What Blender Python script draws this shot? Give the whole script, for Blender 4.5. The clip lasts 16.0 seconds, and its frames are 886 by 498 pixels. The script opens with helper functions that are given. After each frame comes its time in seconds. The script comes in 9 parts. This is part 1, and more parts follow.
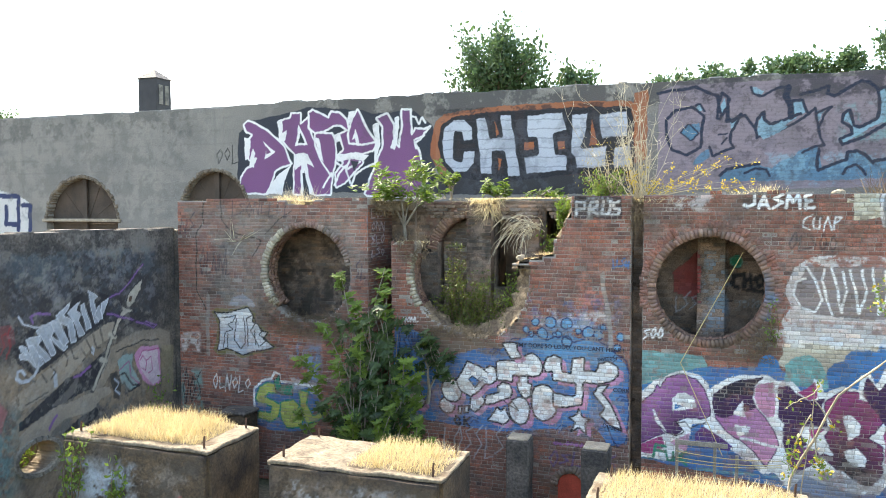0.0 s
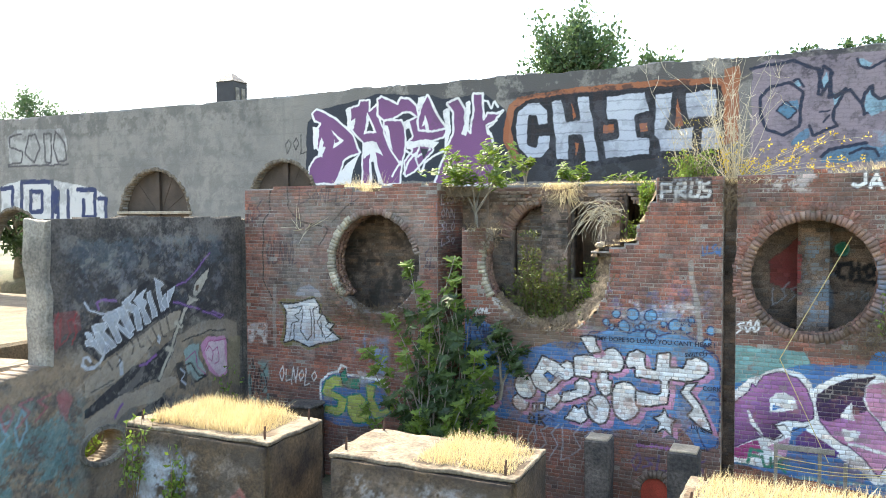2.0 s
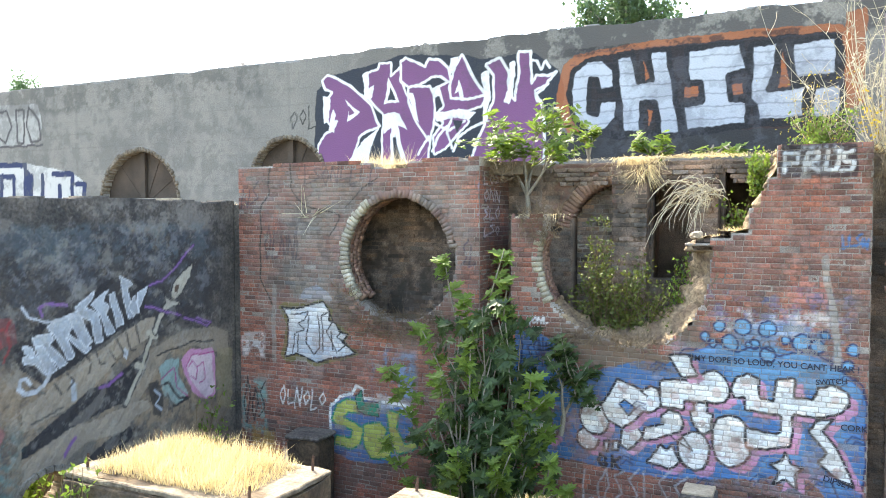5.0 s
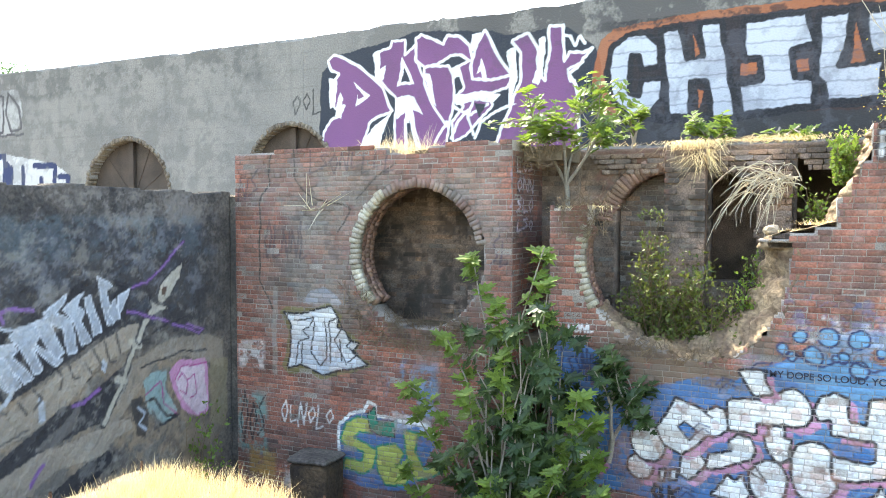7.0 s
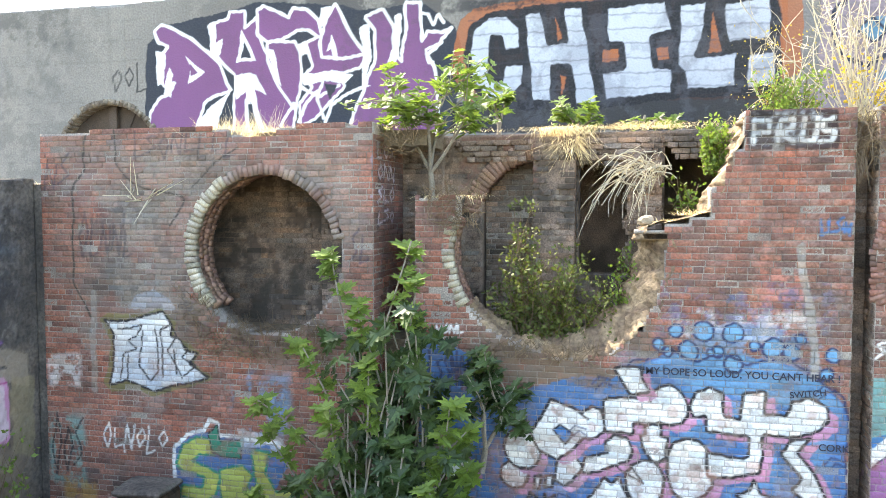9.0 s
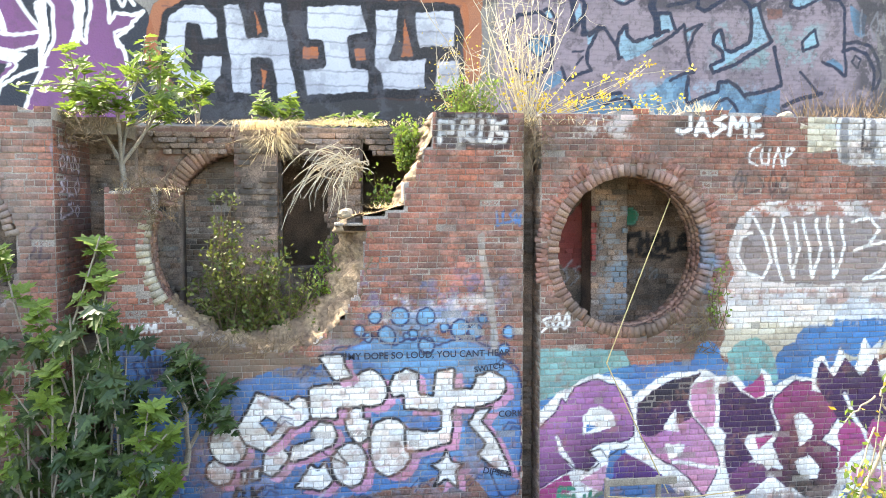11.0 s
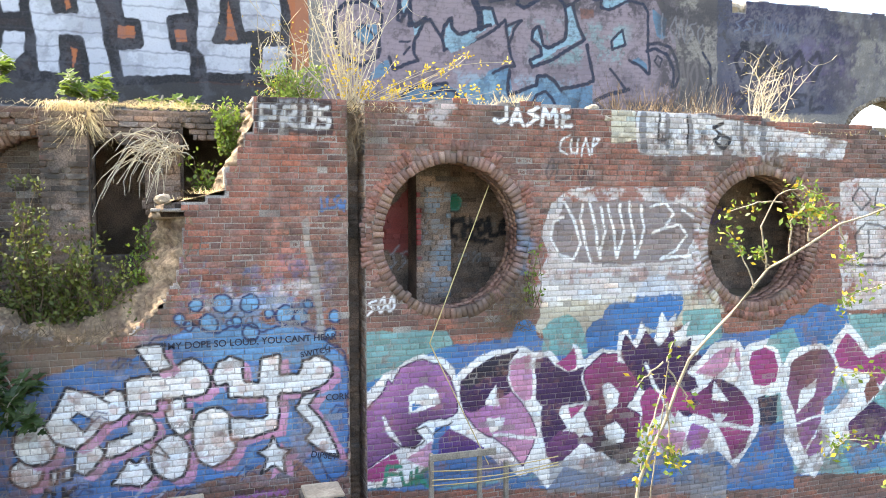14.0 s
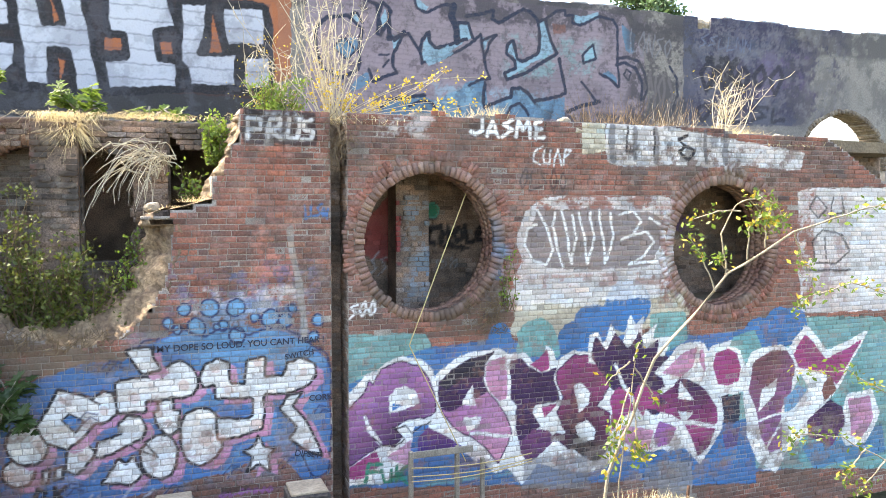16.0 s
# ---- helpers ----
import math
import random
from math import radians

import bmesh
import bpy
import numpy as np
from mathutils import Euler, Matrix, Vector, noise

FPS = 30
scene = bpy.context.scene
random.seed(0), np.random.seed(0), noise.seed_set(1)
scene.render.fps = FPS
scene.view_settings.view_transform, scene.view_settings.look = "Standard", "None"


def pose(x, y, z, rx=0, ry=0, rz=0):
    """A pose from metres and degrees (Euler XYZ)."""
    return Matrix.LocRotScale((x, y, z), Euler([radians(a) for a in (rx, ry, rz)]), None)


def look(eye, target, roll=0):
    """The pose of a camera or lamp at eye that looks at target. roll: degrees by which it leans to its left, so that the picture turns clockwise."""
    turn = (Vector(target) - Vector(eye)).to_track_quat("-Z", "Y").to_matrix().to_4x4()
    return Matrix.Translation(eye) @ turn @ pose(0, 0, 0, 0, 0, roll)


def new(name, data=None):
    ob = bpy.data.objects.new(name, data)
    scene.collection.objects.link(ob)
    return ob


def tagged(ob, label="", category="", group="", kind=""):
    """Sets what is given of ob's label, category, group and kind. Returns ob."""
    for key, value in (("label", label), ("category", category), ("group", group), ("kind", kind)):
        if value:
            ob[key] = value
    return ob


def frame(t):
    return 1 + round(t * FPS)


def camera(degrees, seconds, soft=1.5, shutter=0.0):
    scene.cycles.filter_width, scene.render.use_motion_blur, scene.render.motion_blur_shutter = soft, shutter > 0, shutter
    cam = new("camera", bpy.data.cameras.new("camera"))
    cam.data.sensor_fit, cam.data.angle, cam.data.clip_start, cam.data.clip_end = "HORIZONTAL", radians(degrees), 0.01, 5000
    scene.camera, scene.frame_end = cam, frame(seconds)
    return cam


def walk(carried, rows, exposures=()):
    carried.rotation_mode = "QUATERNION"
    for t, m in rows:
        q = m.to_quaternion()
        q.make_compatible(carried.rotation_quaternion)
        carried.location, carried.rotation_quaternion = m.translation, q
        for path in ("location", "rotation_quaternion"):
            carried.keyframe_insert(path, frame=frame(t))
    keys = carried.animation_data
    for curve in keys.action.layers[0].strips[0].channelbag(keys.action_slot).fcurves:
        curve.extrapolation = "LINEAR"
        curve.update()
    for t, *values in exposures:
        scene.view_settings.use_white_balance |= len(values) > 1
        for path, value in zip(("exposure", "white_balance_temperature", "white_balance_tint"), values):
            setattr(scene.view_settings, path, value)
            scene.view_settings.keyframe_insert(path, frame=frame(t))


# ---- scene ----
cam = camera(59.85, 16.0, soft=0.75)
PATH = [
    (0, (0.146, -0.249, 5.500), (-0.521, 1.634, 5.397), -0.11),
    (0.5, (0.180, -0.287, 5.405), (-0.561, 1.568, 5.310), -0.17),
    (1, (0.178, -0.284, 5.286), (-0.611, 1.551, 5.196), -0.22),
    (1.5, (0.098, -0.065, 5.266), (-0.721, 1.757, 5.174), -0.23),
    (2, (-0.115, 0.442, 5.152), (-0.956, 2.254, 5.062), -0.26),
    (2.5, (-0.365, 0.968, 5.055), (-1.220, 2.774, 4.962), -0.27),
    (3, (-0.622, 1.406, 5.014), (-1.487, 3.207, 4.920), -0.19),
    (3.5, (-0.912, 1.804, 4.984), (-1.781, 3.603, 4.893), -0.15),
    (4, (-1.195, 2.203, 4.956), (-2.068, 4.000, 4.866), -0.06),
    (6.5, (-2.557, 3.943, 4.803), (-3.424, 5.743, 4.714), -0.03),
    (7, (-2.742, 4.141, 4.780), (-3.609, 5.941, 4.693), 0.04),
    (7.5, (-2.931, 4.326, 4.777), (-3.796, 6.128, 4.691), 0.01),
    (8, (-3.118, 4.584, 4.775), (-3.943, 6.404, 4.685), 0.01),
    (8.5, (-3.233, 4.847, 4.774), (-3.931, 6.719, 4.679), -0.04),
    (9, (-3.305, 4.930, 4.762), (-3.780, 6.870, 4.655), -0.08),
    (9.5, (-3.321, 4.931, 4.749), (-3.555, 6.914, 4.634), -0.09),
    (10, (-3.292, 4.932, 4.743), (-3.310, 6.928, 4.627), -0.01),
    (12.5, (-2.989, 4.498, 4.675), (-2.522, 6.438, 4.547), -0.26),
    (13, (-2.909, 4.557, 4.646), (-2.375, 6.479, 4.512), -0.22),
    (13.5, (-2.931, 4.615, 4.635), (-2.320, 6.515, 4.497), -0.12),
    (14, (-2.985, 4.586, 4.662), (-2.341, 6.474, 4.523), -0.04),
    (14.5, (-3.052, 4.540, 4.726), (-2.381, 6.420, 4.592), 0.03),
    (15, (-3.105, 4.447, 4.781), (-2.416, 6.320, 4.651), 0.04),
    (15.5, (-3.143, 4.313, 4.752), (-2.443, 6.182, 4.628), 0.02),
    (16, (-3.160, 4.222, 4.694), (-2.454, 6.090, 4.570), 0.05),
]
walk(cam, [(t, look(eye, target, roll)) for t, eye, target, roll in PATH], [(0, 2.35, 6850, 6), (4, 2.67, 6850, 6), (7, 2.95, 6850, 6), (10, 3.03, 7050, 9), (12.4, 2.82, 7000, 12), (13.5, 2.65, 6950, 12), (16, 2.65, 6950, 12)])

# ---- light ----
SUN = Vector((-0.47, 0.36, 0.80)).normalized()
world = bpy.data.worlds.new("sky")
scene.world = world
world.use_nodes = True
wn, wl = world.node_tree.nodes, world.node_tree.links
sky = wn.new("ShaderNodeTexSky")
sky.sky_type, sky.sun_disc = "NISHITA", False
sky.sun_elevation, sky.sun_rotation = math.asin(SUN.z), math.atan2(SUN.x, SUN.y)
sky.air_density, sky.dust_density = 1.0, 2.5
wl.new(sky.outputs[0], wn["Background"].inputs[0])
wn["Background"].inputs[1].default_value = 0.15
sun = new("sun", bpy.data.lights.new("sun", "SUN"))
sun.data.energy, sun.data.angle, sun.data.color = 2.6, radians(0.6), (1.0, 0.93, 0.80)
sun.matrix_world = look(SUN * 40, (0, 0, 0))

# ---- materials ----


def material(name, base, rough=0.9, var=0.25, scale=3.0, bump=0.3, grain=60.0, second=None, paint=False, tone=0.0, wear=0.35, coat_share=1.0, trans=0.0, metal=0.0, island=0.0):
    """A node material: two scales of noise over a base colour; paint: takes the coat attribute; tone: takes a per-piece tone."""
    m = bpy.data.materials.new(name)
    m.use_nodes = True
    n, l = m.node_tree.nodes, m.node_tree.links
    b = n["Principled BSDF"]
    b.inputs["Roughness"].default_value = rough
    b.inputs["Metallic"].default_value = metal
    geo = n.new("ShaderNodeNewGeometry")
    big, small = n.new("ShaderNodeTexNoise"), n.new("ShaderNodeTexNoise")
    for t, s, d in ((big, scale, 5.0), (small, grain, 3.0)):
        t.inputs["Scale"].default_value, t.inputs["Detail"].default_value = s, d
        l.new(geo.outputs["Position"], t.inputs["Vector"])

    def mix(kind, fac, a, c):
        x = n.new("ShaderNodeMix")
        x.data_type, x.blend_type = "RGBA", kind
        for sock, v in ((x.inputs[0], fac), (x.inputs[6], a), (x.inputs[7], c)):
            if isinstance(v, bpy.types.NodeSocket):
                l.new(v, sock)
            elif isinstance(v, (int, float)):
                sock.default_value = v
            else:
                sock.default_value = (*v, 1)
        return x.outputs[2]

    def ramp(sock, lo, hi, a=0.0, c=1.0):
        r = n.new("ShaderNodeMapRange")
        r.inputs[1].default_value, r.inputs[2].default_value, r.inputs[3].default_value, r.inputs[4].default_value = lo, hi, a, c
        l.new(sock, r.inputs[0])
        return r.outputs[0]

    colour = mix("MIX", ramp(big.outputs[0], 0.35, 0.65), base, second or tuple(c * (1 - var) for c in base))
    colour = mix("MULTIPLY", 1.0, colour, mix("MIX", ramp(small.outputs[0], 0.3, 0.7), (1 - var * 0.8,) * 3, (1 + var * 0.5,) * 3))
    if tone:
        at = n.new("ShaderNodeAttribute")
        at.attribute_name = "tone"
        colour = mix("MULTIPLY", 1.0, colour, at.outputs["Color"])
    if island:
        colour = mix("MULTIPLY", 1.0, colour, mix("MIX", geo.outputs["Random Per Island"], (1 - island,) * 3, (1 + island * 0.7, 1 + island * 0.6, 1.0)))
    if paint:
        coat = n.new("ShaderNodeAttribute")
        coat.attribute_name = "paint"
        mul = n.new("ShaderNodeMath")
        mul.operation = "MULTIPLY"
        l.new(coat.outputs["Alpha"], mul.inputs[0])
        l.new(ramp(small.outputs[0], 0.25, 0.55, (1 - wear) * coat_share, coat_share), mul.inputs[1])
        tinted = mix("MULTIPLY", 1.0, coat.outputs["Color"], mix("MIX", big.outputs[0], (0.78,) * 3, (1.12,) * 3))
        if tone:
            tinted = mix("MULTIPLY", 0.6, tinted, at.outputs["Color"])
        colour = mix("MIX", mul.outputs[0], colour, tinted)
    l.new(colour, b.inputs["Base Color"])
    if bump:
        bp = n.new("ShaderNodeBump")
        bp.inputs["Strength"].default_value, bp.inputs["Distance"].default_value = bump, 0.02
        l.new(small.outputs[0], bp.inputs["Height"])
        l.new(bp.outputs[0], b.inputs["Normal"])
    if trans:
        tr, ad = n.new("ShaderNodeBsdfTranslucent"), n.new("ShaderNodeMixShader")
        l.new(colour, tr.inputs[0])
        ad.inputs[0].default_value = trans
        l.new(b.outputs[0], ad.inputs[1])
        l.new(tr.outputs[0], ad.inputs[2])
        l.new(ad.outputs[0], n["Material Output"].inputs[0])
    return m


M_BRICK = material("brick_red", (0.33, 0.125, 0.08), var=0.5, scale=2.1, second=(0.18, 0.10, 0.075), paint=True, tone=1, grain=38, wear=0.2, bump=0.5)
M_MORTAR = material("mortar_grey", (0.40, 0.345, 0.285), var=0.5, scale=1.9, second=(0.17, 0.14, 0.115), paint=True, bump=0.5, coat_share=0.42)
M_OLDBRICK = material("brick_old_brown", (0.33, 0.23, 0.17), var=0.55, scale=2.2, second=(0.11, 0.085, 0.065), paint=True, tone=1)
M_RING = material("brick_ring", (0.31, 0.19, 0.13), var=0.4, scale=1.8, second=(0.20, 0.10, 0.07), paint=True, tone=1)
M_PALERING = material("brick_pale", (0.46, 0.40, 0.29), var=0.35, scale=3.0, second=(0.30, 0.25, 0.18), tone=1)
M_CONC = material("concrete_wall", (0.27, 0.245, 0.205), var=0.3, scale=0.8, second=(0.20, 0.185, 0.16), paint=True, bump=0.4, grain=35, wear=0.1)
M_STAIN = material("stained_concrete", (0.13, 0.086, 0.046), var=0.5, scale=2.2, second=(0.036, 0.025, 0.017), bump=0.8, grain=24, paint=True)
M_CORE = material("crumbled_core", (0.34, 0.245, 0.145), var=0.55, scale=4, second=(0.14, 0.09, 0.055), bump=1.0, grain=24)
M_CAP = material("crumbled_cap", (0.24, 0.195, 0.135), var=0.5, scale=5, second=(0.12, 0.09, 0.06), bump=0.9, grain=26)
M_DARKCONC = material("concrete_dark", (0.13, 0.11, 0.09), var=0.6, scale=2.4, second=(0.045, 0.04, 0.036), paint=True, bump=0.9, grain=22, wear=0.15)
M_BLOCK = material("concrete_block", (0.30, 0.265, 0.21), var=0.45, scale=1.6, second=(0.13, 0.115, 0.095), bump=0.8, grain=22, paint=True)
M_PALE = material("stone_pale", (0.42, 0.35, 0.25), var=0.3, scale=4, second=(0.28, 0.23, 0.16), bump=0.6, grain=30)
M_SOIL = material("dry_soil", (0.21, 0.16, 0.10), var=0.4, scale=2, bump=0.9, grain=25)
M_GROUND = material("ground_dirt", (0.13, 0.105, 0.065), var=0.5, scale=0.7, second=(0.07, 0.08, 0.035), bump=0.8, grain=14)
M_GRASS = material("dry_grass", (0.62, 0.50, 0.28), var=0.25, scale=6, second=(0.72, 0.61, 0.40), bump=0, trans=0.35, island=0.25)
M_STEM = material("dry_stem", (0.60, 0.52, 0.38), var=0.25, scale=9, bump=0.2, island=0.2)
M_FLOWER = material("ochre_seed_head", (0.70, 0.52, 0.07), var=0.3, scale=9, bump=0, trans=0.3, island=0.3)
# darker green for fig leaves in shade; M_BRIGHT serves their sunlit shoots
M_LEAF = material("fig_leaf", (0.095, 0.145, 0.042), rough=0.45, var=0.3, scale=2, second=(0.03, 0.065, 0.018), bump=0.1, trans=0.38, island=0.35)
M_LEAF2 = material("bush_leaf", (0.18, 0.20, 0.04), rough=0.6, var=0.35, scale=5, second=(0.075, 0.105, 0.025), bump=0, trans=0.35, island=0.4)
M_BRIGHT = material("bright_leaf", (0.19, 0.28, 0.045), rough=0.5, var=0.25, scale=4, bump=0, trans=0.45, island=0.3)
M_FARLEAF = material("far_leaf", (0.10, 0.17, 0.075), rough=0.7, var=0.3, scale=0.7, bump=0, trans=0.3, island=0.35)
M_BARK = material("grey_bark", (0.30, 0.26, 0.20), var=0.3, scale=8, bump=0.5)
M_STALK = material("tan_stalk", (0.44, 0.36, 0.24), var=0.35, scale=6, second=(0.27, 0.22, 0.14), bump=0.3)
M_TWIG = material("brown_twig", (0.20, 0.14, 0.085), var=0.3, scale=8, bump=0.2, island=0.3)
M_WOOD = material("weathered_board", (0.10, 0.072, 0.05), var=0.4, scale=2, bump=0.5, tone=1)
M_RUST = material("rusty_iron", (0.12, 0.06, 0.035), rough=0.8, var=0.4, scale=12, bump=0.4)
M_TANK = material("dark_sheet", (0.05, 0.045, 0.045), rough=0.7, var=0.3, scale=1)
M_REDBOX = material("red_paint", (0.45, 0.06, 0.03), rough=0.6, var=0.3, scale=5)
M_YELLOW = material("yellow_strap", (0.55, 0.42, 0.17), rough=0.7, var=0.2, scale=9)

# ---- mesh tools ----


def raw_mesh(name, verts, faces, mats, paint=None, tone=None, mat_index=None, smooth=False):
    verts, faces = np.asarray(verts, np.float32), np.asarray(faces, np.int32)
    me = bpy.data.meshes.new(name)
    k = faces.shape[1]
    me.vertices.add(len(verts)), me.loops.add(faces.size), me.polygons.add(len(faces))
    me.vertices.foreach_set("co", verts.ravel())
    me.loops.foreach_set("vertex_index", faces.ravel())
    me.polygons.foreach_set("loop_start", np.arange(len(faces), dtype=np.int32) * k)
    me.polygons.foreach_set("loop_total", np.full(len(faces), k, np.int32))
    for m in mats if isinstance(mats, (list, tuple)) else [mats]:
        me.materials.append(m)
    if mat_index is not None:
        me.polygons.foreach_set("material_index", np.asarray(mat_index, np.int32))
    paint = np.zeros((len(verts), 4)) if paint is None else paint
    tone = np.ones((len(verts), 4)) if tone is None else tone
    for key, val in (("paint", paint), ("tone", tone)):
        if val is not None:
            me.attributes.new(key, "FLOAT_COLOR", "POINT").data.foreach_set("color", np.asarray(val, np.float32).ravel())
    if smooth:
        me.polygons.foreach_set("use_smooth", np.ones(len(faces), bool))
    me.update(calc_edges=True)
    me.validate()
    return me


def thing(name, label, category, kind="", group="", at=(0, 0, 0)):
    ob = new(name)
    ob.location = at
    return tagged(ob, label, category, group, kind)


def part(name, bm, mat, parent=None, label="", smooth=False):
    """Links a bmesh, or a mesh, as one object under a thing or a part. World coordinates: the parent's place is taken off."""
    if isinstance(bm, bmesh.types.BMesh):
        me = bpy.data.meshes.new(name)
        bm.to_mesh(me)
        bm.free()
        me.materials.append(mat)
        if smooth:
            me.polygons.foreach_set("use_smooth", np.ones(len(me.polygons), bool))
    else:
        me = bm
    for key, val in (("paint", 0.0), ("tone", 1.0)):
        if key not in me.attributes:
            me.attributes.new(key, "FLOAT_COLOR", "POINT").data.foreach_set("color", np.full(len(me.vertices) * 4, val, np.float32))
    ob = new(name, me)
    if parent is not None:
        ob.parent = parent
        base = parent.location.copy()
        if parent.parent is not None:
            base += parent.parent.location
        ob.location = -base
    return tagged(ob, label) if label else ob


def box_bm(x0, x1, y0, y1, z0, z1, bevel=0.01, bm=None, seg=1, rough=0.0, cuts=0):
    own = bm is None
    b = bmesh.new()
    bmesh.ops.create_cube(b, size=1, matrix=Matrix.LocRotScale(((x0 + x1) / 2, (y0 + y1) / 2, (z0 + z1) / 2), None, (x1 - x0, y1 - y0, z1 - z0)))
    if bevel:
        bmesh.ops.bevel(b, geom=b.edges[:], offset=bevel, segments=seg, affect="EDGES")
    if cuts:
        bmesh.ops.subdivide_edges(b, edges=[e for e in b.edges if e.calc_length() > 0.2], cuts=cuts, use_grid_fill=True)
    if rough:
        for v in b.verts:
            v.co += noise.noise_vector(v.co * 2.3) * rough + noise.noise_vector(v.co * 9) * rough * 0.3
    if own:
        return b
    me = bpy.data.meshes.new("tmp")
    b.to_mesh(me)
    b.free()
    bm.from_mesh(me)
    bpy.data.meshes.remove(me)
    return bm


def tube_rows(pts, radii, sides=5):
    """Vertices and quads of a bent tapered tube."""
    pts = [Vector(p) for p in pts]
    vs, fs = [], []
    for i, p in enumerate(pts):
        d = (pts[min(i + 1, len(pts) - 1)] - pts[max(i - 1, 0)])
        d = d.normalized() if d.length > 1e-6 else Vector((0, 0, 1))
        u = d.orthogonal().normalized()
        w = d.cross(u)
        for k in range(sides):
            a = 2 * math.pi * k / sides
            vs.append(p + (u * math.cos(a) + w * math.sin(a)) * radii[i])
    for i in range(len(pts) - 1):
        for k in range(sides):
            a, b = i * sides + k, i * sides + (k + 1) % sides
            fs.append((a, b, b + sides, a + sides))
    return vs, fs


class Pile:
    """Collects quads (triangles repeat a corner) for one joined mesh."""

    def __init__(self):
        self.v, self.f = [], []

    def add(self, vs, fs):
        n = len(self.v)
        self.v.extend(tuple(v) for v in vs)
        self.f.extend(tuple(i + n for i in f) for f in fs)

    def mesh(self, name, mat, smooth=False):
        me = bpy.data.meshes.new(name)
        me.from_pydata(self.v, [], self.f)
        me.materials.append(mat)
        if smooth:
            me.polygons.foreach_set("use_smooth", np.ones(len(me.polygons), bool))
        return me


# ---- spray paint: drawn on flat sheets of one centimetre, then carried by the surface's points ----
CELL = 0.01


def rounded(pts, closed, cut=0.1):
    """Eases the corners of a hand-drawn outline."""
    pts = list(pts)
    if len(pts) < 5 or len(pts) > 40 or not cut:
        return pts
    out = [] if closed else [pts[0]]
    for (x0, y0), (x1, y1) in zip(pts, pts[1:] + (pts[:1] if closed else [])):
        out += [(x0 + (x1 - x0) * cut, y0 + (y1 - y0) * cut), (x1 - (x1 - x0) * cut, y1 - (y1 - y0) * cut)]
    return out if closed else out + [pts[-1]]


def cloud(u, v, size, rng):
    """Smooth random values on a lattice of that size."""
    a, b = (u - u.min()) / size, (v - v.min()) / size
    g = rng.normal(0, 1, (int(b.max()) + 3, int(a.max()) + 3))
    i, j = a.astype(int), b.astype(int)
    x, y = a - i, b - j
    x, y = x * x * (3 - 2 * x), y * y * (3 - 2 * y)
    return (g[j, i] * (1 - x) + g[j, i + 1] * x) * (1 - y) + (g[j + 1, i] * (1 - x) + g[j + 1, i + 1] * x) * y


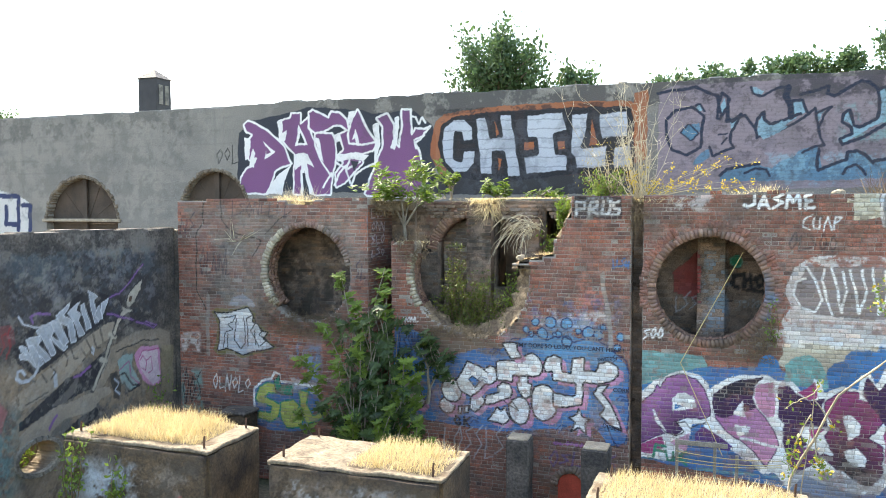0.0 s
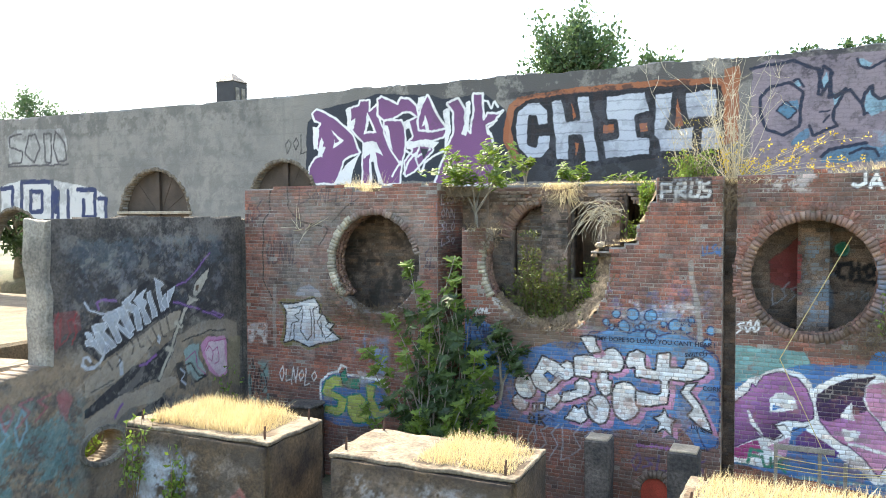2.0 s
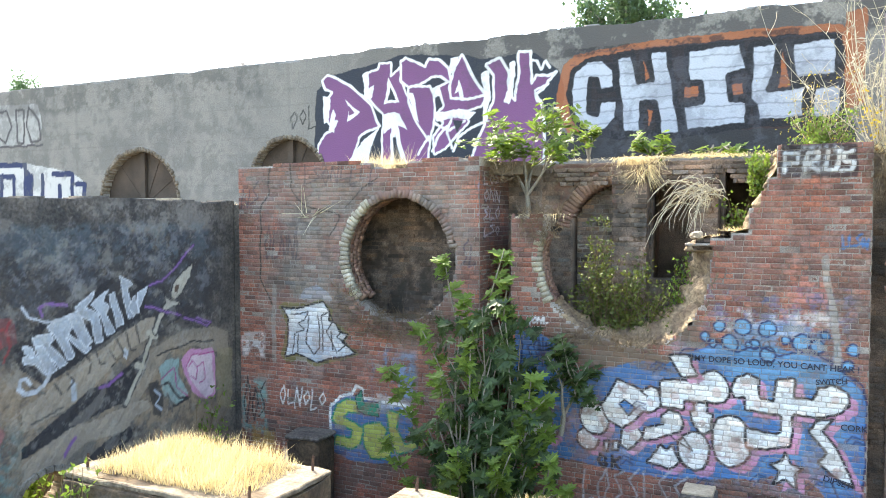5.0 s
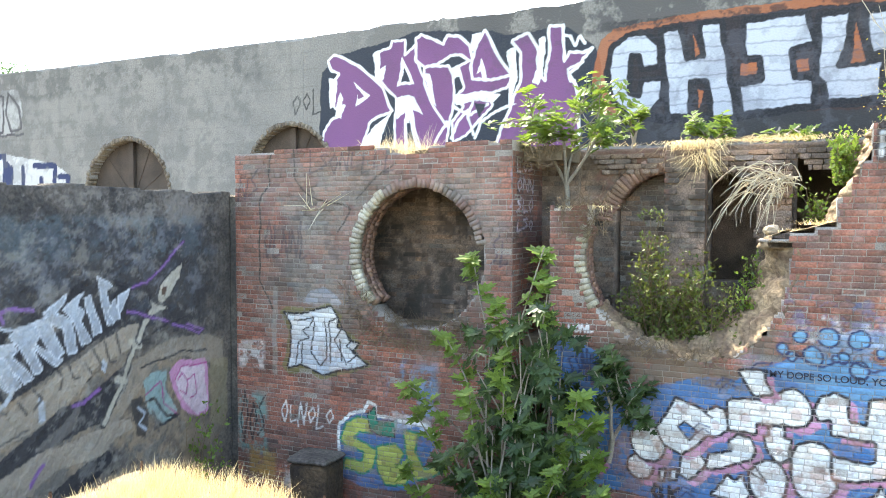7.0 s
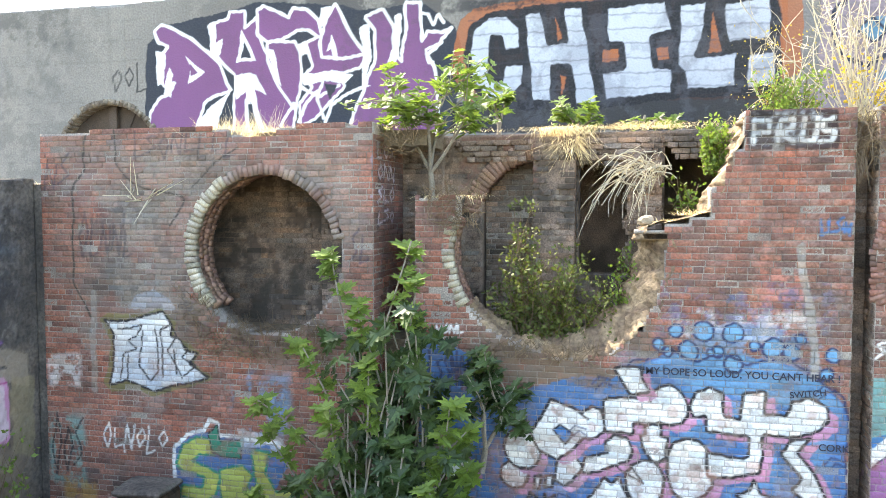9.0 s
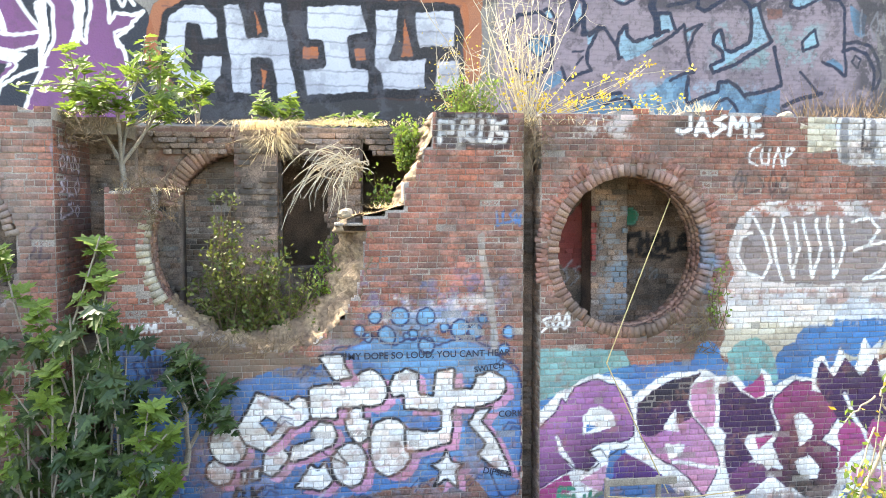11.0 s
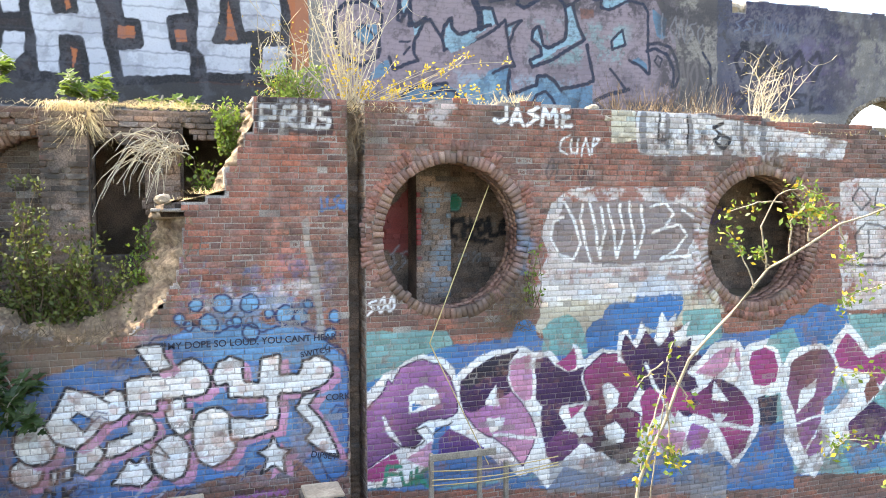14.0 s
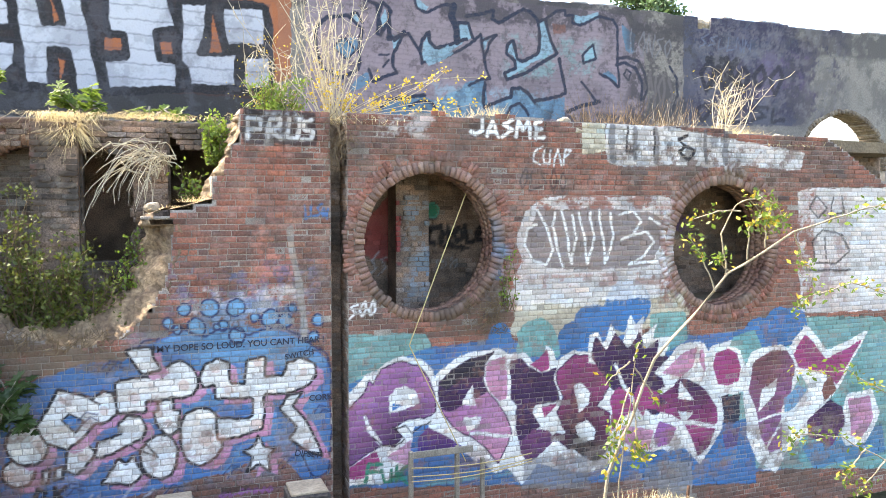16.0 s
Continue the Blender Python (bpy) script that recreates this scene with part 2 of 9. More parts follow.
class Sheet:
    def __init__(self, u0, u1, v0, v1):
        self.u0, self.v0, self.ease = u0, v0, 0.06
        self.n = (int((u1 - u0) / CELL) + 1, int((v1 - v0) / CELL) + 1)
        self.a = np.zeros((self.n[1], self.n[0], 4), np.float32)

    def window(self, pts, pad):
        p = np.asarray(pts, float)
        i0, j0 = np.floor((p.min(0) - pad - (self.u0, self.v0)) / CELL).astype(int)
        i1, j1 = np.ceil((p.max(0) + pad - (self.u0, self.v0)) / CELL).astype(int)
        i0, j0, i1, j1 = max(i0, 0), max(j0, 0), min(i1, self.n[0]), min(j1, self.n[1])
        if i1 <= i0 or j1 <= j0:
            return None
        u = self.u0 + (np.arange(i0, i1) + 0.5) * CELL
        v = self.v0 + (np.arange(j0, j1) + 0.5) * CELL
        return (slice(j0, j1), slice(i0, i1)), *np.meshgrid(u, v)

    def lay(self, where, cover, colour):
        old = self.a[where]
        c = np.clip(cover, 0, 1)[..., None]
        new_rgb = np.where(c > 0, (old[..., :3] * old[..., 3:] * (1 - c) + np.array(colour) * c) / np.maximum(old[..., 3:] * (1 - c) + c, 1e-6), old[..., :3])
        self.a[where] = np.concatenate([new_rgb, old[..., 3:] * (1 - c) + c], -1)

    def inside(self, pts, u, v):
        hit = np.zeros(u.shape, bool)
        for (x0, y0), (x1, y1) in zip(pts, pts[1:] + pts[:1]):
            if y0 != y1:
                hit ^= ((v < y0) != (v < y1)) & (u < x0 + (v - y0) * (x1 - x0) / (y1 - y0))
        return hit

    def fill(self, colour, *pts, cover=1.0, second=None):
        """A filled outline; second: the colour that it fades to at its foot."""
        pts = rounded(pts, True, self.ease)
        w = self.window(pts, 0)
        if w:
            where, u, v = w
            c = self.inside(list(pts), u, v) * cover
            if second is None:
                self.lay(where, c, colour)
            else:
                k = np.clip((v - v.min()) / (np.ptp(v) + 1e-6) + 0.2 * np.sin(u * 5), 0, 1)[..., None]
                self.lay(where, c, np.array(second) * (1 - k) + np.array(colour) * k)

    def line(self, colour, width, *pts, cover=1.0, soft=0.006):
        pts = rounded(pts, False, self.ease)
        w = self.window(pts, width + soft * 2)
        if w:
            where, u, v = w
            d = np.full(u.shape, 9.0)
            for (x0, y0), (x1, y1) in zip(pts, pts[1:]):
                L = (x1 - x0) ** 2 + (y1 - y0) ** 2 + 1e-9
                t = np.clip(((u - x0) * (x1 - x0) + (v - y0) * (y1 - y0)) / L, 0, 1)
                d = np.minimum(d, np.hypot(u - x0 - t * (x1 - x0), v - y0 - t * (y1 - y0)))
            self.lay(where, np.clip((width / 2 - d) / soft + 0.5, 0, 1) * cover, colour)

    def piece(self, colour, edge, width, *pts, second=None, cover=1.0):
        """A filled letter with an outline."""
        self.fill(colour, *pts, second=second, cover=cover)
        pts = rounded(pts, True, self.ease)
        self.line(edge, width, *pts, pts[0], cover=cover)

    def blob(self, colour, x, y, r, edge=None, width=0.03, cover=1.0, squash=1.0):
        pts = [(x + r * math.cos(a * math.pi / 12), y + squash * r * math.sin(a * math.pi / 12)) for a in range(24)]
        self.fill(colour, *pts, cover=cover)
        if edge:
            self.line(edge, width, *pts, pts[0])

    def mist(self, colour, x0, x1, y0, y1, cover=0.6, size=0.5, cut=0.0, seed=0):
        """A worn patch of old paint with uneven edges."""
        w = self.window([(x0, y0), (x1, y1)], 0)
        if w:
            where, u, v = w
            rng = np.random.default_rng(seed)
            f = np.zeros(u.shape)
            for k, amp in ((1, 1.0), (0.45, 0.8), (0.2, 0.6), (0.08, 0.5), (0.03, 0.4)):
                f += amp * cloud(u, v, size * k, rng)
            rim = np.minimum.reduce([(u - x0) / (x1 - x0), (x1 - u) / (x1 - x0), (v - y0) / (y1 - y0), (y1 - v) / (y1 - y0)]) * 8
            self.lay(where, np.clip((f * 0.75 - cut) * 1.3 + 0.5, 0, 1) * np.clip(rim, 0, 1) * cover, colour)

    def scrawl(self, colour, width, x, y, w, h, n=6, seed=0, cover=0.85, slant=0.15):
        """An unreadable tag: a row of loose strokes."""
        rng = np.random.default_rng(seed)
        step = w / n
        for i in range(n):
            cx = x + i * step
            k = rng.integers(0, 4)
            a, b = rng.uniform(0.7, 1.0), rng.uniform(0, 0.25)
            p = {0: [(0, b), (0.1, a), (0.7, 0.1), (0.8, a)], 1: [(0.8, a), (0.1, 0.7), (0.7, 0.4), (0, b)], 2: [(0.1, a), (0.1, b), (0.8, b + 0.1)],
                 3: [(0.5, a), (0.05, 0.5), (0.4, b), (0.8, 0.5), (0.5, a)]}[int(k)]
            self.line(colour, width, *[(cx + step * (px + slant * py), y + h * py) for px, py in p], cover=cover)

    def at(self, u, v):
        u, v = np.asarray(u), np.asarray(v)
        u, v = u + 0.010 * np.sin(11 * v + 4 * u) + 0.004 * np.sin(43 * u + 29 * v), v + 0.008 * np.sin(13 * u - 3 * v) + 0.004 * np.sin(37 * v + 51 * u)
        i = np.clip((np.asarray(u) - self.u0) / CELL - 0.5, 0, self.n[0] - 1.001)
        j = np.clip((np.asarray(v) - self.v0) / CELL - 0.5, 0, self.n[1] - 1.001)
        i0, j0 = i.astype(int), j.astype(int)
        fi, fj = (i - i0)[..., None], (j - j0)[..., None]
        a = self.a
        return (a[j0, i0] * (1 - fi) + a[j0, i0 + 1] * fi) * (1 - fj) + (a[j0 + 1, i0] * (1 - fi) + a[j0 + 1, i0 + 1] * fi) * fj


WHITE, CHROME, BLACK, NAVY = (0.80, 0.775, 0.72), (0.50, 0.52, 0.55), (0.018, 0.018, 0.02), (0.02, 0.03, 0.09)
PURPLE, PLUM, VIOLET, MAGENTA, PINK = (0.15, 0.045, 0.13), (0.045, 0.016, 0.06), (0.31, 0.11, 0.29), (0.33, 0.05, 0.16), (0.55, 0.25, 0.36)
BLUE, SKY, TEAL, GREEN, LIME = (0.045, 0.165, 0.36), (0.15, 0.32, 0.47), (0.16, 0.36, 0.33), (0.03, 0.22, 0.13), (0.42, 0.45, 0.10)
ORANGE, RED, GREY, SLATE, MAUVE, CREAM = (0.36, 0.12, 0.045), (0.32, 0.035, 0.04), (0.22, 0.22, 0.23), (0.018, 0.026, 0.05), (0.21, 0.165, 0.175), (0.60, 0.56, 0.42)
FRONT_Y, BACK_Y, LEFT_X, INNER_Y = 13.125, 15.83, -10.6, 14.35
PLINTH, FRONT, BACK, LEFT, INNER = Sheet(-9.0, 1.5, -0.2, 2.3), Sheet(-10.6, 9.0, 0.0, 5.9), Sheet(-23.5, 14.0, 4.8, 8.2), Sheet(5.0, 13.2, 0.0, 5.3), Sheet(-10.5, 8.0, 3.0, 5.7)

# stains and old coats on the brick, and a painted haze on the left bay
FRONT.mist((0.30, 0.27, 0.22), -10.5, -6.1, 2.6, 5.7, cover=0.30, size=0.8, cut=0.1, seed=3)
FRONT.mist((0.10, 0.08, 0.07), -10.5, -6.1, 0.3, 3.0, cover=0.35, size=0.7, cut=0.2, seed=4)
FRONT.mist((0.10, 0.09, 0.07), -1.0, 9.0, 5.3, 5.75, cover=0.4, size=0.5, cut=0.0, seed=5)
# tan-grey veil of haze over the left bay, put into the brick colour
FRONT.mist((0.27, 0.25, 0.20), -10.5, -6.1, 2.9, 5.7, cover=0.5, size=1.4, cut=-0.2, seed=8)
FRONT.mist((0.12, 0.09, 0.07), -10.5, 9.0, 0.0, 1.3, cover=0.6, size=0.6, cut=-0.3, seed=6)
FRONT.mist((0.42, 0.40, 0.37), -10.5, -5.6, 2.0, 3.0, cover=0.25, size=0.5, cut=0.3, seed=7)
FRONT.mist((0.10, 0.075, 0.055), -1.0, 1.35, 2.95, 3.75, cover=0.8, size=0.4, cut=-0.15, seed=9)
FRONT.mist((0.16, 0.12, 0.08), 3.4, 5.7, 2.85, 3.6, cover=0.8, size=0.4, cut=-0.1, seed=10)
FRONT.mist((0.19, 0.15, 0.10), 3.5, 5.5, 4.75, 5.2, cover=0.6, size=0.4, cut=0.0, seed=14)
FRONT.mist((0.15, 0.11, 0.08), -8.9, -6.2, 2.9, 3.7, cover=0.7, size=0.4, cut=-0.05, seed=15)
FRONT.mist((0.07, 0.05, 0.04), -1.0, 6.5, 3.3, 5.6, cover=0.45, size=0.3, cut=0.55, seed=16)
FRONT.mist((0.40, 0.30, 0.24), -3.2, 6.5, 3.3, 5.6, cover=0.35, size=0.14, cut=0.7, seed=17)
FRONT.mist((0.09, 0.07, 0.06), -10.5, -6.1, 3.0, 5.7, cover=0.5, size=0.3, cut=0.5, seed=18)
FRONT.mist((0.27, 0.12, 0.085), -10.5, -6.1, 3.0, 5.7, cover=0.5, size=0.45, cut=0.4, seed=19)
DIRT = (0.17, 0.12, 0.08)
FRONT.mist(DIRT, -5.2, -2.9, 2.85, 3.6, cover=0.9, size=0.35, cut=-0.2, seed=26)
# right bay: cloudy ground, then the plum and magenta letters
FRONT.fill(TEAL, (-1.12, 3.11), (-0.02, 3.07), (0.13, 2.76), (-0.58, 2.47), (-1.12, 2.32), cover=0.85)
FRONT.fill(BLUE, (-1.12, 2.45), (-0.16, 2.85), (0.13, 2.89), (0.72, 2.91), (1.10, 3.04), (1.18, 2.89), (2.31, 2.90), (4.20, 2.78), (5.49, 2.86), (7.09, 2.77), (7.20, 0.58), (5.37, 0.64), (2.52, 0.84), (-1.00, 1.23), (-1.20, 1.33), cover=0.9)
FRONT.fill(CREAM, (1.17, 3.36), (3.81, 3.42), (3.96, 3.07), (2.49, 2.81), (1.10, 2.97), (1.21, 3.18), cover=0.75)
FRONT.fill(TEAL, (1.22, 2.68), (1.23, 3.00), (1.37, 3.13), (1.57, 3.17), (1.75, 3.08), (1.86, 2.85), (1.86, 2.63), cover=0.95)
FRONT.fill(TEAL, (3.27, 3.14), (3.86, 3.15), (3.94, 2.72), (3.55, 2.59), (3.32, 2.83), cover=0.9)
FRONT.blob(BLUE, 2.91, 3.27, 0.37)
FRONT.blob(BLUE, 2.36, 3.00, 0.32)
FRONT.blob(BLUE, 2.06, 2.87, 0.22)
FRONT.blob(BLUE, 0.98, 2.98, 0.16)
FRONT.blob(BLUE, 5.60, 2.82, 0.31)
FRONT.blob(BLUE, 5.19, 2.72, 0.27)
FRONT.blob(SKY, 5.70, 2.77, 0.17, cover=0.8)
FRONT.fill(TEAL, (6.35, 2.65), (7.09, 2.64), (7.11, 2.25), (6.59, 2.29), cover=0.9)
FRONT.mist(GREEN, -1.00, -0.16, 1.23, 1.40, cover=0.7, size=0.4, seed=11)
FRONT.mist(TEAL, -0.16, 1.35, 1.12, 1.18, cover=0.7, size=0.4, seed=12)
FRONT.mist((0.3,0.1,0.08), 0.88, 2.52, 0.98, 0.99, cover=0.8, size=0.4, seed=13)
FRONT.fill(WHITE, (-1.19, 1.29), (-1.18, 2.22), (-0.89, 2.50), (-0.77, 2.63), (-0.65, 2.64), (-0.55, 2.72), (-0.34, 2.80), (-0.10, 2.75), (0.07, 2.59), (0.15, 2.34), (0.13, 1.98), (0.02, 1.92), (-0.16, 1.90), (-0.22, 1.68), (-0.25, 1.45), (-0.59, 1.23))
FRONT.fill(WHITE, (0.05, 2.35), (0.13, 2.56), (0.34, 2.71), (0.64, 2.79), (0.95, 2.81), (1.10, 2.73), (1.34, 2.73), (1.54, 2.51), (1.66, 2.81), (1.75, 2.75), (1.80, 2.58), (2.07, 2.71), (2.45, 2.66), (2.65, 2.50), (2.74, 1.96), (2.76, 1.35), (2.61, 1.02), (2.01, 1.07), (1.55, 1.23), (1.47, 1.13), (1.31, 0.98), (1.11, 1.21), (0.92, 1.18), (0.73, 1.36), (0.46, 1.52), (0.02, 1.83))
FRONT.piece((0.44,0.18,0.38), PLUM, 0.02, (-1.03, 2.16), (-0.82, 2.39), (-0.75, 2.54), (-0.71, 2.48), (-0.58, 2.66), (-0.34, 2.74), (-0.13, 2.67), (0.02, 2.49), (0.10, 2.31), (0.10, 2.07), (-0.02, 2.00), (-0.27, 2.00), (-0.43, 1.93), (-0.33, 1.80), (-0.43, 1.71), (-0.59, 1.71), (-1.04, 1.49), second=PLUM)
FRONT.fill(WHITE, (-0.81, 2.10), (-0.77, 2.10), (-0.72, 1.93), (-0.56, 1.68), (-0.65, 1.73), (-0.78, 1.90))
FRONT.fill(WHITE, (-0.51, 2.30), (-0.41, 2.41), (-0.27, 2.43), (-0.16, 2.35), (-0.11, 2.18), (-0.30, 2.14), (-0.49, 2.10))
FRONT.fill(BLUE, (-0.46, 2.22), (-0.32, 2.20), (-0.46, 2.13))
FRONT.fill(MAGENTA, (-1.04, 1.36), (-1.01, 1.49), (-0.65, 1.65), (-0.59, 1.47), (-0.86, 1.32))
FRONT.fill(PINK, (-0.53, 1.57), (-0.22, 1.74), (-0.25, 1.40), cover=0.9)
FRONT.line(BLACK, 0.02, (-0.41, 1.91), (-0.27, 1.93), (-0.20, 1.81), (-0.09, 1.89), (0.05, 1.95))
FRONT.line(BLACK, 0.02, (-0.45, 1.93), (-0.30, 1.76), (-0.43, 1.69), (-0.59, 1.71), (-0.72, 1.82))
FRONT.piece(VIOLET, PLUM, 0.02, (0.15, 2.31), (0.17, 2.44), (0.31, 2.57), (0.57, 2.69), (0.92, 2.77), (0.79, 2.64), (0.74, 2.43), (0.82, 2.25), (0.97, 2.11), (1.09, 1.93), (1.15, 1.68), (1.11, 1.52), (0.97, 1.30), (0.80, 1.53), (0.59, 1.70), (0.35, 1.83), (0.18, 2.04), second=PINK)
FRONT.fill(PLUM, (0.15, 2.31), (0.17, 2.44), (0.31, 2.57), (0.57, 2.69), (0.92, 2.77), (0.79, 2.64), (0.74, 2.43), (0.81, 2.24), (0.57, 2.16), (0.31, 2.03), (0.18, 2.09))
FRONT.fill(BLACK, (0.17, 2.41), (0.31, 2.57), (0.57, 2.69), (0.91, 2.76), (0.78, 2.62), (0.75, 2.49), (0.49, 2.45), (0.27, 2.33), cover=0.8)
FRONT.fill(WHITE, (0.47, 2.12), (0.50, 2.19), (0.55, 2.27), (0.61, 2.37), (0.63, 2.23), (0.67, 2.10))
FRONT.fill(WHITE, (0.48, 1.96), (0.72, 1.94), (0.69, 1.81), (0.54, 1.77))
FRONT.line(WHITE, 0.045, (0.59, 1.74), (1.14, 1.64))
FRONT.line(WHITE, 0.05, (0.05, 1.90), (0.50, 1.60), (0.65, 1.37))
FRONT.fill(PURPLE, (0.02, 1.89), (0.48, 1.59), (0.39, 1.50), (-0.15, 1.54), (-0.13, 1.74), second=(0.05,0.03,0.2))
FRONT.fill(PINK, (0.82, 2.64), (1.06, 2.69), (1.09, 2.65), (1.09, 2.15), (0.99, 2.12), (0.85, 2.26), (0.77, 2.43))
FRONT.piece(PLUM, PLUM, 0.02, (1.15, 2.63), (1.30, 2.66), (1.42, 2.52), (1.54, 2.45), (1.66, 2.44), (1.81, 2.49), (1.78, 2.34), (1.83, 2.16), (1.86, 2.03), (1.50, 2.04), (1.46, 1.93), (1.55, 1.78), (1.57, 1.73), (1.27, 1.55), (1.22, 1.74), (1.25, 2.03), (1.15, 2.14))
FRONT.fill(PURPLE, (1.27, 1.54), (1.47, 1.71), (1.71, 1.65), (1.79, 1.53), (1.63, 1.37), (1.43, 1.24), (1.31, 1.40), second=PLUM)
FRONT.fill(MAGENTA, (1.42, 2.55), (1.54, 2.62), (1.66, 2.76), (1.72, 2.51), (1.62, 2.45))
FRONT.fill(MAGENTA, (1.60, 1.99), (1.83, 2.00), (1.75, 1.91), (1.65, 1.83))
FRONT.piece(MAGENTA, PLUM, 0.02, (1.82, 2.43), (2.07, 2.65), (2.32, 2.63), (2.53, 2.51), (2.65, 2.20), (2.54, 2.02), (2.43, 1.93), (2.64, 1.80), (2.66, 1.36), (2.47, 1.14), (2.17, 1.17), (1.96, 1.42), (1.77, 1.56), (1.92, 1.73), (1.83, 1.88), (1.91, 2.08), (1.84, 2.27), second=BLACK)
FRONT.fill(WHITE, (2.09, 2.25), (2.21, 2.26), (2.34, 2.11), (2.32, 1.96), (2.16, 1.84), (2.12, 2.02))
FRONT.fill(WHITE, (2.12, 1.68), (2.29, 1.73), (2.43, 1.61), (2.42, 1.46), (2.21, 1.46), (2.14, 1.56))
FRONT.fill(WHITE, (1.75, 1.91), (1.97, 1.61), (1.92, 1.59), (1.67, 1.67), (1.68, 1.80))
FRONT.fill(WHITE, (1.80, 1.31), (2.05, 1.37), (2.26, 1.22), (2.52, 1.11), (2.43, 1.01), (2.01, 1.06))
FRONT.fill(WHITE, (2.30, 2.49), (2.31, 2.91), (2.45, 2.92), (2.53, 2.75), (2.65, 3.05), (2.75, 2.87), (2.83, 2.76), (2.96, 3.14), (3.06, 2.99), (3.19, 3.12), (3.15, 2.84), (3.41, 3.00), (3.33, 2.77), (3.66, 2.81), (3.51, 2.51))
FRONT.fill(PLUM, (2.35, 2.58), (2.40, 2.88), (2.59, 2.67), (2.71, 2.93), (2.92, 2.67), (3.06, 2.83), (3.12, 2.91), (3.20, 2.65), (3.44, 2.77), (3.39, 2.54), (3.91, 2.50), (3.53, 2.29), (3.84, 2.10), (3.75, 1.99), (3.52, 1.92), (3.60, 1.68), (3.44, 1.73), (3.35, 1.66), (3.12, 1.77), (3.03, 1.94), (2.69, 2.12))
FRONT.fill(WHITE, (2.69, 2.12), (3.03, 1.94), (3.40, 1.59), (3.86, 1.42), (3.77, 1.24), (3.41, 1.18), (2.95, 1.23), (2.67, 1.44))
FRONT.line(WHITE, 0.05, (2.73, 2.46), (2.84, 2.18), (3.07, 1.92), (3.39, 1.63))
FRONT.fill(MAGENTA, (2.66, 2.01), (2.78, 2.15), (2.94, 2.06), (3.07, 1.82), (2.85, 1.72), (2.68, 1.51))
FRONT.fill(PINK, (2.84, 1.61), (3.22, 1.52), (3.36, 1.50), (3.39, 1.22), (3.09, 1.23), (2.86, 1.40))
FRONT.fill(MAGENTA, (3.08, 2.16), (3.43, 2.02), (3.50, 1.78), (3.26, 1.80), (3.18, 1.69), (3.03, 1.95))
FRONT.fill(WHITE, (3.50, 2.28), (3.83, 2.49), (4.21, 2.68), (4.35, 2.45), (4.34, 2.06), (4.54, 1.81), (4.67, 1.46), (4.66, 1.12), (4.33, 0.91), (4.12, 0.86), (3.73, 1.30), (3.36, 1.19), (3.40, 1.55), (3.65, 1.68))
FRONT.fill(PINK, (3.58, 2.29), (3.89, 2.52), (4.21, 2.59), (4.24, 2.30), (4.19, 2.05), (3.84, 2.10))
FRONT.piece(MAGENTA, PLUM, 0.02, (3.54, 1.92), (4.13, 2.07), (4.32, 1.98), (4.53, 1.64), (4.59, 1.37), (4.34, 1.45), (4.00, 1.53), (3.69, 1.63), (3.57, 1.76), second=PURPLE)
FRONT.fill(WHITE, (3.89, 1.87), (3.99, 2.09), (4.04, 1.96), (4.15, 1.86))
FRONT.fill(WHITE, (3.90, 1.70), (4.15, 1.67), (4.05, 1.43))
FRONT.fill(MAGENTA, (4.05, 1.35), (4.20, 1.46), (4.64, 1.33), (4.37, 1.09), (4.22, 0.98), second=PLUM)
FRONT.fill(PURPLE, (3.42, 1.54), (3.88, 1.37), (3.70, 1.20), (3.37, 1.28))
FRONT.line(WHITE, 0.04, (3.39, 1.61), (3.96, 1.45), (4.24, 1.49), (4.64, 1.37))
FRONT.fill(WHITE, (4.21, 2.38), (4.35, 2.61), (4.69, 2.69), (4.94, 2.53), (5.02, 2.24), (4.94, 1.92), (4.92, 1.31), (4.97, 1.02), (4.57, 1.02), (4.59, 1.37), (4.54, 1.84), (4.32, 2.02))
FRONT.blob(MAGENTA, 4.64, 2.31, 0.27, edge=WHITE, width=0.04)
FRONT.fill(SLATE, (4.54, 1.86), (4.90, 1.90), (4.86, 1.34), (4.62, 1.37), second=PLUM)
FRONT.fill(SLATE, (4.59, 1.35), (4.89, 1.32), (4.84, 1.11), (4.64, 1.14), cover=0.8)
FRONT.fill(WHITE, (4.84, 1.93), (5.02, 2.40), (5.30, 2.61), (5.71, 2.54), (5.86, 2.76), (6.14, 2.99), (6.34, 2.73), (6.63, 2.42), (7.10, 2.60), (7.14, 1.82), (6.40, 1.63), (5.89, 0.74), (5.37, 0.64), (5.05, 0.93), (4.86, 1.28))
FRONT.piece(MAGENTA, PLUM, 0.02, (4.97, 1.49), (5.01, 2.15), (5.30, 2.38), (5.61, 2.44), (5.85, 2.35), (5.98, 1.98), (5.74, 1.84), (5.65, 1.51), (5.34, 1.42), second=MAGENTA)
FRONT.fill(PLUM, (4.95, 2.00), (5.06, 2.24), (5.30, 2.38), (5.61, 2.43), (5.83, 2.33), (5.73, 2.15), (5.31, 2.18), (5.12, 1.91), cover=0.8)
FRONT.fill(WHITE, (5.25, 1.94), (5.32, 2.04), (5.48, 2.04), (5.58, 1.87), (5.36, 1.58))
FRONT.fill(PURPLE, (5.30, 1.15), (5.34, 1.42), (5.89, 1.45), (5.78, 0.82), (5.46, 0.91), second=PLUM)
FRONT.line(WHITE, 0.035, (5.65, 1.49), (5.46, 0.92))
FRONT.fill(MAGENTA, (5.95, 2.44), (6.13, 2.73), (6.61, 2.32), (7.10, 2.50), (7.11, 2.25), (6.72, 1.85), (6.05, 1.99))
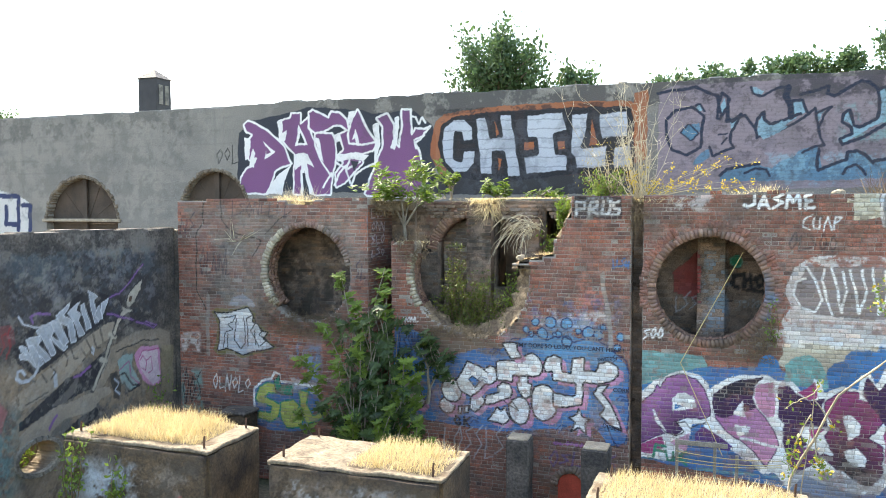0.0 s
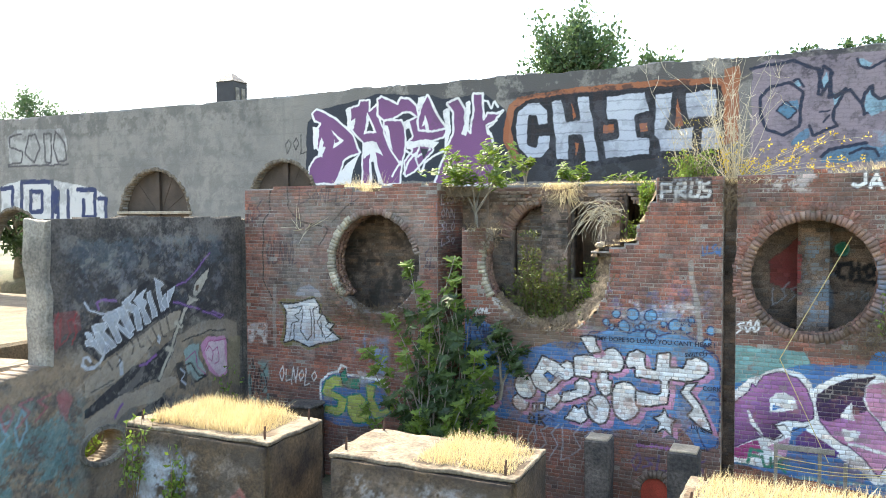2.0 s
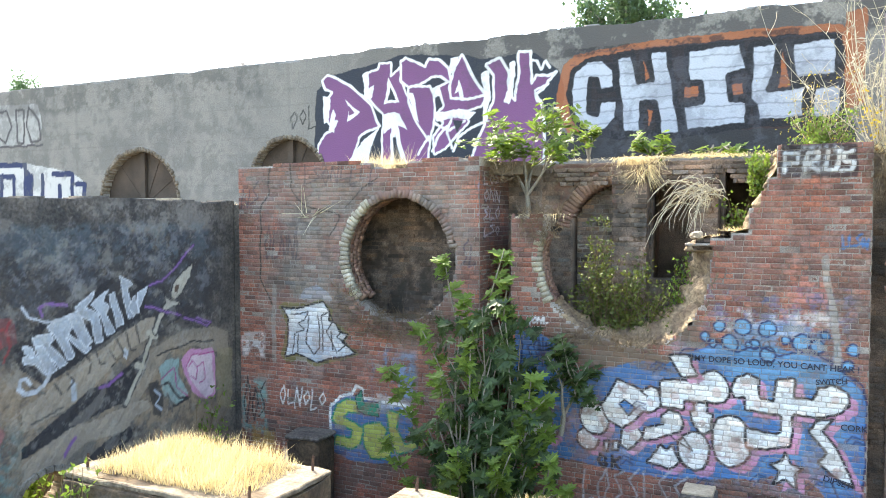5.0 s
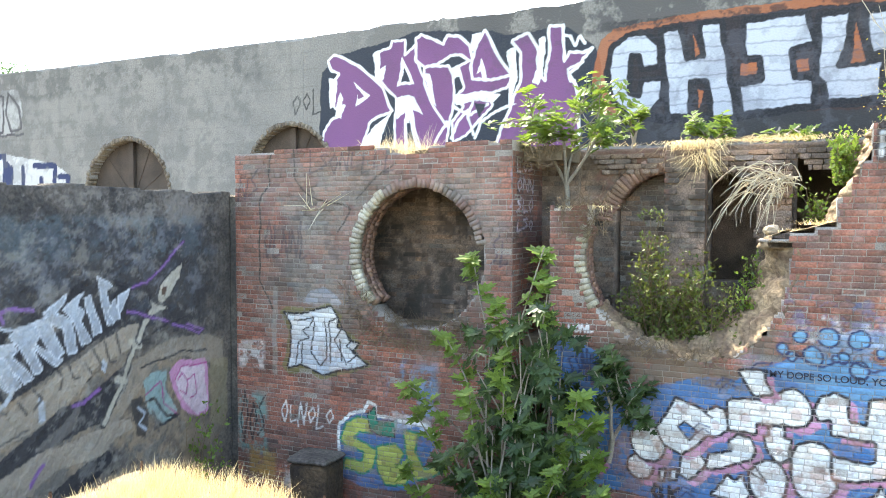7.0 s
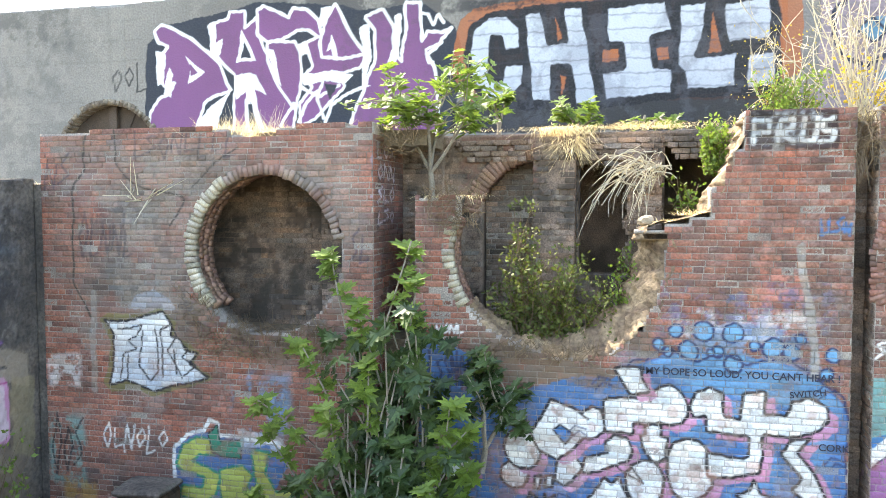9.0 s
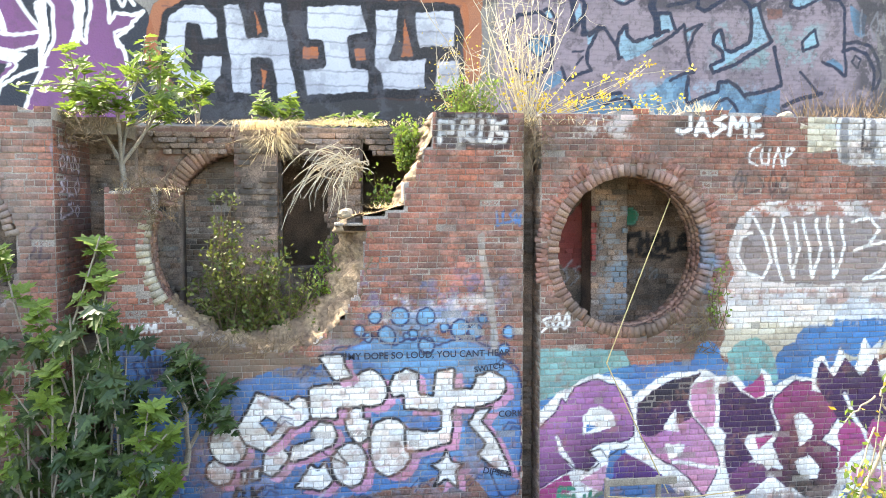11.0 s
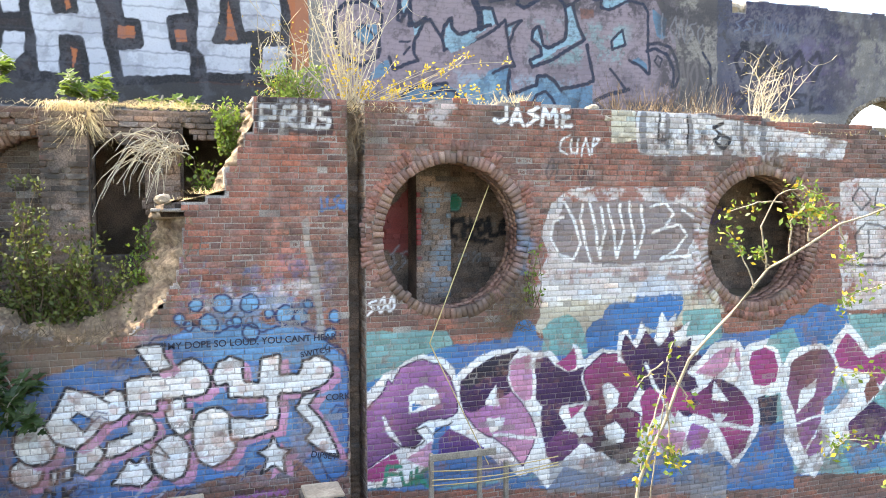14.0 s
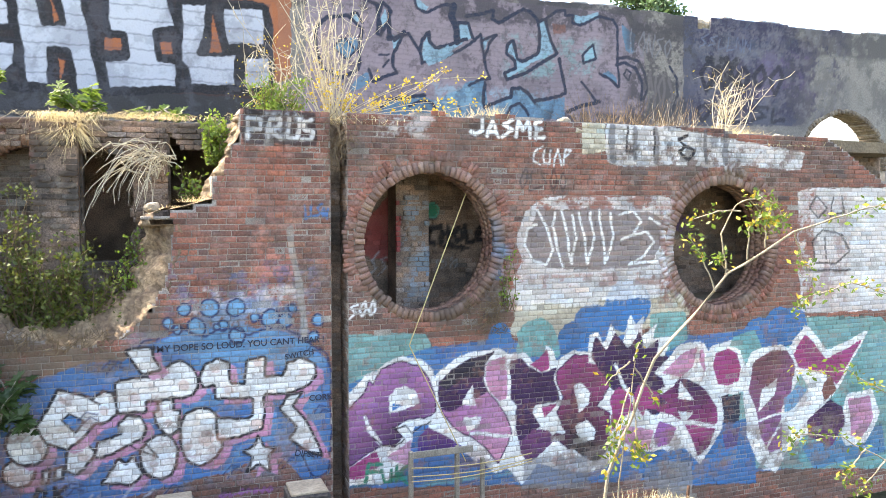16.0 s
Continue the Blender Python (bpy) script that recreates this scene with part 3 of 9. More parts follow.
FRONT.fill(TEAL, (5.70, 1.79), (5.90, 1.91), (6.06, 1.77), (5.82, 1.46), (5.64, 1.64))
FRONT.fill(PLUM, (6.10, 1.06), (6.17, 1.43), (6.51, 1.57), (6.90, 1.58), (7.10, 0.95), (6.75, 1.25), (6.42, 1.20), (6.21, 0.96))
FRONT.fill(MAUVE, (6.42, 1.20), (6.69, 1.34), (6.93, 0.97), (6.65, 0.91), (6.32, 0.95))
FRONT.line(WHITE, 0.05, (5.92, 0.74), (6.20, 1.05), (6.40, 1.63), (6.72, 1.85))
FRONT.fill(MAGENTA, (6.3, 2.7), (7.2, 2.9), (7.6, 2.2), (7.2, 1.6), (6.5, 1.9), second=PLUM)
FRONT.fill(PINK, (7.3, 2.6), (8.6, 2.7), (8.4, 1.4), (7.4, 1.5), second=PURPLE)
FRONT.fill(TEAL, (4.65, 2.70), (5.81, 2.97), (7.76, 2.87), (8.29, 0.32), (4.71, 0.77), cover=0.9)
FRONT.fill(BLUE, (3.50, 1.40), (5.10, 1.49), (5.24, 0.48), (3.66, 0.65))
FRONT.fill(BLUE, (5.11, 2.88), (5.75, 3.10), (6.08, 3.09), (6.15, 2.61), (5.29, 2.41))
FRONT.fill(BLUE, (6.10, 0.95), (7.75, 1.13), (7.87, 0.65), (6.35, 0.56), cover=0.7)
FRONT.fill(WHITE, (3.37, 2.29), (3.76, 2.66), (4.17, 2.71), (4.12, 2.41), (4.39, 1.97), (4.56, 1.71), (4.57, 1.36), (4.31, 1.05), (4.20, 0.90), (3.89, 1.18), (3.62, 1.15), (3.31, 1.26), (3.40, 1.64), (3.58, 1.87), (3.42, 2.06), (3.72, 2.14))
FRONT.fill(PINK, (3.50, 2.29), (3.81, 2.53), (4.10, 2.63), (4.01, 2.33), (3.82, 2.19), (3.62, 2.27))
FRONT.fill(PLUM, (3.45, 1.97), (3.72, 2.10), (3.82, 2.20), (4.01, 2.15), (4.27, 1.98), (4.46, 1.72), (4.48, 1.45), (3.83, 1.60), (3.42, 1.77), (3.60, 1.86), second=MAGENTA)
FRONT.fill(WHITE, (3.81, 2.15), (3.76, 1.90), (4.05, 1.85), (3.93, 2.01))
FRONT.fill(WHITE, (3.78, 1.72), (4.06, 1.67), (3.90, 1.51))
FRONT.fill(MAGENTA, (3.90, 1.52), (4.46, 1.40), (4.33, 1.15), (4.15, 1.02), second=PLUM)
FRONT.fill(VIOLET, (3.46, 1.61), (3.77, 1.48), (3.62, 1.24), (3.46, 1.23), (3.36, 1.40))
FRONT.line(WHITE, 0.04, (3.35, 1.70), (3.83, 1.55), (4.54, 1.41))
FRONT.fill(WHITE, (4.30, 2.39), (4.37, 2.54), (4.59, 2.62), (4.86, 2.52), (4.97, 2.30), (4.96, 1.92), (4.78, 1.86), (4.45, 1.92), (4.32, 2.14))
FRONT.fill(MAGENTA, (4.36, 2.31), (4.43, 2.50), (4.63, 2.57), (4.82, 2.47), (4.89, 2.27), (4.83, 2.07), (4.67, 2.00), (4.49, 2.05))
FRONT.fill(SLATE, (4.57, 1.82), (4.90, 1.88), (4.87, 1.47), (4.59, 1.45))
FRONT.fill(PURPLE, (4.59, 1.33), (4.90, 1.38), (4.85, 1.09), (4.62, 1.07), cover=0.7)
FRONT.fill(WHITE, (4.91, 2.14), (5.07, 2.49), (5.60, 2.57), (5.92, 2.40), (6.04, 2.09), (5.89, 1.84), (6.13, 1.73), (6.29, 2.07), (6.68, 2.13), (6.12, 1.10), (5.80, 0.88), (5.59, 0.59), (5.23, 0.80), (5.03, 1.24), (4.95, 1.84))
FRONT.fill((0.16, 0.06, 0.07), (5.03, 1.92), (5.12, 2.33), (5.48, 2.49), (5.77, 2.44), (5.92, 2.19), (5.85, 1.83), (5.68, 1.58), (5.70, 0.97), (5.47, 0.91), (5.28, 1.19), (5.18, 1.63), second=VIOLET)
FRONT.fill(WHITE, (5.28, 1.90), (5.58, 2.04), (5.52, 1.79), (5.25, 1.57))
FRONT.line(WHITE, 0.04, (5.39, 0.96), (5.71, 1.43), (5.84, 1.52))
FRONT.line(WHITE, 0.035, (5.21, 1.43), (5.80, 1.52))
FRONT.fill(WHITE, (5.75, 2.44), (6.09, 2.85), (6.56, 2.40), (7.41, 2.68), (6.78, 1.77), (6.34, 1.36), (6.89, 1.38), (7.00, 1.68), (7.50, 1.72), (7.72, 1.32), (7.42, 0.85), (6.97, 0.86), (6.78, 1.25), (6.10, 1.10), (5.91, 0.88), (6.30, 1.72), (5.95, 2.17))
FRONT.fill(MAGENTA, (5.87, 2.38), (6.09, 2.70), (6.56, 2.26), (7.27, 2.54), (6.76, 1.84), (6.51, 2.05), (5.99, 2.17))
FRONT.fill(SKY, (5.70, 1.72), (5.98, 1.91), (6.18, 1.82), (5.92, 1.56), (5.75, 1.51))
FRONT.fill((0.20, 0.08, 0.06), (6.58, 2.05), (6.78, 1.77), (6.53, 1.59), (6.47, 1.79))
FRONT.fill(PLUM, (6.20, 1.36), (6.65, 1.63), (6.89, 1.49), (6.96, 1.19), (6.68, 0.86), (6.21, 1.09), second=PURPLE)
FRONT.fill(PINK, (7.02, 1.60), (7.48, 1.61), (7.57, 1.24), (7.34, 0.93), (7.10, 1.01))
FRONT.mist((0.22, 0.15, 0.12), 1.0, 8.0, 0.6, 1.45, cover=0.7, size=0.5, cut=0.15, seed=36)
FRONT.fill((0.30, 0.28, 0.26), (3.46, 1.04), (4.04, 0.97), (4.06, 0.41), (3.47, 0.49), cover=0.7)
FRONT.fill(GREY, (1.35, 1.32), (2.30, 1.25), (2.35, 0.78), (1.32, 0.92), cover=0.7)
FRONT.fill(GREY, (3.23, 1.02), (3.97, 0.93), (3.98, 0.56), (3.24, 0.66), cover=0.6)
FRONT.line(GREEN, 0.05, (-0.81, 1.28), (-0.75, 1.49), (-0.59, 1.48))
FRONT.line(GREEN, 0.05, (-0.78, 1.40), (-0.63, 1.39))
FRONT.line(GREEN, 0.045, (-0.59, 1.41), (-0.57, 1.26), (-0.48, 1.26), (-0.46, 1.40))
FRONT.line(GREEN, 0.045, (-0.39, 1.44), (-0.42, 1.23))
FRONT.line(GREEN, 0.045, (-0.26, 1.41), (-0.40, 1.32), (-0.27, 1.19))
# white panel with the striped bubble letters
FRONT.fill(WHITE, (1.32, 4.55), (1.63, 4.76), (3.59, 4.76), (3.67, 4.39), (3.67, 3.85), (3.49, 3.36), (1.25, 3.35), (1.17, 3.68), (1.29, 3.92), (1.21, 4.17), cover=0.62)
FRONT.mist(WHITE, 0.87, 3.80, 3.27, 3.58, cover=0.6, size=0.4, seed=21)
FRONT.mist((0.3,0.12,0.08), 1.33, 3.61, 3.53, 3.74, cover=0.6, size=0.3, cut=0.1, seed=22)
FRONT.fill((0.2,0.15,0.135), (1.36, 3.99), (1.34, 4.23), (1.44, 4.41), (1.51, 4.62), (1.63, 4.64), (1.87, 4.57), (2.45, 4.64), (2.88, 4.56), (3.23, 4.56), (3.55, 4.39), (3.51, 4.20), (3.25, 3.79), (2.30, 3.78), (1.64, 3.82), cover=0.85)
FRONT.line(WHITE, 0.035, (1.51, 4.58), (1.64, 4.37), (1.76, 4.05), (1.64, 3.86), (1.44, 3.94), (1.34, 4.13), (1.38, 4.34), (1.49, 4.39))
FRONT.line(WHITE, 0.035, (1.78, 4.55), (1.73, 4.37), (1.82, 4.08), (1.89, 3.83))
FRONT.line(WHITE, 0.035, (1.87, 4.57), (1.96, 4.22), (2.03, 3.86), (2.08, 4.22), (2.04, 4.51))
FRONT.line(WHITE, 0.035, (2.14, 4.55), (2.21, 4.18), (2.28, 3.84), (2.36, 4.22), (2.30, 4.54))
FRONT.line(WHITE, 0.035, (2.44, 4.57), (2.50, 4.21), (2.55, 3.85), (2.67, 4.25), (2.61, 4.54))
FRONT.line(WHITE, 0.035, (2.75, 4.51), (2.97, 4.56), (3.10, 4.43), (2.98, 4.24), (2.80, 4.17))
FRONT.line(WHITE, 0.035, (2.98, 4.24), (3.19, 4.28), (3.33, 4.13), (3.16, 3.94), (2.90, 3.84), (3.34, 3.86), (3.56, 4.04))
FRONT.line(WHITE, 0.035, (3.23, 4.46), (3.46, 4.35), (3.53, 4.12))
FRONT.mist((0.30,0.115,0.075), 1.12, 3.77, 4.57, 4.84, cover=0.9, size=0.15, cut=0.1, seed=23)
FRONT.mist((0.30,0.115,0.075), 1.10, 1.36, 3.25, 4.09, cover=0.9, size=0.15, cut=0.1, seed=24)
FRONT.mist((0.30,0.115,0.075), 3.40, 3.72, 3.14, 4.73, cover=0.8, size=0.15, cut=0.2, seed=25)
# rows of white and black tags along the wall top
FRONT.fill(BLACK, (-2.18, 5.72), (-1.37, 5.72), (-1.36, 5.33), (-2.19, 5.34), cover=0.85)
FRONT.mist((0.55, 0.54, 0.52), -2.18, -1.37, 5.36, 5.72, cover=0.6, size=0.12, cut=0.45, seed=37)
FRONT.line(WHITE, 0.045, (-2.13, 5.40), (-2.13, 5.62), (-1.99, 5.62), (-1.99, 5.51), (-2.11, 5.50), cover=0.75)
FRONT.line(WHITE, 0.045, (-1.91, 5.39), (-1.90, 5.62), (-1.78, 5.62), (-1.79, 5.52), (-1.89, 5.50), (-1.76, 5.39), cover=0.75)
FRONT.line(WHITE, 0.045, (-1.68, 5.62), (-1.70, 5.41), (-1.58, 5.41), (-1.56, 5.63), cover=0.75)
FRONT.line(WHITE, 0.045, (-1.41, 5.63), (-1.51, 5.61), (-1.51, 5.52), (-1.41, 5.50), (-1.42, 5.41), (-1.53, 5.41), cover=0.75)
FRONT.fill(BLACK, (0.55, 5.66), (1.62, 5.74), (1.66, 5.39), (1.43, 5.49), (0.57, 5.48), cover=0.55)
FRONT.line(WHITE, 0.05, (0.74, 5.72), (0.74, 5.57), (0.64, 5.52), (0.58, 5.56))
FRONT.line(WHITE, 0.05, (0.80, 5.51), (0.87, 5.71), (0.96, 5.51))
FRONT.line(WHITE, 0.05, (0.83, 5.57), (0.93, 5.57))
FRONT.line(WHITE, 0.05, (1.14, 5.72), (1.02, 5.67), (1.14, 5.59), (1.02, 5.51))
FRONT.line(WHITE, 0.05, (1.20, 5.51), (1.22, 5.72), (1.29, 5.60), (1.37, 5.73), (1.40, 5.51))
FRONT.line(WHITE, 0.05, (1.56, 5.73), (1.46, 5.70), (1.48, 5.62), (1.56, 5.62), (1.47, 5.60), (1.48, 5.51), (1.59, 5.51))
FRONT.line(WHITE, 0.028, (1.58, 5.39), (1.48, 5.34), (1.45, 5.21), (1.55, 5.16))
FRONT.line(WHITE, 0.028, (1.61, 5.34), (1.61, 5.18), (1.69, 5.18), (1.70, 5.35))
FRONT.line(WHITE, 0.028, (1.75, 5.16), (1.80, 5.38), (1.87, 5.17))
FRONT.line(WHITE, 0.028, (1.90, 5.17), (1.90, 5.38), (1.99, 5.35), (1.91, 5.27))
FRONT.mist(WHITE, -0.64, 0.34, 5.44, 5.76, cover=0.5, size=0.3, cut=0.3, seed=31)
FRONT.scrawl(BLACK, 0.03, 1.24, 4.79, 0.71, 0.36, n=5, seed=7, cover=0.7)
FRONT.fill(WHITE, (2.52, 5.75), (3.43, 5.73), (3.79, 5.69), (4.21, 5.63), (4.98, 5.54), (6.0, 5.42), (5.9, 5.15), (4.97, 5.2), (4.22, 5.18), (3.66, 5.2), (2.95, 5.16), (2.54, 5.2), cover=0.8)
FRONT.mist((0.22, 0.13, 0.10), 2.5, 6.1, 5.1, 5.5, cover=0.85, size=0.14, cut=0.35, seed=38)
for x, w in ((2.62, 0.10), (2.98, 0.07), (3.32, 0.09), (4.15, 0.06), (4.5, 0.1)):
    FRONT.line((0.10, 0.10, 0.11), w, (x, 5.68), (x + 0.02, 5.25), cover=0.75)
FRONT.mist(BLACK, 2.51, 4.97, 5.20, 5.86, cover=0.6, size=0.2, cut=0.6, seed=32)
FRONT.line(BLACK, 0.05, (3.86, 5.62), (3.70, 5.55), (3.82, 5.47), (3.70, 5.39), (3.87, 5.27), (3.98, 5.40), (3.82, 5.47))
FRONT.line(BLACK, 0.03, (2.86, 5.71), (2.86, 5.37), (2.99, 5.37))
FRONT.line(BLACK, 0.03, (3.29, 5.68), (3.30, 5.32))
FRONT.fill(CREAM, (2.17, 5.73), (2.50, 5.77), (2.54, 5.36), (2.15, 5.31), cover=0.9)
FRONT.fill(WHITE, (5.87, 4.89), (8.9, 4.95), (8.9, 2.95), (6.01, 3.00), (5.89, 3.91), cover=0.7)
FRONT.mist((0.3,0.12,0.09), 5.90, 6.97, 3.01, 4.98, cover=0.5, size=0.3, cut=0.3, seed=33)
FRONT.mist((0.30,0.115,0.075), 5.82, 6.24, 2.97, 5.05, cover=0.95, size=0.15, cut=0.1, seed=35)
FRONT.line(BLACK, 0.035, (6.25, 4.77), (6.10, 4.60), (6.27, 4.44), (6.47, 4.60), (6.25, 4.77), cover=0.8)
FRONT.line(BLACK, 0.035, (6.58, 4.77), (6.53, 4.48), (6.81, 4.52), (6.74, 4.77), cover=0.8)
FRONT.line(BLACK, 0.035, (6.18, 4.07), (6.38, 4.27), (6.77, 4.18), (6.95, 3.93), (6.63, 3.73), (6.24, 3.78), (6.18, 4.07), cover=0.8)
FRONT.line(BLACK, 0.035, (6.44, 4.15), (6.46, 3.82), cover=0.8)
FRONT.line(BLACK, 0.035, (6.07, 3.66), (6.96, 3.63), cover=0.8)
FRONT.mist(WHITE, 6.9, 8.9, 3.0, 4.9, cover=0.7, size=0.5, cut=-0.2, seed=34)
FRONT.scrawl(WHITE, 0.03, -0.98, 3.26, 0.33, 0.25, n=3, seed=9)
FRONT.blob(SKY, 0.94, 4.10, 0.13, cover=0.35)
FRONT.line(SKY, 0.1, (0.90, 4.45), (1.00, 4.10), (0.95, 3.75), cover=0.3)
# middle bay: blue ground with bubbles, white block letters with a pink shade
FRONT.fill(BLUE, (-5.57, 3.28), (-5.26, 3.27), (-4.94, 3.13), (-4.74, 2.70), (-4.51, 2.75), (-3.94, 2.96), (-3.47, 2.98), (-3.23, 3.12), (-2.93, 3.28), (-2.38, 3.29), (-1.87, 3.23), (-1.45, 3.05), (-1.23, 2.81), (-1.23, 1.44), (-1.56, 1.40), (-1.89, 1.80), (-2.40, 1.61), (-2.90, 1.55), (-3.51, 1.46), (-4.27, 1.49), (-5.63, 1.62), cover=0.9)
FRONT.fill(SKY, (-3.17, 3.13), (-2.93, 3.25), (-2.38, 3.27), (-1.87, 3.21), (-1.45, 3.03), (-1.25, 2.81), (-1.29, 2.68), (-2.38, 2.87), (-2.87, 2.99), cover=0.6)
FRONT.mist(SKY, -3.51, -1.21, 1.43, 3.34, cover=0.5, size=0.5, cut=0.2, seed=41)
FRONT.mist(WHITE, -2.93, -1.48, 3.40, 3.74, cover=0.55, size=0.3, cut=0.2, seed=42)
FRONT.mist(SKY, -2.93, -1.35, 3.15, 3.60, cover=0.6, size=0.3, cut=0.1, seed=43)
FRONT.mist(BLUE, -3.11, -1.28, 3.41, 4.06, cover=0.35, size=0.25, cut=0.4, seed=44)
FRONT.mist(DIRT, -5.0, -3.3, 2.8, 3.5, cover=0.85, size=0.35, cut=0.0, seed=27)
FRONT.blob(SKY, -2.84, 3.50, 0.07, edge=NAVY, width=0.025)
FRONT.blob(SKY, -2.58, 3.50, 0.10, edge=NAVY, width=0.025)
FRONT.blob(SKY, -2.30, 3.49, 0.10, edge=NAVY, width=0.025)
FRONT.blob(SKY, -2.72, 3.29, 0.10, edge=NAVY, width=0.025)
FRONT.blob(SKY, -2.43, 3.30, 0.06, edge=NAVY, width=0.025)
FRONT.blob(SKY, -1.92, 3.36, 0.10, edge=NAVY, width=0.025)
FRONT.blob(SKY, -1.75, 3.31, 0.08, edge=NAVY, width=0.025)
FRONT.blob(SKY, -1.37, 3.30, 0.07, edge=NAVY, width=0.025)
FRONT.blob(SKY, -2.28, 3.17, 0.09, edge=NAVY, width=0.025)
FRONT.blob(SKY, -3.02, 3.36, 0.06, edge=NAVY, width=0.025)
FRONT.blob(SKY, -2.09, 3.37, 0.05, edge=NAVY, width=0.025)
FRONT.blob(SKY, -2.50, 3.29, 0.04, edge=NAVY, width=0.025)
FRONT.blob(SKY, -2.93, 3.28, 0.05, edge=NAVY, width=0.025)
FRONT.blob(SKY, -1.66, 3.45, 0.05, edge=NAVY, width=0.025)
FRONT.blob(SKY, -1.42, 3.11, 0.06, edge=NAVY, width=0.025)
FRONT.line(NAVY, 0.025, (-3.35, 3.08), (-3.26, 3.17), (-3.14, 3.18), (-3.05, 3.27), (-2.87, 3.29), (-2.75, 3.20), (-2.63, 3.19), (-2.50, 3.26), (-2.31, 3.25), (-2.16, 3.17), (-2.00, 3.23), (-1.80, 3.23), (-1.61, 3.16), (-1.45, 3.02), (-1.25, 2.89), (-1.21, 2.68))
FRONT.line(NAVY, 0.025, (-1.22, 2.68), (-1.22, 1.74), (-1.26, 1.48), (-1.40, 1.39), (-1.49, 1.50), (-1.56, 1.70))
FRONT.fill(PINK, (-4.28, 1.78), (-4.29, 1.72), (-4.32, 1.68), (-4.38, 1.65), (-4.43, 1.64), (-4.49, 1.66), (-4.54, 1.70), (-4.57, 1.75), (-4.58, 1.81), (-4.57, 1.87), (-4.53, 1.92), (-4.48, 1.95), (-4.42, 1.96), (-4.37, 1.94), (-4.32, 1.90), (-4.29, 1.85), cover=0.95)
FRONT.piece(WHITE, BLACK, 0.034, (-4.36, 1.85), (-4.37, 1.79), (-4.41, 1.74), (-4.46, 1.71), (-4.52, 1.70), (-4.57, 1.72), (-4.62, 1.76), (-4.65, 1.81), (-4.66, 1.87), (-4.65, 1.93), (-4.61, 1.98), (-4.56, 2.01), (-4.51, 2.02), (-4.45, 2.00), (-4.40, 1.96), (-4.37, 1.91))
FRONT.fill(PINK, (-4.15, 2.07), (-4.17, 1.99), (-4.21, 1.92), (-4.28, 1.88), (-4.36, 1.87), (-4.44, 1.89), (-4.50, 1.95), (-4.54, 2.02), (-4.55, 2.10), (-4.53, 2.19), (-4.49, 2.25), (-4.43, 2.29), (-4.35, 2.31), (-4.27, 2.28), (-4.21, 2.23), (-4.16, 2.16), cover=0.95)
FRONT.piece(WHITE, BLACK, 0.034, (-4.23, 2.13), (-4.25, 2.05), (-4.30, 1.98), (-4.36, 1.94), (-4.44, 1.93), (-4.52, 1.95), (-4.58, 2.01), (-4.62, 2.08), (-4.64, 2.16), (-4.62, 2.25), (-4.57, 2.31), (-4.51, 2.36), (-4.43, 2.37), (-4.35, 2.34), (-4.29, 2.29), (-4.25, 2.22))
FRONT.fill(PINK, (-5.54, 1.93), (-5.22, 2.02), (-5.03, 2.06), (-4.85, 1.80), (-4.96, 1.69), (-5.23, 1.71), (-5.55, 1.77), cover=0.95)
FRONT.piece(WHITE, BLACK, 0.034, (-5.62, 1.99), (-5.30, 2.08), (-5.11, 2.12), (-4.93, 1.87), (-5.04, 1.76), (-5.31, 1.77), (-5.63, 1.83))
FRONT.fill(PINK, (-3.97, 2.01), (-3.82, 2.09), (-3.67, 1.95), (-3.89, 1.71), (-4.00, 1.75), cover=0.95)
FRONT.piece(WHITE, BLACK, 0.034, (-4.05, 2.07), (-3.90, 2.15), (-3.76, 2.01), (-3.97, 1.77), (-4.09, 1.82))
FRONT.fill(PINK, (-4.24, 2.28), (-4.12, 2.51), (-4.03, 2.66), (-3.86, 2.59), (-3.69, 2.51), (-3.60, 2.60), (-3.50, 2.58), (-3.46, 2.47), (-3.48, 2.33), (-3.61, 2.25), (-3.70, 2.25), (-3.82, 2.09), (-3.97, 1.99), (-4.16, 2.10), cover=0.95)
FRONT.piece(WHITE, BLACK, 0.034, (-4.33, 2.34), (-4.21, 2.57), (-4.12, 2.72), (-3.95, 2.65), (-3.78, 2.58), (-3.69, 2.66), (-3.59, 2.64), (-3.54, 2.53), (-3.57, 2.39), (-3.70, 2.31), (-3.78, 2.32), (-3.90, 2.15), (-4.05, 2.05), (-4.25, 2.16))
FRONT.fill(BLUE, (-4.10, 2.38), (-4.04, 2.44), (-3.89, 2.35), (-3.96, 2.22))
FRONT.line(BLACK, 0.025, (-4.10, 2.38), (-4.04, 2.44), (-3.89, 2.35), (-3.96, 2.22), (-4.10, 2.38))
FRONT.line(BLACK, 0.025, (-3.95, 2.65), (-3.72, 2.52))
FRONT.fill(PINK, (-3.48, 2.70), (-2.85, 2.71), (-2.85, 2.45), (-3.16, 2.45), (-3.17, 2.32), (-3.46, 2.32), cover=0.95)
FRONT.piece(WHITE, BLACK, 0.034, (-3.57, 2.76), (-2.94, 2.78), (-2.94, 2.51), (-3.25, 2.51), (-3.26, 2.39), (-3.55, 2.39))
FRONT.fill(PINK, (-2.63, 2.64), (-2.64, 2.55), (-2.69, 2.49), (-2.76, 2.45), (-2.83, 2.43), (-2.90, 2.46), (-2.97, 2.51), (-3.01, 2.58), (-3.02, 2.66), (-3.01, 2.74), (-2.96, 2.81), (-2.90, 2.85), (-2.82, 2.86), (-2.75, 2.84), (-2.68, 2.79), (-2.64, 2.72), cover=0.95)
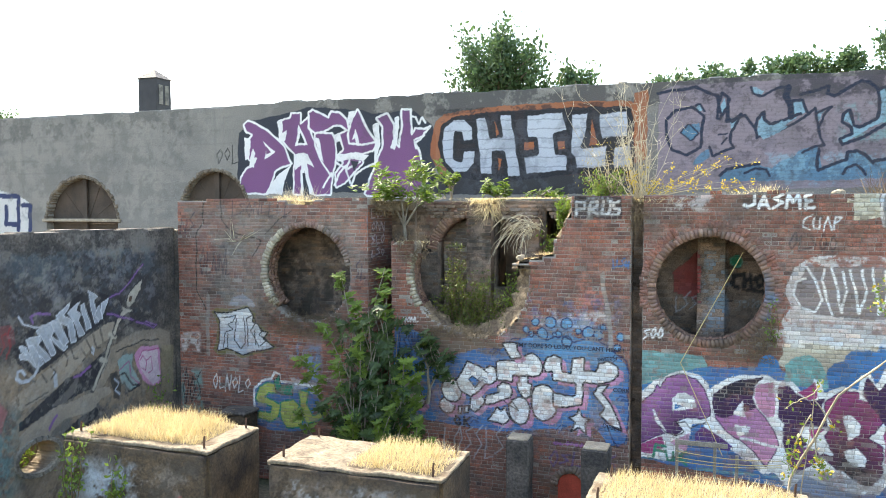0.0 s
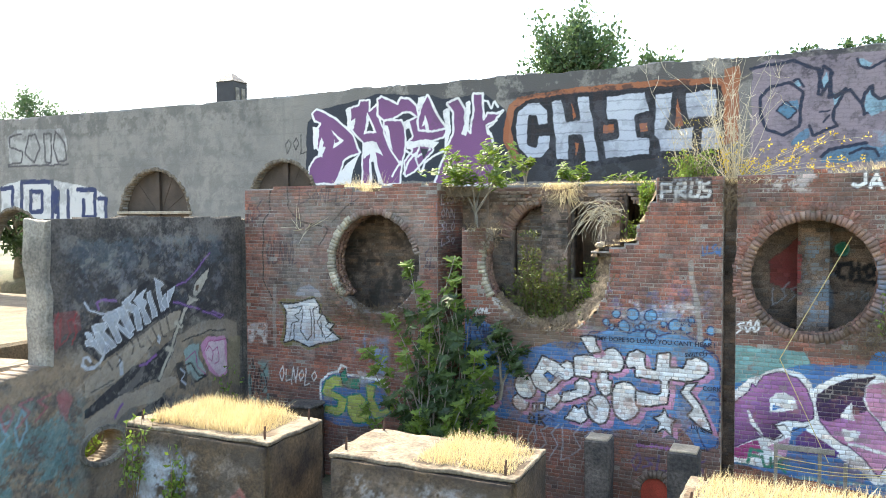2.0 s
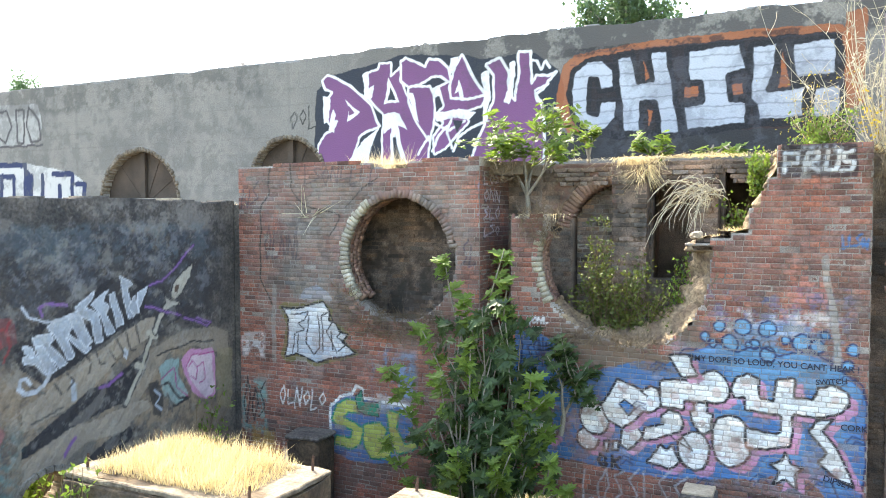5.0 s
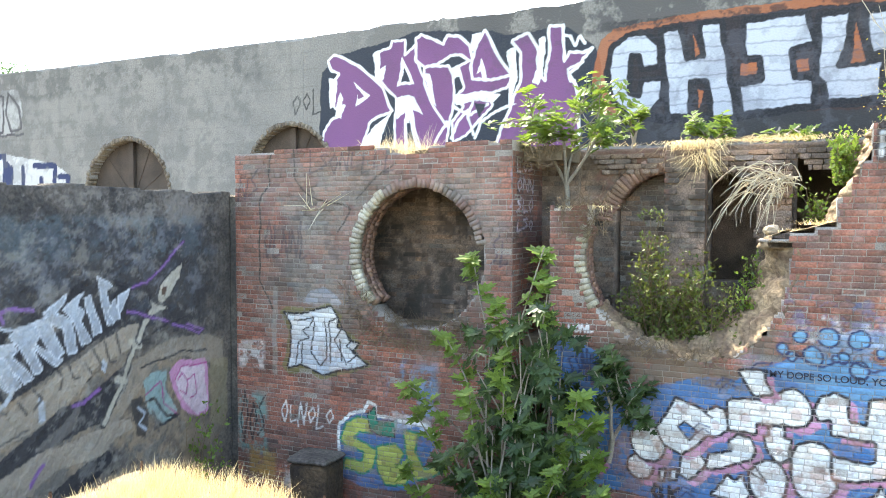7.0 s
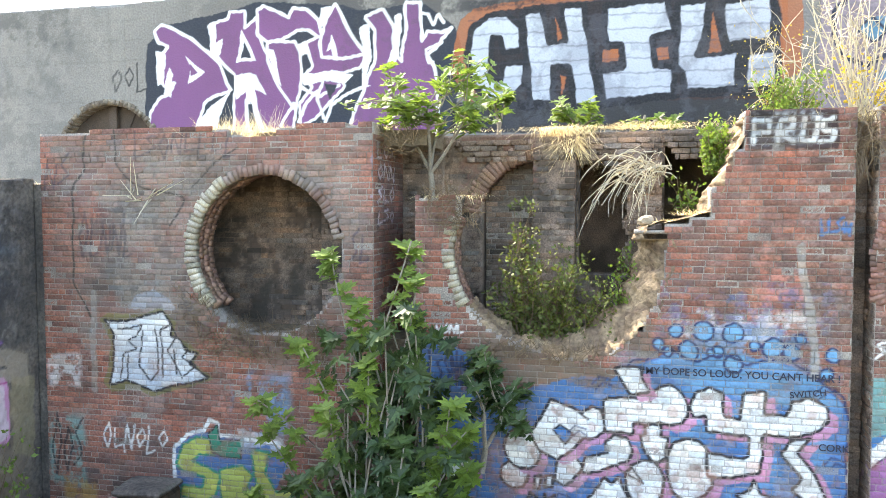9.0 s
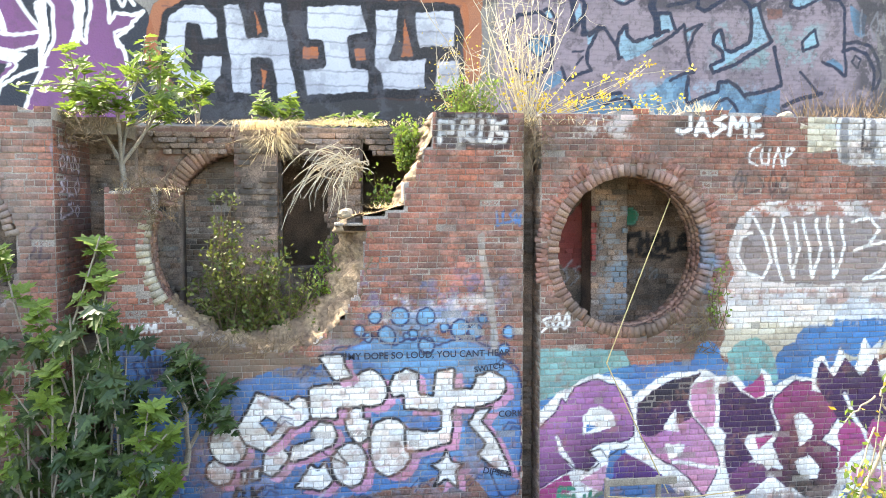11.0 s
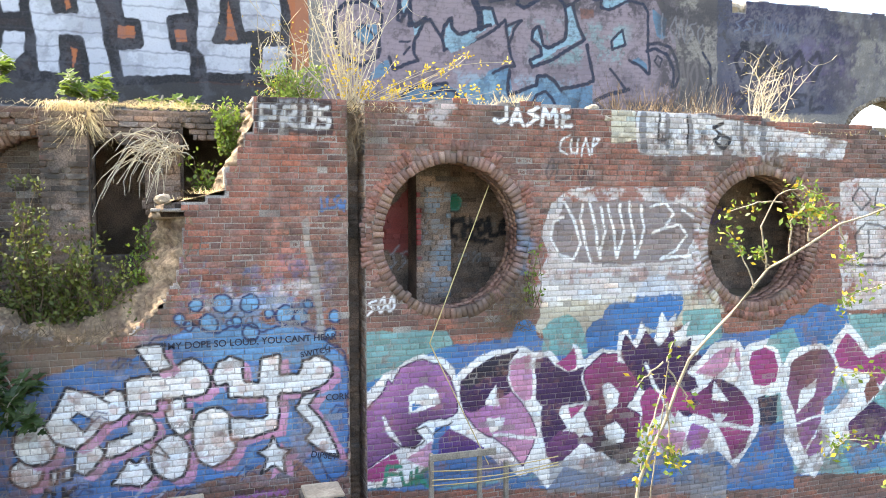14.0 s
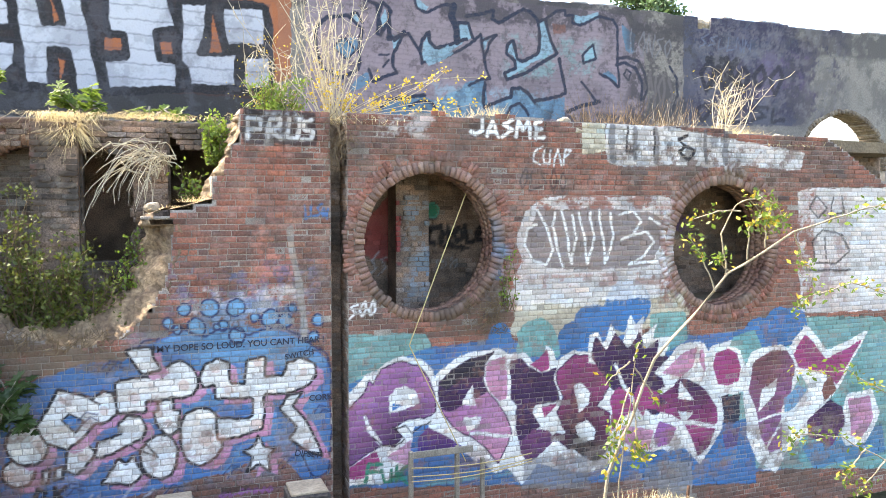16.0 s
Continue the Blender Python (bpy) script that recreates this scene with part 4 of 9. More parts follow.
FRONT.piece(WHITE, BLACK, 0.034, (-2.72, 2.70), (-2.73, 2.62), (-2.78, 2.55), (-2.85, 2.51), (-2.92, 2.50), (-2.99, 2.52), (-3.06, 2.57), (-3.10, 2.64), (-3.11, 2.72), (-3.10, 2.80), (-3.05, 2.87), (-2.99, 2.91), (-2.91, 2.93), (-2.84, 2.90), (-2.77, 2.85), (-2.73, 2.78))
FRONT.fill(WHITE, (-3.51, 2.73), (-2.94, 2.74), (-2.94, 2.54), (-3.48, 2.56))
FRONT.fill(PINK, (-3.37, 3.03), (-3.09, 3.04), (-3.08, 2.92), (-3.01, 2.80), (-3.12, 2.75), (-3.22, 2.74), cover=0.95)
FRONT.piece(WHITE, BLACK, 0.034, (-3.46, 3.09), (-3.17, 3.10), (-3.17, 2.98), (-3.10, 2.86), (-3.21, 2.82), (-3.31, 2.80))
FRONT.fill(PINK, (-3.05, 2.45), (-2.89, 2.44), (-2.88, 2.31), (-2.81, 2.30), (-2.85, 2.09), (-2.97, 2.01), (-3.08, 2.18), (-3.09, 2.32), (-3.04, 2.33), cover=0.95)
FRONT.piece(WHITE, BLACK, 0.034, (-3.14, 2.51), (-2.98, 2.50), (-2.97, 2.37), (-2.90, 2.37), (-2.94, 2.15), (-3.06, 2.07), (-3.17, 2.25), (-3.18, 2.39), (-3.13, 2.40))
FRONT.fill(PINK, (-3.71, 1.88), (-3.67, 2.04), (-3.43, 2.11), (-3.47, 2.22), (-3.37, 2.29), (-3.23, 2.28), (-3.19, 2.17), (-3.21, 2.05), (-3.32, 1.99), (-3.52, 1.90), cover=0.95)
FRONT.piece(WHITE, BLACK, 0.034, (-3.79, 1.94), (-3.75, 2.11), (-3.52, 2.17), (-3.56, 2.28), (-3.46, 2.36), (-3.32, 2.34), (-3.28, 2.23), (-3.30, 2.12), (-3.41, 2.05), (-3.60, 1.96))
FRONT.fill(PINK, (-3.65, 1.57), (-3.46, 1.83), (-3.39, 1.77), (-3.31, 1.86), (-3.22, 1.66), (-3.35, 1.53), cover=0.95)
FRONT.piece(WHITE, BLACK, 0.034, (-3.74, 1.64), (-3.55, 1.90), (-3.48, 1.83), (-3.40, 1.92), (-3.31, 1.72), (-3.43, 1.60))
FRONT.fill(PINK, (-2.85, 1.79), (-2.87, 1.69), (-2.91, 1.61), (-2.98, 1.56), (-3.05, 1.55), (-3.13, 1.57), (-3.19, 1.64), (-3.23, 1.72), (-3.24, 1.82), (-3.23, 1.91), (-3.19, 1.99), (-3.12, 2.05), (-3.04, 2.06), (-2.97, 2.03), (-2.91, 1.97), (-2.86, 1.88), cover=0.95)
FRONT.piece(WHITE, BLACK, 0.034, (-2.94, 1.85), (-2.96, 1.76), (-3.00, 1.68), (-3.07, 1.63), (-3.14, 1.61), (-3.22, 1.64), (-3.28, 1.70), (-3.32, 1.79), (-3.33, 1.89), (-3.32, 1.98), (-3.27, 2.06), (-3.21, 2.11), (-3.13, 2.12), (-3.06, 2.10), (-3.00, 2.04), (-2.95, 1.95))
FRONT.line(BLACK, 0.022, (-3.29, 2.07), (-3.14, 1.87), (-3.41, 2.02))
FRONT.fill(PINK, (-2.36, 1.97), (-2.38, 1.85), (-2.44, 1.74), (-2.51, 1.67), (-2.61, 1.66), (-2.70, 1.69), (-2.77, 1.77), (-2.82, 1.88), (-2.84, 2.01), (-2.82, 2.14), (-2.77, 2.24), (-2.69, 2.31), (-2.60, 2.33), (-2.50, 2.29), (-2.43, 2.22), (-2.38, 2.10), cover=0.95)
FRONT.piece(WHITE, BLACK, 0.034, (-2.46, 2.04), (-2.48, 1.91), (-2.53, 1.81), (-2.61, 1.74), (-2.70, 1.72), (-2.79, 1.76), (-2.86, 1.83), (-2.91, 1.95), (-2.93, 2.08), (-2.91, 2.20), (-2.86, 2.31), (-2.78, 2.37), (-2.69, 2.39), (-2.60, 2.36), (-2.52, 2.28), (-2.47, 2.17))
FRONT.fill(PINK, (-2.60, 2.65), (-2.55, 2.81), (-2.41, 2.87), (-2.29, 2.80), (-2.27, 2.56), (-2.10, 2.55), (-2.10, 2.83), (-1.89, 2.85), (-1.88, 2.60), (-1.68, 2.61), (-1.65, 2.76), (-1.48, 2.82), (-1.31, 2.70), (-1.31, 2.57), (-1.40, 2.46), (-1.60, 2.40), (-1.90, 2.40), (-1.91, 1.99), (-2.14, 1.96), (-2.43, 1.93), (-2.42, 2.17), (-2.05, 2.16), (-2.04, 2.39), (-2.45, 2.39), (-2.46, 2.56), (-2.57, 2.54), cover=0.95)
FRONT.piece(WHITE, BLACK, 0.034, (-2.70, 2.71), (-2.64, 2.87), (-2.51, 2.93), (-2.38, 2.86), (-2.36, 2.63), (-2.20, 2.62), (-2.19, 2.89), (-1.99, 2.92), (-1.98, 2.67), (-1.78, 2.68), (-1.74, 2.82), (-1.57, 2.88), (-1.40, 2.77), (-1.41, 2.63), (-1.50, 2.52), (-1.70, 2.47), (-2.00, 2.46), (-2.01, 2.06), (-2.24, 2.02), (-2.52, 1.99), (-2.52, 2.24), (-2.14, 2.22), (-2.13, 2.45), (-2.54, 2.46), (-2.55, 2.63), (-2.67, 2.61))
FRONT.fill(PINK, (-1.73, 2.22), (-1.63, 2.38), (-1.44, 2.40), (-1.57, 2.24), (-1.42, 2.05), (-1.26, 1.75), (-1.22, 1.60), (-1.46, 1.72), (-1.60, 1.85), (-1.52, 1.97), cover=0.95)
FRONT.piece(WHITE, BLACK, 0.034, (-1.83, 2.29), (-1.72, 2.44), (-1.54, 2.46), (-1.67, 2.31), (-1.52, 2.11), (-1.36, 1.82), (-1.32, 1.67), (-1.56, 1.79), (-1.70, 1.92), (-1.62, 2.04))
FRONT.fill(PINK, (-2.16, 1.76), (-2.01, 1.82), (-1.97, 1.93), (-1.92, 1.79), (-1.78, 1.77), (-1.87, 1.67), (-1.84, 1.50), (-1.97, 1.59), (-2.10, 1.50), (-2.05, 1.67), cover=0.95)
FRONT.piece(WHITE, BLACK, 0.034, (-2.25, 1.83), (-2.11, 1.88), (-2.06, 2.00), (-2.01, 1.86), (-1.87, 1.84), (-1.97, 1.74), (-1.93, 1.56), (-2.07, 1.66), (-2.20, 1.57), (-2.14, 1.74))
FRONT.piece(WHITE, BLACK, 0.034, (-4.29, 1.87), (-4.22, 1.87), (-4.23, 1.72), (-4.29, 1.73))
FRONT.piece(WHITE, BLACK, 0.034, (-4.18, 1.88), (-4.10, 1.87), (-4.10, 1.74), (-4.18, 1.75))
FRONT.fill(BLUE, (-2.36, 2.39), (-2.14, 2.39), (-2.14, 2.29), (-2.34, 2.30), cover=0.9)
FRONT.blob((0.6,0.3,0.2), -2.49, 2.01, 0.06, cover=0.45)
FRONT.blob((0.6,0.3,0.2), -2.65, 2.02, 0.09, cover=0.45)
FRONT.blob((0.6,0.3,0.2), -3.37, 2.55, 0.06, cover=0.45)
FRONT.blob((0.6,0.3,0.2), -2.08, 2.13, 0.07, cover=0.45)
FRONT.blob((0.6,0.3,0.2), -1.49, 1.83, 0.06, cover=0.45)
FRONT.blob((0.6,0.3,0.2), -4.33, 2.15, 0.05, cover=0.45)
FRONT.blob((0.6,0.3,0.2), -4.60, 1.84, 0.05, cover=0.45)
FRONT.blob((0.6,0.3,0.2), -2.51, 2.81, 0.05, cover=0.45)
FRONT.blob((0.6,0.3,0.2), -3.69, 2.45, 0.05, cover=0.45)
FRONT.blob((0.6,0.3,0.2), -2.88, 2.65, 0.06, cover=0.45)
FRONT.blob((0.6,0.3,0.2), -4.09, 2.60, 0.04, cover=0.45)
FRONT.blob((0.6,0.3,0.2), -2.39, 2.55, 0.05, cover=0.45)
FRONT.blob((0.6,0.3,0.2), -3.04, 2.24, 0.04, cover=0.45)
FRONT.blob((0.6,0.3,0.2), -1.55, 2.70, 0.05, cover=0.45)
FRONT.blob((0.6,0.3,0.2), -2.07, 2.85, 0.05, cover=0.45)
FRONT.blob((0.6,0.3,0.2), -3.91, 1.96, 0.05, cover=0.45)
FRONT.line(BLACK, 0.05, (-4.26, 1.62), (-4.33, 1.68), (-4.37, 1.59), (-4.31, 1.50), (-4.25, 1.55), (-4.30, 1.58))
FRONT.line(BLACK, 0.05, (-4.17, 1.66), (-4.18, 1.49))
FRONT.line(BLACK, 0.05, (-4.07, 1.65), (-4.16, 1.58), (-4.06, 1.47))
FRONT.mist((0.33, 0.17, 0.12), -5.63, -4.0, 1.45, 2.35, cover=0.6, size=0.35, cut=0.0, seed=46)
FRONT.mist((0.50, 0.38, 0.29), -4.6, -1.3, 1.5, 2.95, cover=0.32, size=0.22, cut=0.65, seed=47)
for x, z in ((-1.42, 2.9), (-1.33, 2.2), (-3.6, 2.9), (-2.35, 1.6), (-3.0, 1.45), (-4.0, 1.6), (-1.75, 1.62), (-3.85, 2.35), (-4.7, 2.45)):
    FRONT.line(NAVY, 0.018, (x - 0.1, z), (x - 0.02, z + 0.09), (x + 0.09, z + 0.06), cover=0.8)
    FRONT.line(NAVY, 0.018, (x - 0.06, z - 0.05), (x + 0.02, z + 0.04), (x + 0.1, z), cover=0.8)
FRONT.scrawl(NAVY, 0.03, -5.49, 2.75, 0.61, 0.44, n=7, seed=12)
FRONT.scrawl(WHITE, 0.025, -5.41, 3.36, 0.32, 0.13, n=4, seed=14)
FRONT.scrawl(VIOLET, 0.03, -2.53, 1.32, 0.64, 0.07, n=6, seed=15)
FRONT.mist((0.6,0.22,0.15), -2.12, -1.60, 3.76, 4.64, cover=0.5, size=0.25, cut=0.3, seed=45)
FRONT.scrawl(BLUE, 0.03, -1.51, 4.48, 0.29, 0.19, n=4, seed=16)
FRONT.line((0.35,0.33,0.28), 0.08, (-1.68, 4.38), (-1.63, 3.93), (-1.55, 3.61), (-1.53, 3.09), cover=0.7)
FRONT.scrawl((0.45, 0.45, 0.45), 0.03, -4.6, 0.9, 1.6, 0.7, n=8, seed=17, cover=0.7)
FRONT.scrawl((0.1, 0.07, 0.2), 0.04, -2.6, 0.9, 1.2, 0.35, n=6, seed=18, cover=0.7)
# left bay: silver letters, lime letters, small tags
FRONT.fill((0.33,0.34,0.36), (-9.29, 3.54), (-9.19, 3.71), (-8.93, 3.77), (-8.72, 3.67), (-8.63, 3.54), cover=0.7)
FRONT.fill((0.16, 0.15, 0.05), (-9.71, 3.40), (-9.60, 3.46), (-9.05, 3.47), (-8.83, 3.56), (-8.62, 3.38), (-8.66, 3.22), (-8.49, 3.15), (-8.31, 3.04), (-8.42, 2.91), (-8.13, 2.71), (-8.62, 2.56), (-8.97, 2.46), (-9.21, 2.54), (-9.54, 2.49), (-9.66, 2.58), (-9.53, 3.08), cover=0.8)
FRONT.piece(WHITE, BLACK, 0.03, (-9.65, 3.39), (-9.50, 3.36), (-9.30, 3.39), (-8.91, 3.48), (-8.81, 3.52), (-8.68, 3.36), (-8.70, 3.22), (-8.56, 3.16), (-8.53, 3.05), (-8.35, 3.03), (-8.47, 2.90), (-8.20, 2.72), (-8.63, 2.62), (-8.95, 2.53), (-9.21, 2.60), (-9.35, 2.65), (-9.57, 2.57), (-9.49, 3.00), (-9.51, 3.21), second=CHROME)
FRONT.line(BLACK, 0.022, (-9.45, 3.27), (-9.09, 3.34), (-9.19, 3.20), (-9.31, 3.15), (-9.17, 3.04), (-9.35, 2.99), (-9.43, 2.66))
FRONT.line(BLACK, 0.022, (-9.10, 3.26), (-9.14, 2.83), (-9.00, 2.65), (-8.87, 2.79), (-8.92, 3.28))
FRONT.line(BLACK, 0.022, (-8.81, 2.72), (-8.85, 3.29), (-8.69, 3.36), (-8.62, 3.21), (-8.77, 3.04), (-8.55, 2.71))
FRONT.line(BLACK, 0.022, (-8.57, 3.13), (-8.47, 3.06), (-8.57, 2.96), (-8.38, 2.88), (-8.53, 2.74))
FRONT.line(BLACK, 0.022, (-8.68, 3.04), (-8.63, 2.75))
FRONT.line(BLACK, 0.022, (-9.29, 2.97), (-9.33, 2.66))
FRONT.fill(BLUE, (-8.68, 1.54), (-8.68, 1.86), (-8.45, 2.01), (-8.22, 2.07), (-7.69, 2.02), (-7.26, 1.99), (-7.18, 1.74), (-7.43, 1.32), (-7.48, 1.09), (-8.22, 1.01), (-8.64, 1.11), cover=0.8)
FRONT.line(WHITE, 0.05, (-8.68, 1.46), (-8.70, 1.86), (-8.49, 2.03), (-8.27, 2.08), (-8.22, 2.22), (-8.11, 2.20), (-8.09, 2.05), (-7.60, 2.01), (-7.31, 1.99), (-7.20, 1.89))
FRONT.piece(LIME, GREEN, 0.03, (-8.66, 1.66), (-8.59, 1.89), (-8.36, 2.00), (-8.11, 1.97), (-8.13, 1.81), (-8.36, 1.78), (-8.45, 1.69), (-8.22, 1.64), (-8.06, 1.55), (-8.13, 1.30), (-8.31, 1.21), (-8.64, 1.24), (-8.59, 1.39), (-8.31, 1.39), (-8.27, 1.52), (-8.57, 1.56))
FRONT.piece(LIME, GREEN, 0.03, (-8.06, 1.27), (-8.09, 1.62), (-7.78, 1.70), (-7.65, 1.60), (-7.73, 1.43), (-7.56, 1.32), (-7.60, 1.15), (-7.95, 1.11))
FRONT.piece(LIME, GREEN, 0.03, (-7.65, 1.91), (-7.43, 1.87), (-7.47, 1.62), (-7.35, 1.41), (-7.10, 1.53), (-7.14, 1.37), (-7.48, 1.23), (-7.60, 1.38))
FRONT.piece(GREEN, BLACK, 0.02, (-8.22, 2.04), (-8.11, 2.18), (-8.06, 1.98), (-7.86, 1.98), (-7.76, 2.03), (-7.79, 1.77), (-8.00, 1.77), (-8.18, 1.84))
FRONT.fill(WHITE, (-7.86, 2.15), (-7.78, 1.89), (-7.43, 1.97), (-7.39, 1.83), (-7.18, 1.89), (-7.26, 2.07), cover=0.4)
FRONT.mist(SKY, -7.95, -7.10, 2.03, 2.87, cover=0.6, size=0.35, cut=0.1, seed=51)
FRONT.scrawl(WHITE, 0.03, -9.69, 1.73, 0.92, 0.43, n=6, seed=52)
FRONT.mist(WHITE, -10.49, -9.95, 2.50, 2.97, cover=0.5, size=0.25, cut=0.2, seed=53)
FRONT.mist(TEAL, -10.51, -9.91, 1.21, 2.22, cover=0.7, size=0.25, seed=54)
FRONT.scrawl(BLACK, 0.03, -10.45, 1.31, 0.49, 0.90, n=3, seed=55)
FRONT.mist((0.5,0.3,0.06), -10.30, -9.77, 0.90, 1.40, cover=0.5, size=0.25, seed=56)
FRONT.mist(WHITE, -9.67, -9.22, 0.66, 1.22, cover=0.5, size=0.25, cut=0.1, seed=57)
FRONT.scrawl((0.05,0.05,0.06), 0.03, -9.18, 5.34, 1.40, 0.37, n=8, seed=58, cover=0.6)
FRONT.scrawl((0.04,0.04,0.05), 0.035, -9.97, 4.12, 0.78, 0.63, n=5, seed=59, cover=0.6)
FRONT.scrawl((0.05,0.04,0.05), 0.03, -10.44, 4.97, 0.39, 0.48, n=2, seed=60, cover=0.7)
FRONT.scrawl((0.30,0.25,0.3), 0.03, -6.15, 4.75, 0.23, 0.81, n=2, seed=61, cover=0.7)
FRONT.scrawl((0.05,0.04,0.06), 0.03, -6.40, 4.05, 0.24, 0.51, n=2, seed=62, cover=0.7)
FRONT.line((0.05,0.04,0.03), 0.03, (-9.84, 5.76), (-9.87, 5.24), (-10.03, 5.04), (-10.06, 3.84), (-9.83, 3.42))
FRONT.line((0.05,0.04,0.03), 0.025, (-9.44, 5.72), (-9.41, 5.30), (-9.15, 5.03), (-8.46, 4.89), (-8.69, 4.55))
FRONT.line((0.3,0.28,0.24), 0.09, (-9.76, 3.71), (-9.80, 3.14), (-9.78, 2.50), cover=0.6)
FRONT.line((0.05,0.04,0.03), 0.02, (-7.78, 5.48), (-8.08, 5.28), (-8.38, 5.02))
# back wall: dark band, purple letters
BACK.mist((0.07, 0.065, 0.06), -10.9, 14.0, 7.5, 8.14, cover=0.8, size=0.8, cut=-0.35, seed=70)
BACK.mist((0.33, 0.30, 0.25), -23.4, -10.9, 4.9, 7.9, cover=0.3, size=1.6, cut=0.1, seed=71)
for k in range(9):
    BACK.line((0.13, 0.12, 0.10), 0.015, (-23.4, 5.2 + 0.32 * k), (-17.0, 5.21 + 0.32 * k), (-10.9, 5.2 + 0.32 * k), cover=0.35)
BACK.fill((0.03,0.035,0.045), (-10.87, 6.00), (-10.82, 7.34), (-10.43, 7.64), (-9.39, 7.79), (-8.84, 7.90), (-7.50, 7.76), (-7.21, 7.67), (-6.27, 7.72), (-5.78, 7.37), (-5.69, 6.94), (-5.81, 5.82))
BACK.piece((0.175, 0.075, 0.16), WHITE, 0.05, (-10.67, 7.56), (-10.56, 7.65), (-10.30, 7.56), (-10.01, 7.39), (-9.73, 7.19), (-9.52, 6.98), (-9.43, 6.70), (-9.35, 6.58), (-9.60, 6.51), (-9.81, 6.40), (-10.00, 5.87), (-10.88, 5.90), (-10.76, 6.27), (-10.60, 6.51), (-10.43, 6.57), (-10.31, 6.74), (-10.53, 6.69), (-10.60, 7.13), (-10.42, 7.30), (-10.59, 7.37), second=(0.21, 0.085, 0.195))
BACK.fill(WHITE, (-10.13, 7.13), (-9.80, 6.88), (-10.08, 6.70), (-10.05, 6.97))
BACK.fill((0.175, 0.075, 0.16), (-10.06, 7.01), (-9.92, 6.88), (-10.05, 6.82))
BACK.fill(WHITE, (-10.66, 7.25), (-10.48, 7.18), (-10.51, 6.72), (-10.63, 6.70))
BACK.fill(WHITE, (-10.42, 6.99), (-10.35, 6.87), (-10.40, 6.51), (-10.53, 6.57))
BACK.piece((0.175, 0.075, 0.16), WHITE, 0.045, (-9.70, 7.61), (-9.38, 7.66), (-9.36, 7.78), (-9.10, 7.78), (-9.09, 7.51), (-8.90, 7.67), (-8.77, 7.14), (-8.44, 6.77), (-8.25, 6.53), (-8.31, 5.83), (-8.78, 5.84), (-8.91, 6.27), (-9.04, 6.57), (-9.05, 5.85), (-9.32, 5.86), (-9.27, 6.81), (-9.45, 6.98), (-9.59, 7.13), second=(0.21, 0.085, 0.195))
BACK.fill(WHITE, (-9.15, 7.50), (-8.92, 7.02), (-9.25, 7.00))
BACK.fill((0.03, 0.035, 0.045), (-9.11, 7.31), (-9.00, 7.06), (-9.18, 7.06))
BACK.fill(WHITE, (-9.27, 6.80), (-9.01, 6.84), (-8.91, 6.81), (-8.75, 6.47), (-8.96, 6.60), (-8.78, 5.84), (-8.91, 5.85), (-9.02, 6.45), (-9.05, 5.85), (-9.13, 5.85), (-9.10, 6.56), (-9.26, 6.42))
BACK.fill((0.03, 0.035, 0.045), (-9.05, 6.37), (-8.99, 6.37), (-8.89, 5.85), (-9.05, 5.85))
BACK.fill(WHITE, (-9.73, 7.61), (-9.57, 7.64), (-9.60, 7.31), (-9.48, 7.38), (-9.52, 7.12), (-9.68, 7.11))
BACK.fill(WHITE, (-10.10, 5.88), (-9.74, 6.32), (-9.35, 6.57), (-9.57, 6.17), (-9.60, 5.86))
BACK.piece((0.175, 0.075, 0.16), WHITE, 0.045, (-8.72, 7.28), (-8.27, 7.28), (-8.18, 7.10), (-8.18, 6.53), (-8.31, 6.25), (-8.57, 6.66), (-8.74, 7.02), second=(0.21, 0.085, 0.195))
BACK.piece((0.175, 0.075, 0.16), WHITE, 0.05, (-8.90, 7.76), (-8.77, 7.84), (-8.57, 7.74), (-8.37, 7.63), (-8.29, 7.78), (-8.08, 7.74), (-7.88, 7.57), (-7.83, 7.28), (-8.05, 7.42), (-8.24, 7.44), (-8.50, 7.30), (-8.70, 7.28), (-8.88, 7.41), second=(0.21, 0.085, 0.195))
BACK.fill(WHITE, (-8.74, 7.17), (-8.62, 7.16), (-8.55, 6.81), (-8.48, 6.60), (-8.61, 6.74))
BACK.fill(WHITE, (-8.22, 7.22), (-8.09, 7.27), (-8.04, 7.08), (-8.16, 7.04))
BACK.piece((0.175, 0.075, 0.16), WHITE, 0.045, (-8.09, 7.24), (-7.88, 7.34), (-7.78, 7.02), (-7.16, 7.01), (-7.21, 6.83), (-7.60, 6.76), (-7.48, 6.58), (-7.73, 6.32), (-7.96, 6.10), (-8.18, 6.01), (-8.22, 6.33), (-7.99, 6.58), (-8.14, 6.76), (-7.98, 6.90), second=(0.21, 0.085, 0.195))
BACK.fill(WHITE, (-8.18, 6.78), (-7.60, 6.81), (-7.33, 6.73), (-7.48, 6.62), (-7.83, 6.66), (-8.14, 6.61))
BACK.line(WHITE, 0.05, (-8.18, 6.59), (-7.86, 6.43), (-7.58, 6.60))
BACK.line(WHITE, 0.05, (-7.83, 6.66), (-7.91, 6.40), (-7.83, 6.11))
BACK.line(WHITE, 0.05, (-8.22, 6.07), (-8.12, 6.33), (-7.91, 6.52))
BACK.line(WHITE, 0.05, (-7.80, 6.06), (-7.68, 6.31), (-7.48, 6.44), (-7.21, 6.54))
BACK.line(WHITE, 0.05, (-8.51, 6.02), (-8.31, 6.34))
BACK.fill((0.03, 0.035, 0.045), (-7.81, 6.61), (-7.60, 6.60), (-7.71, 6.38))
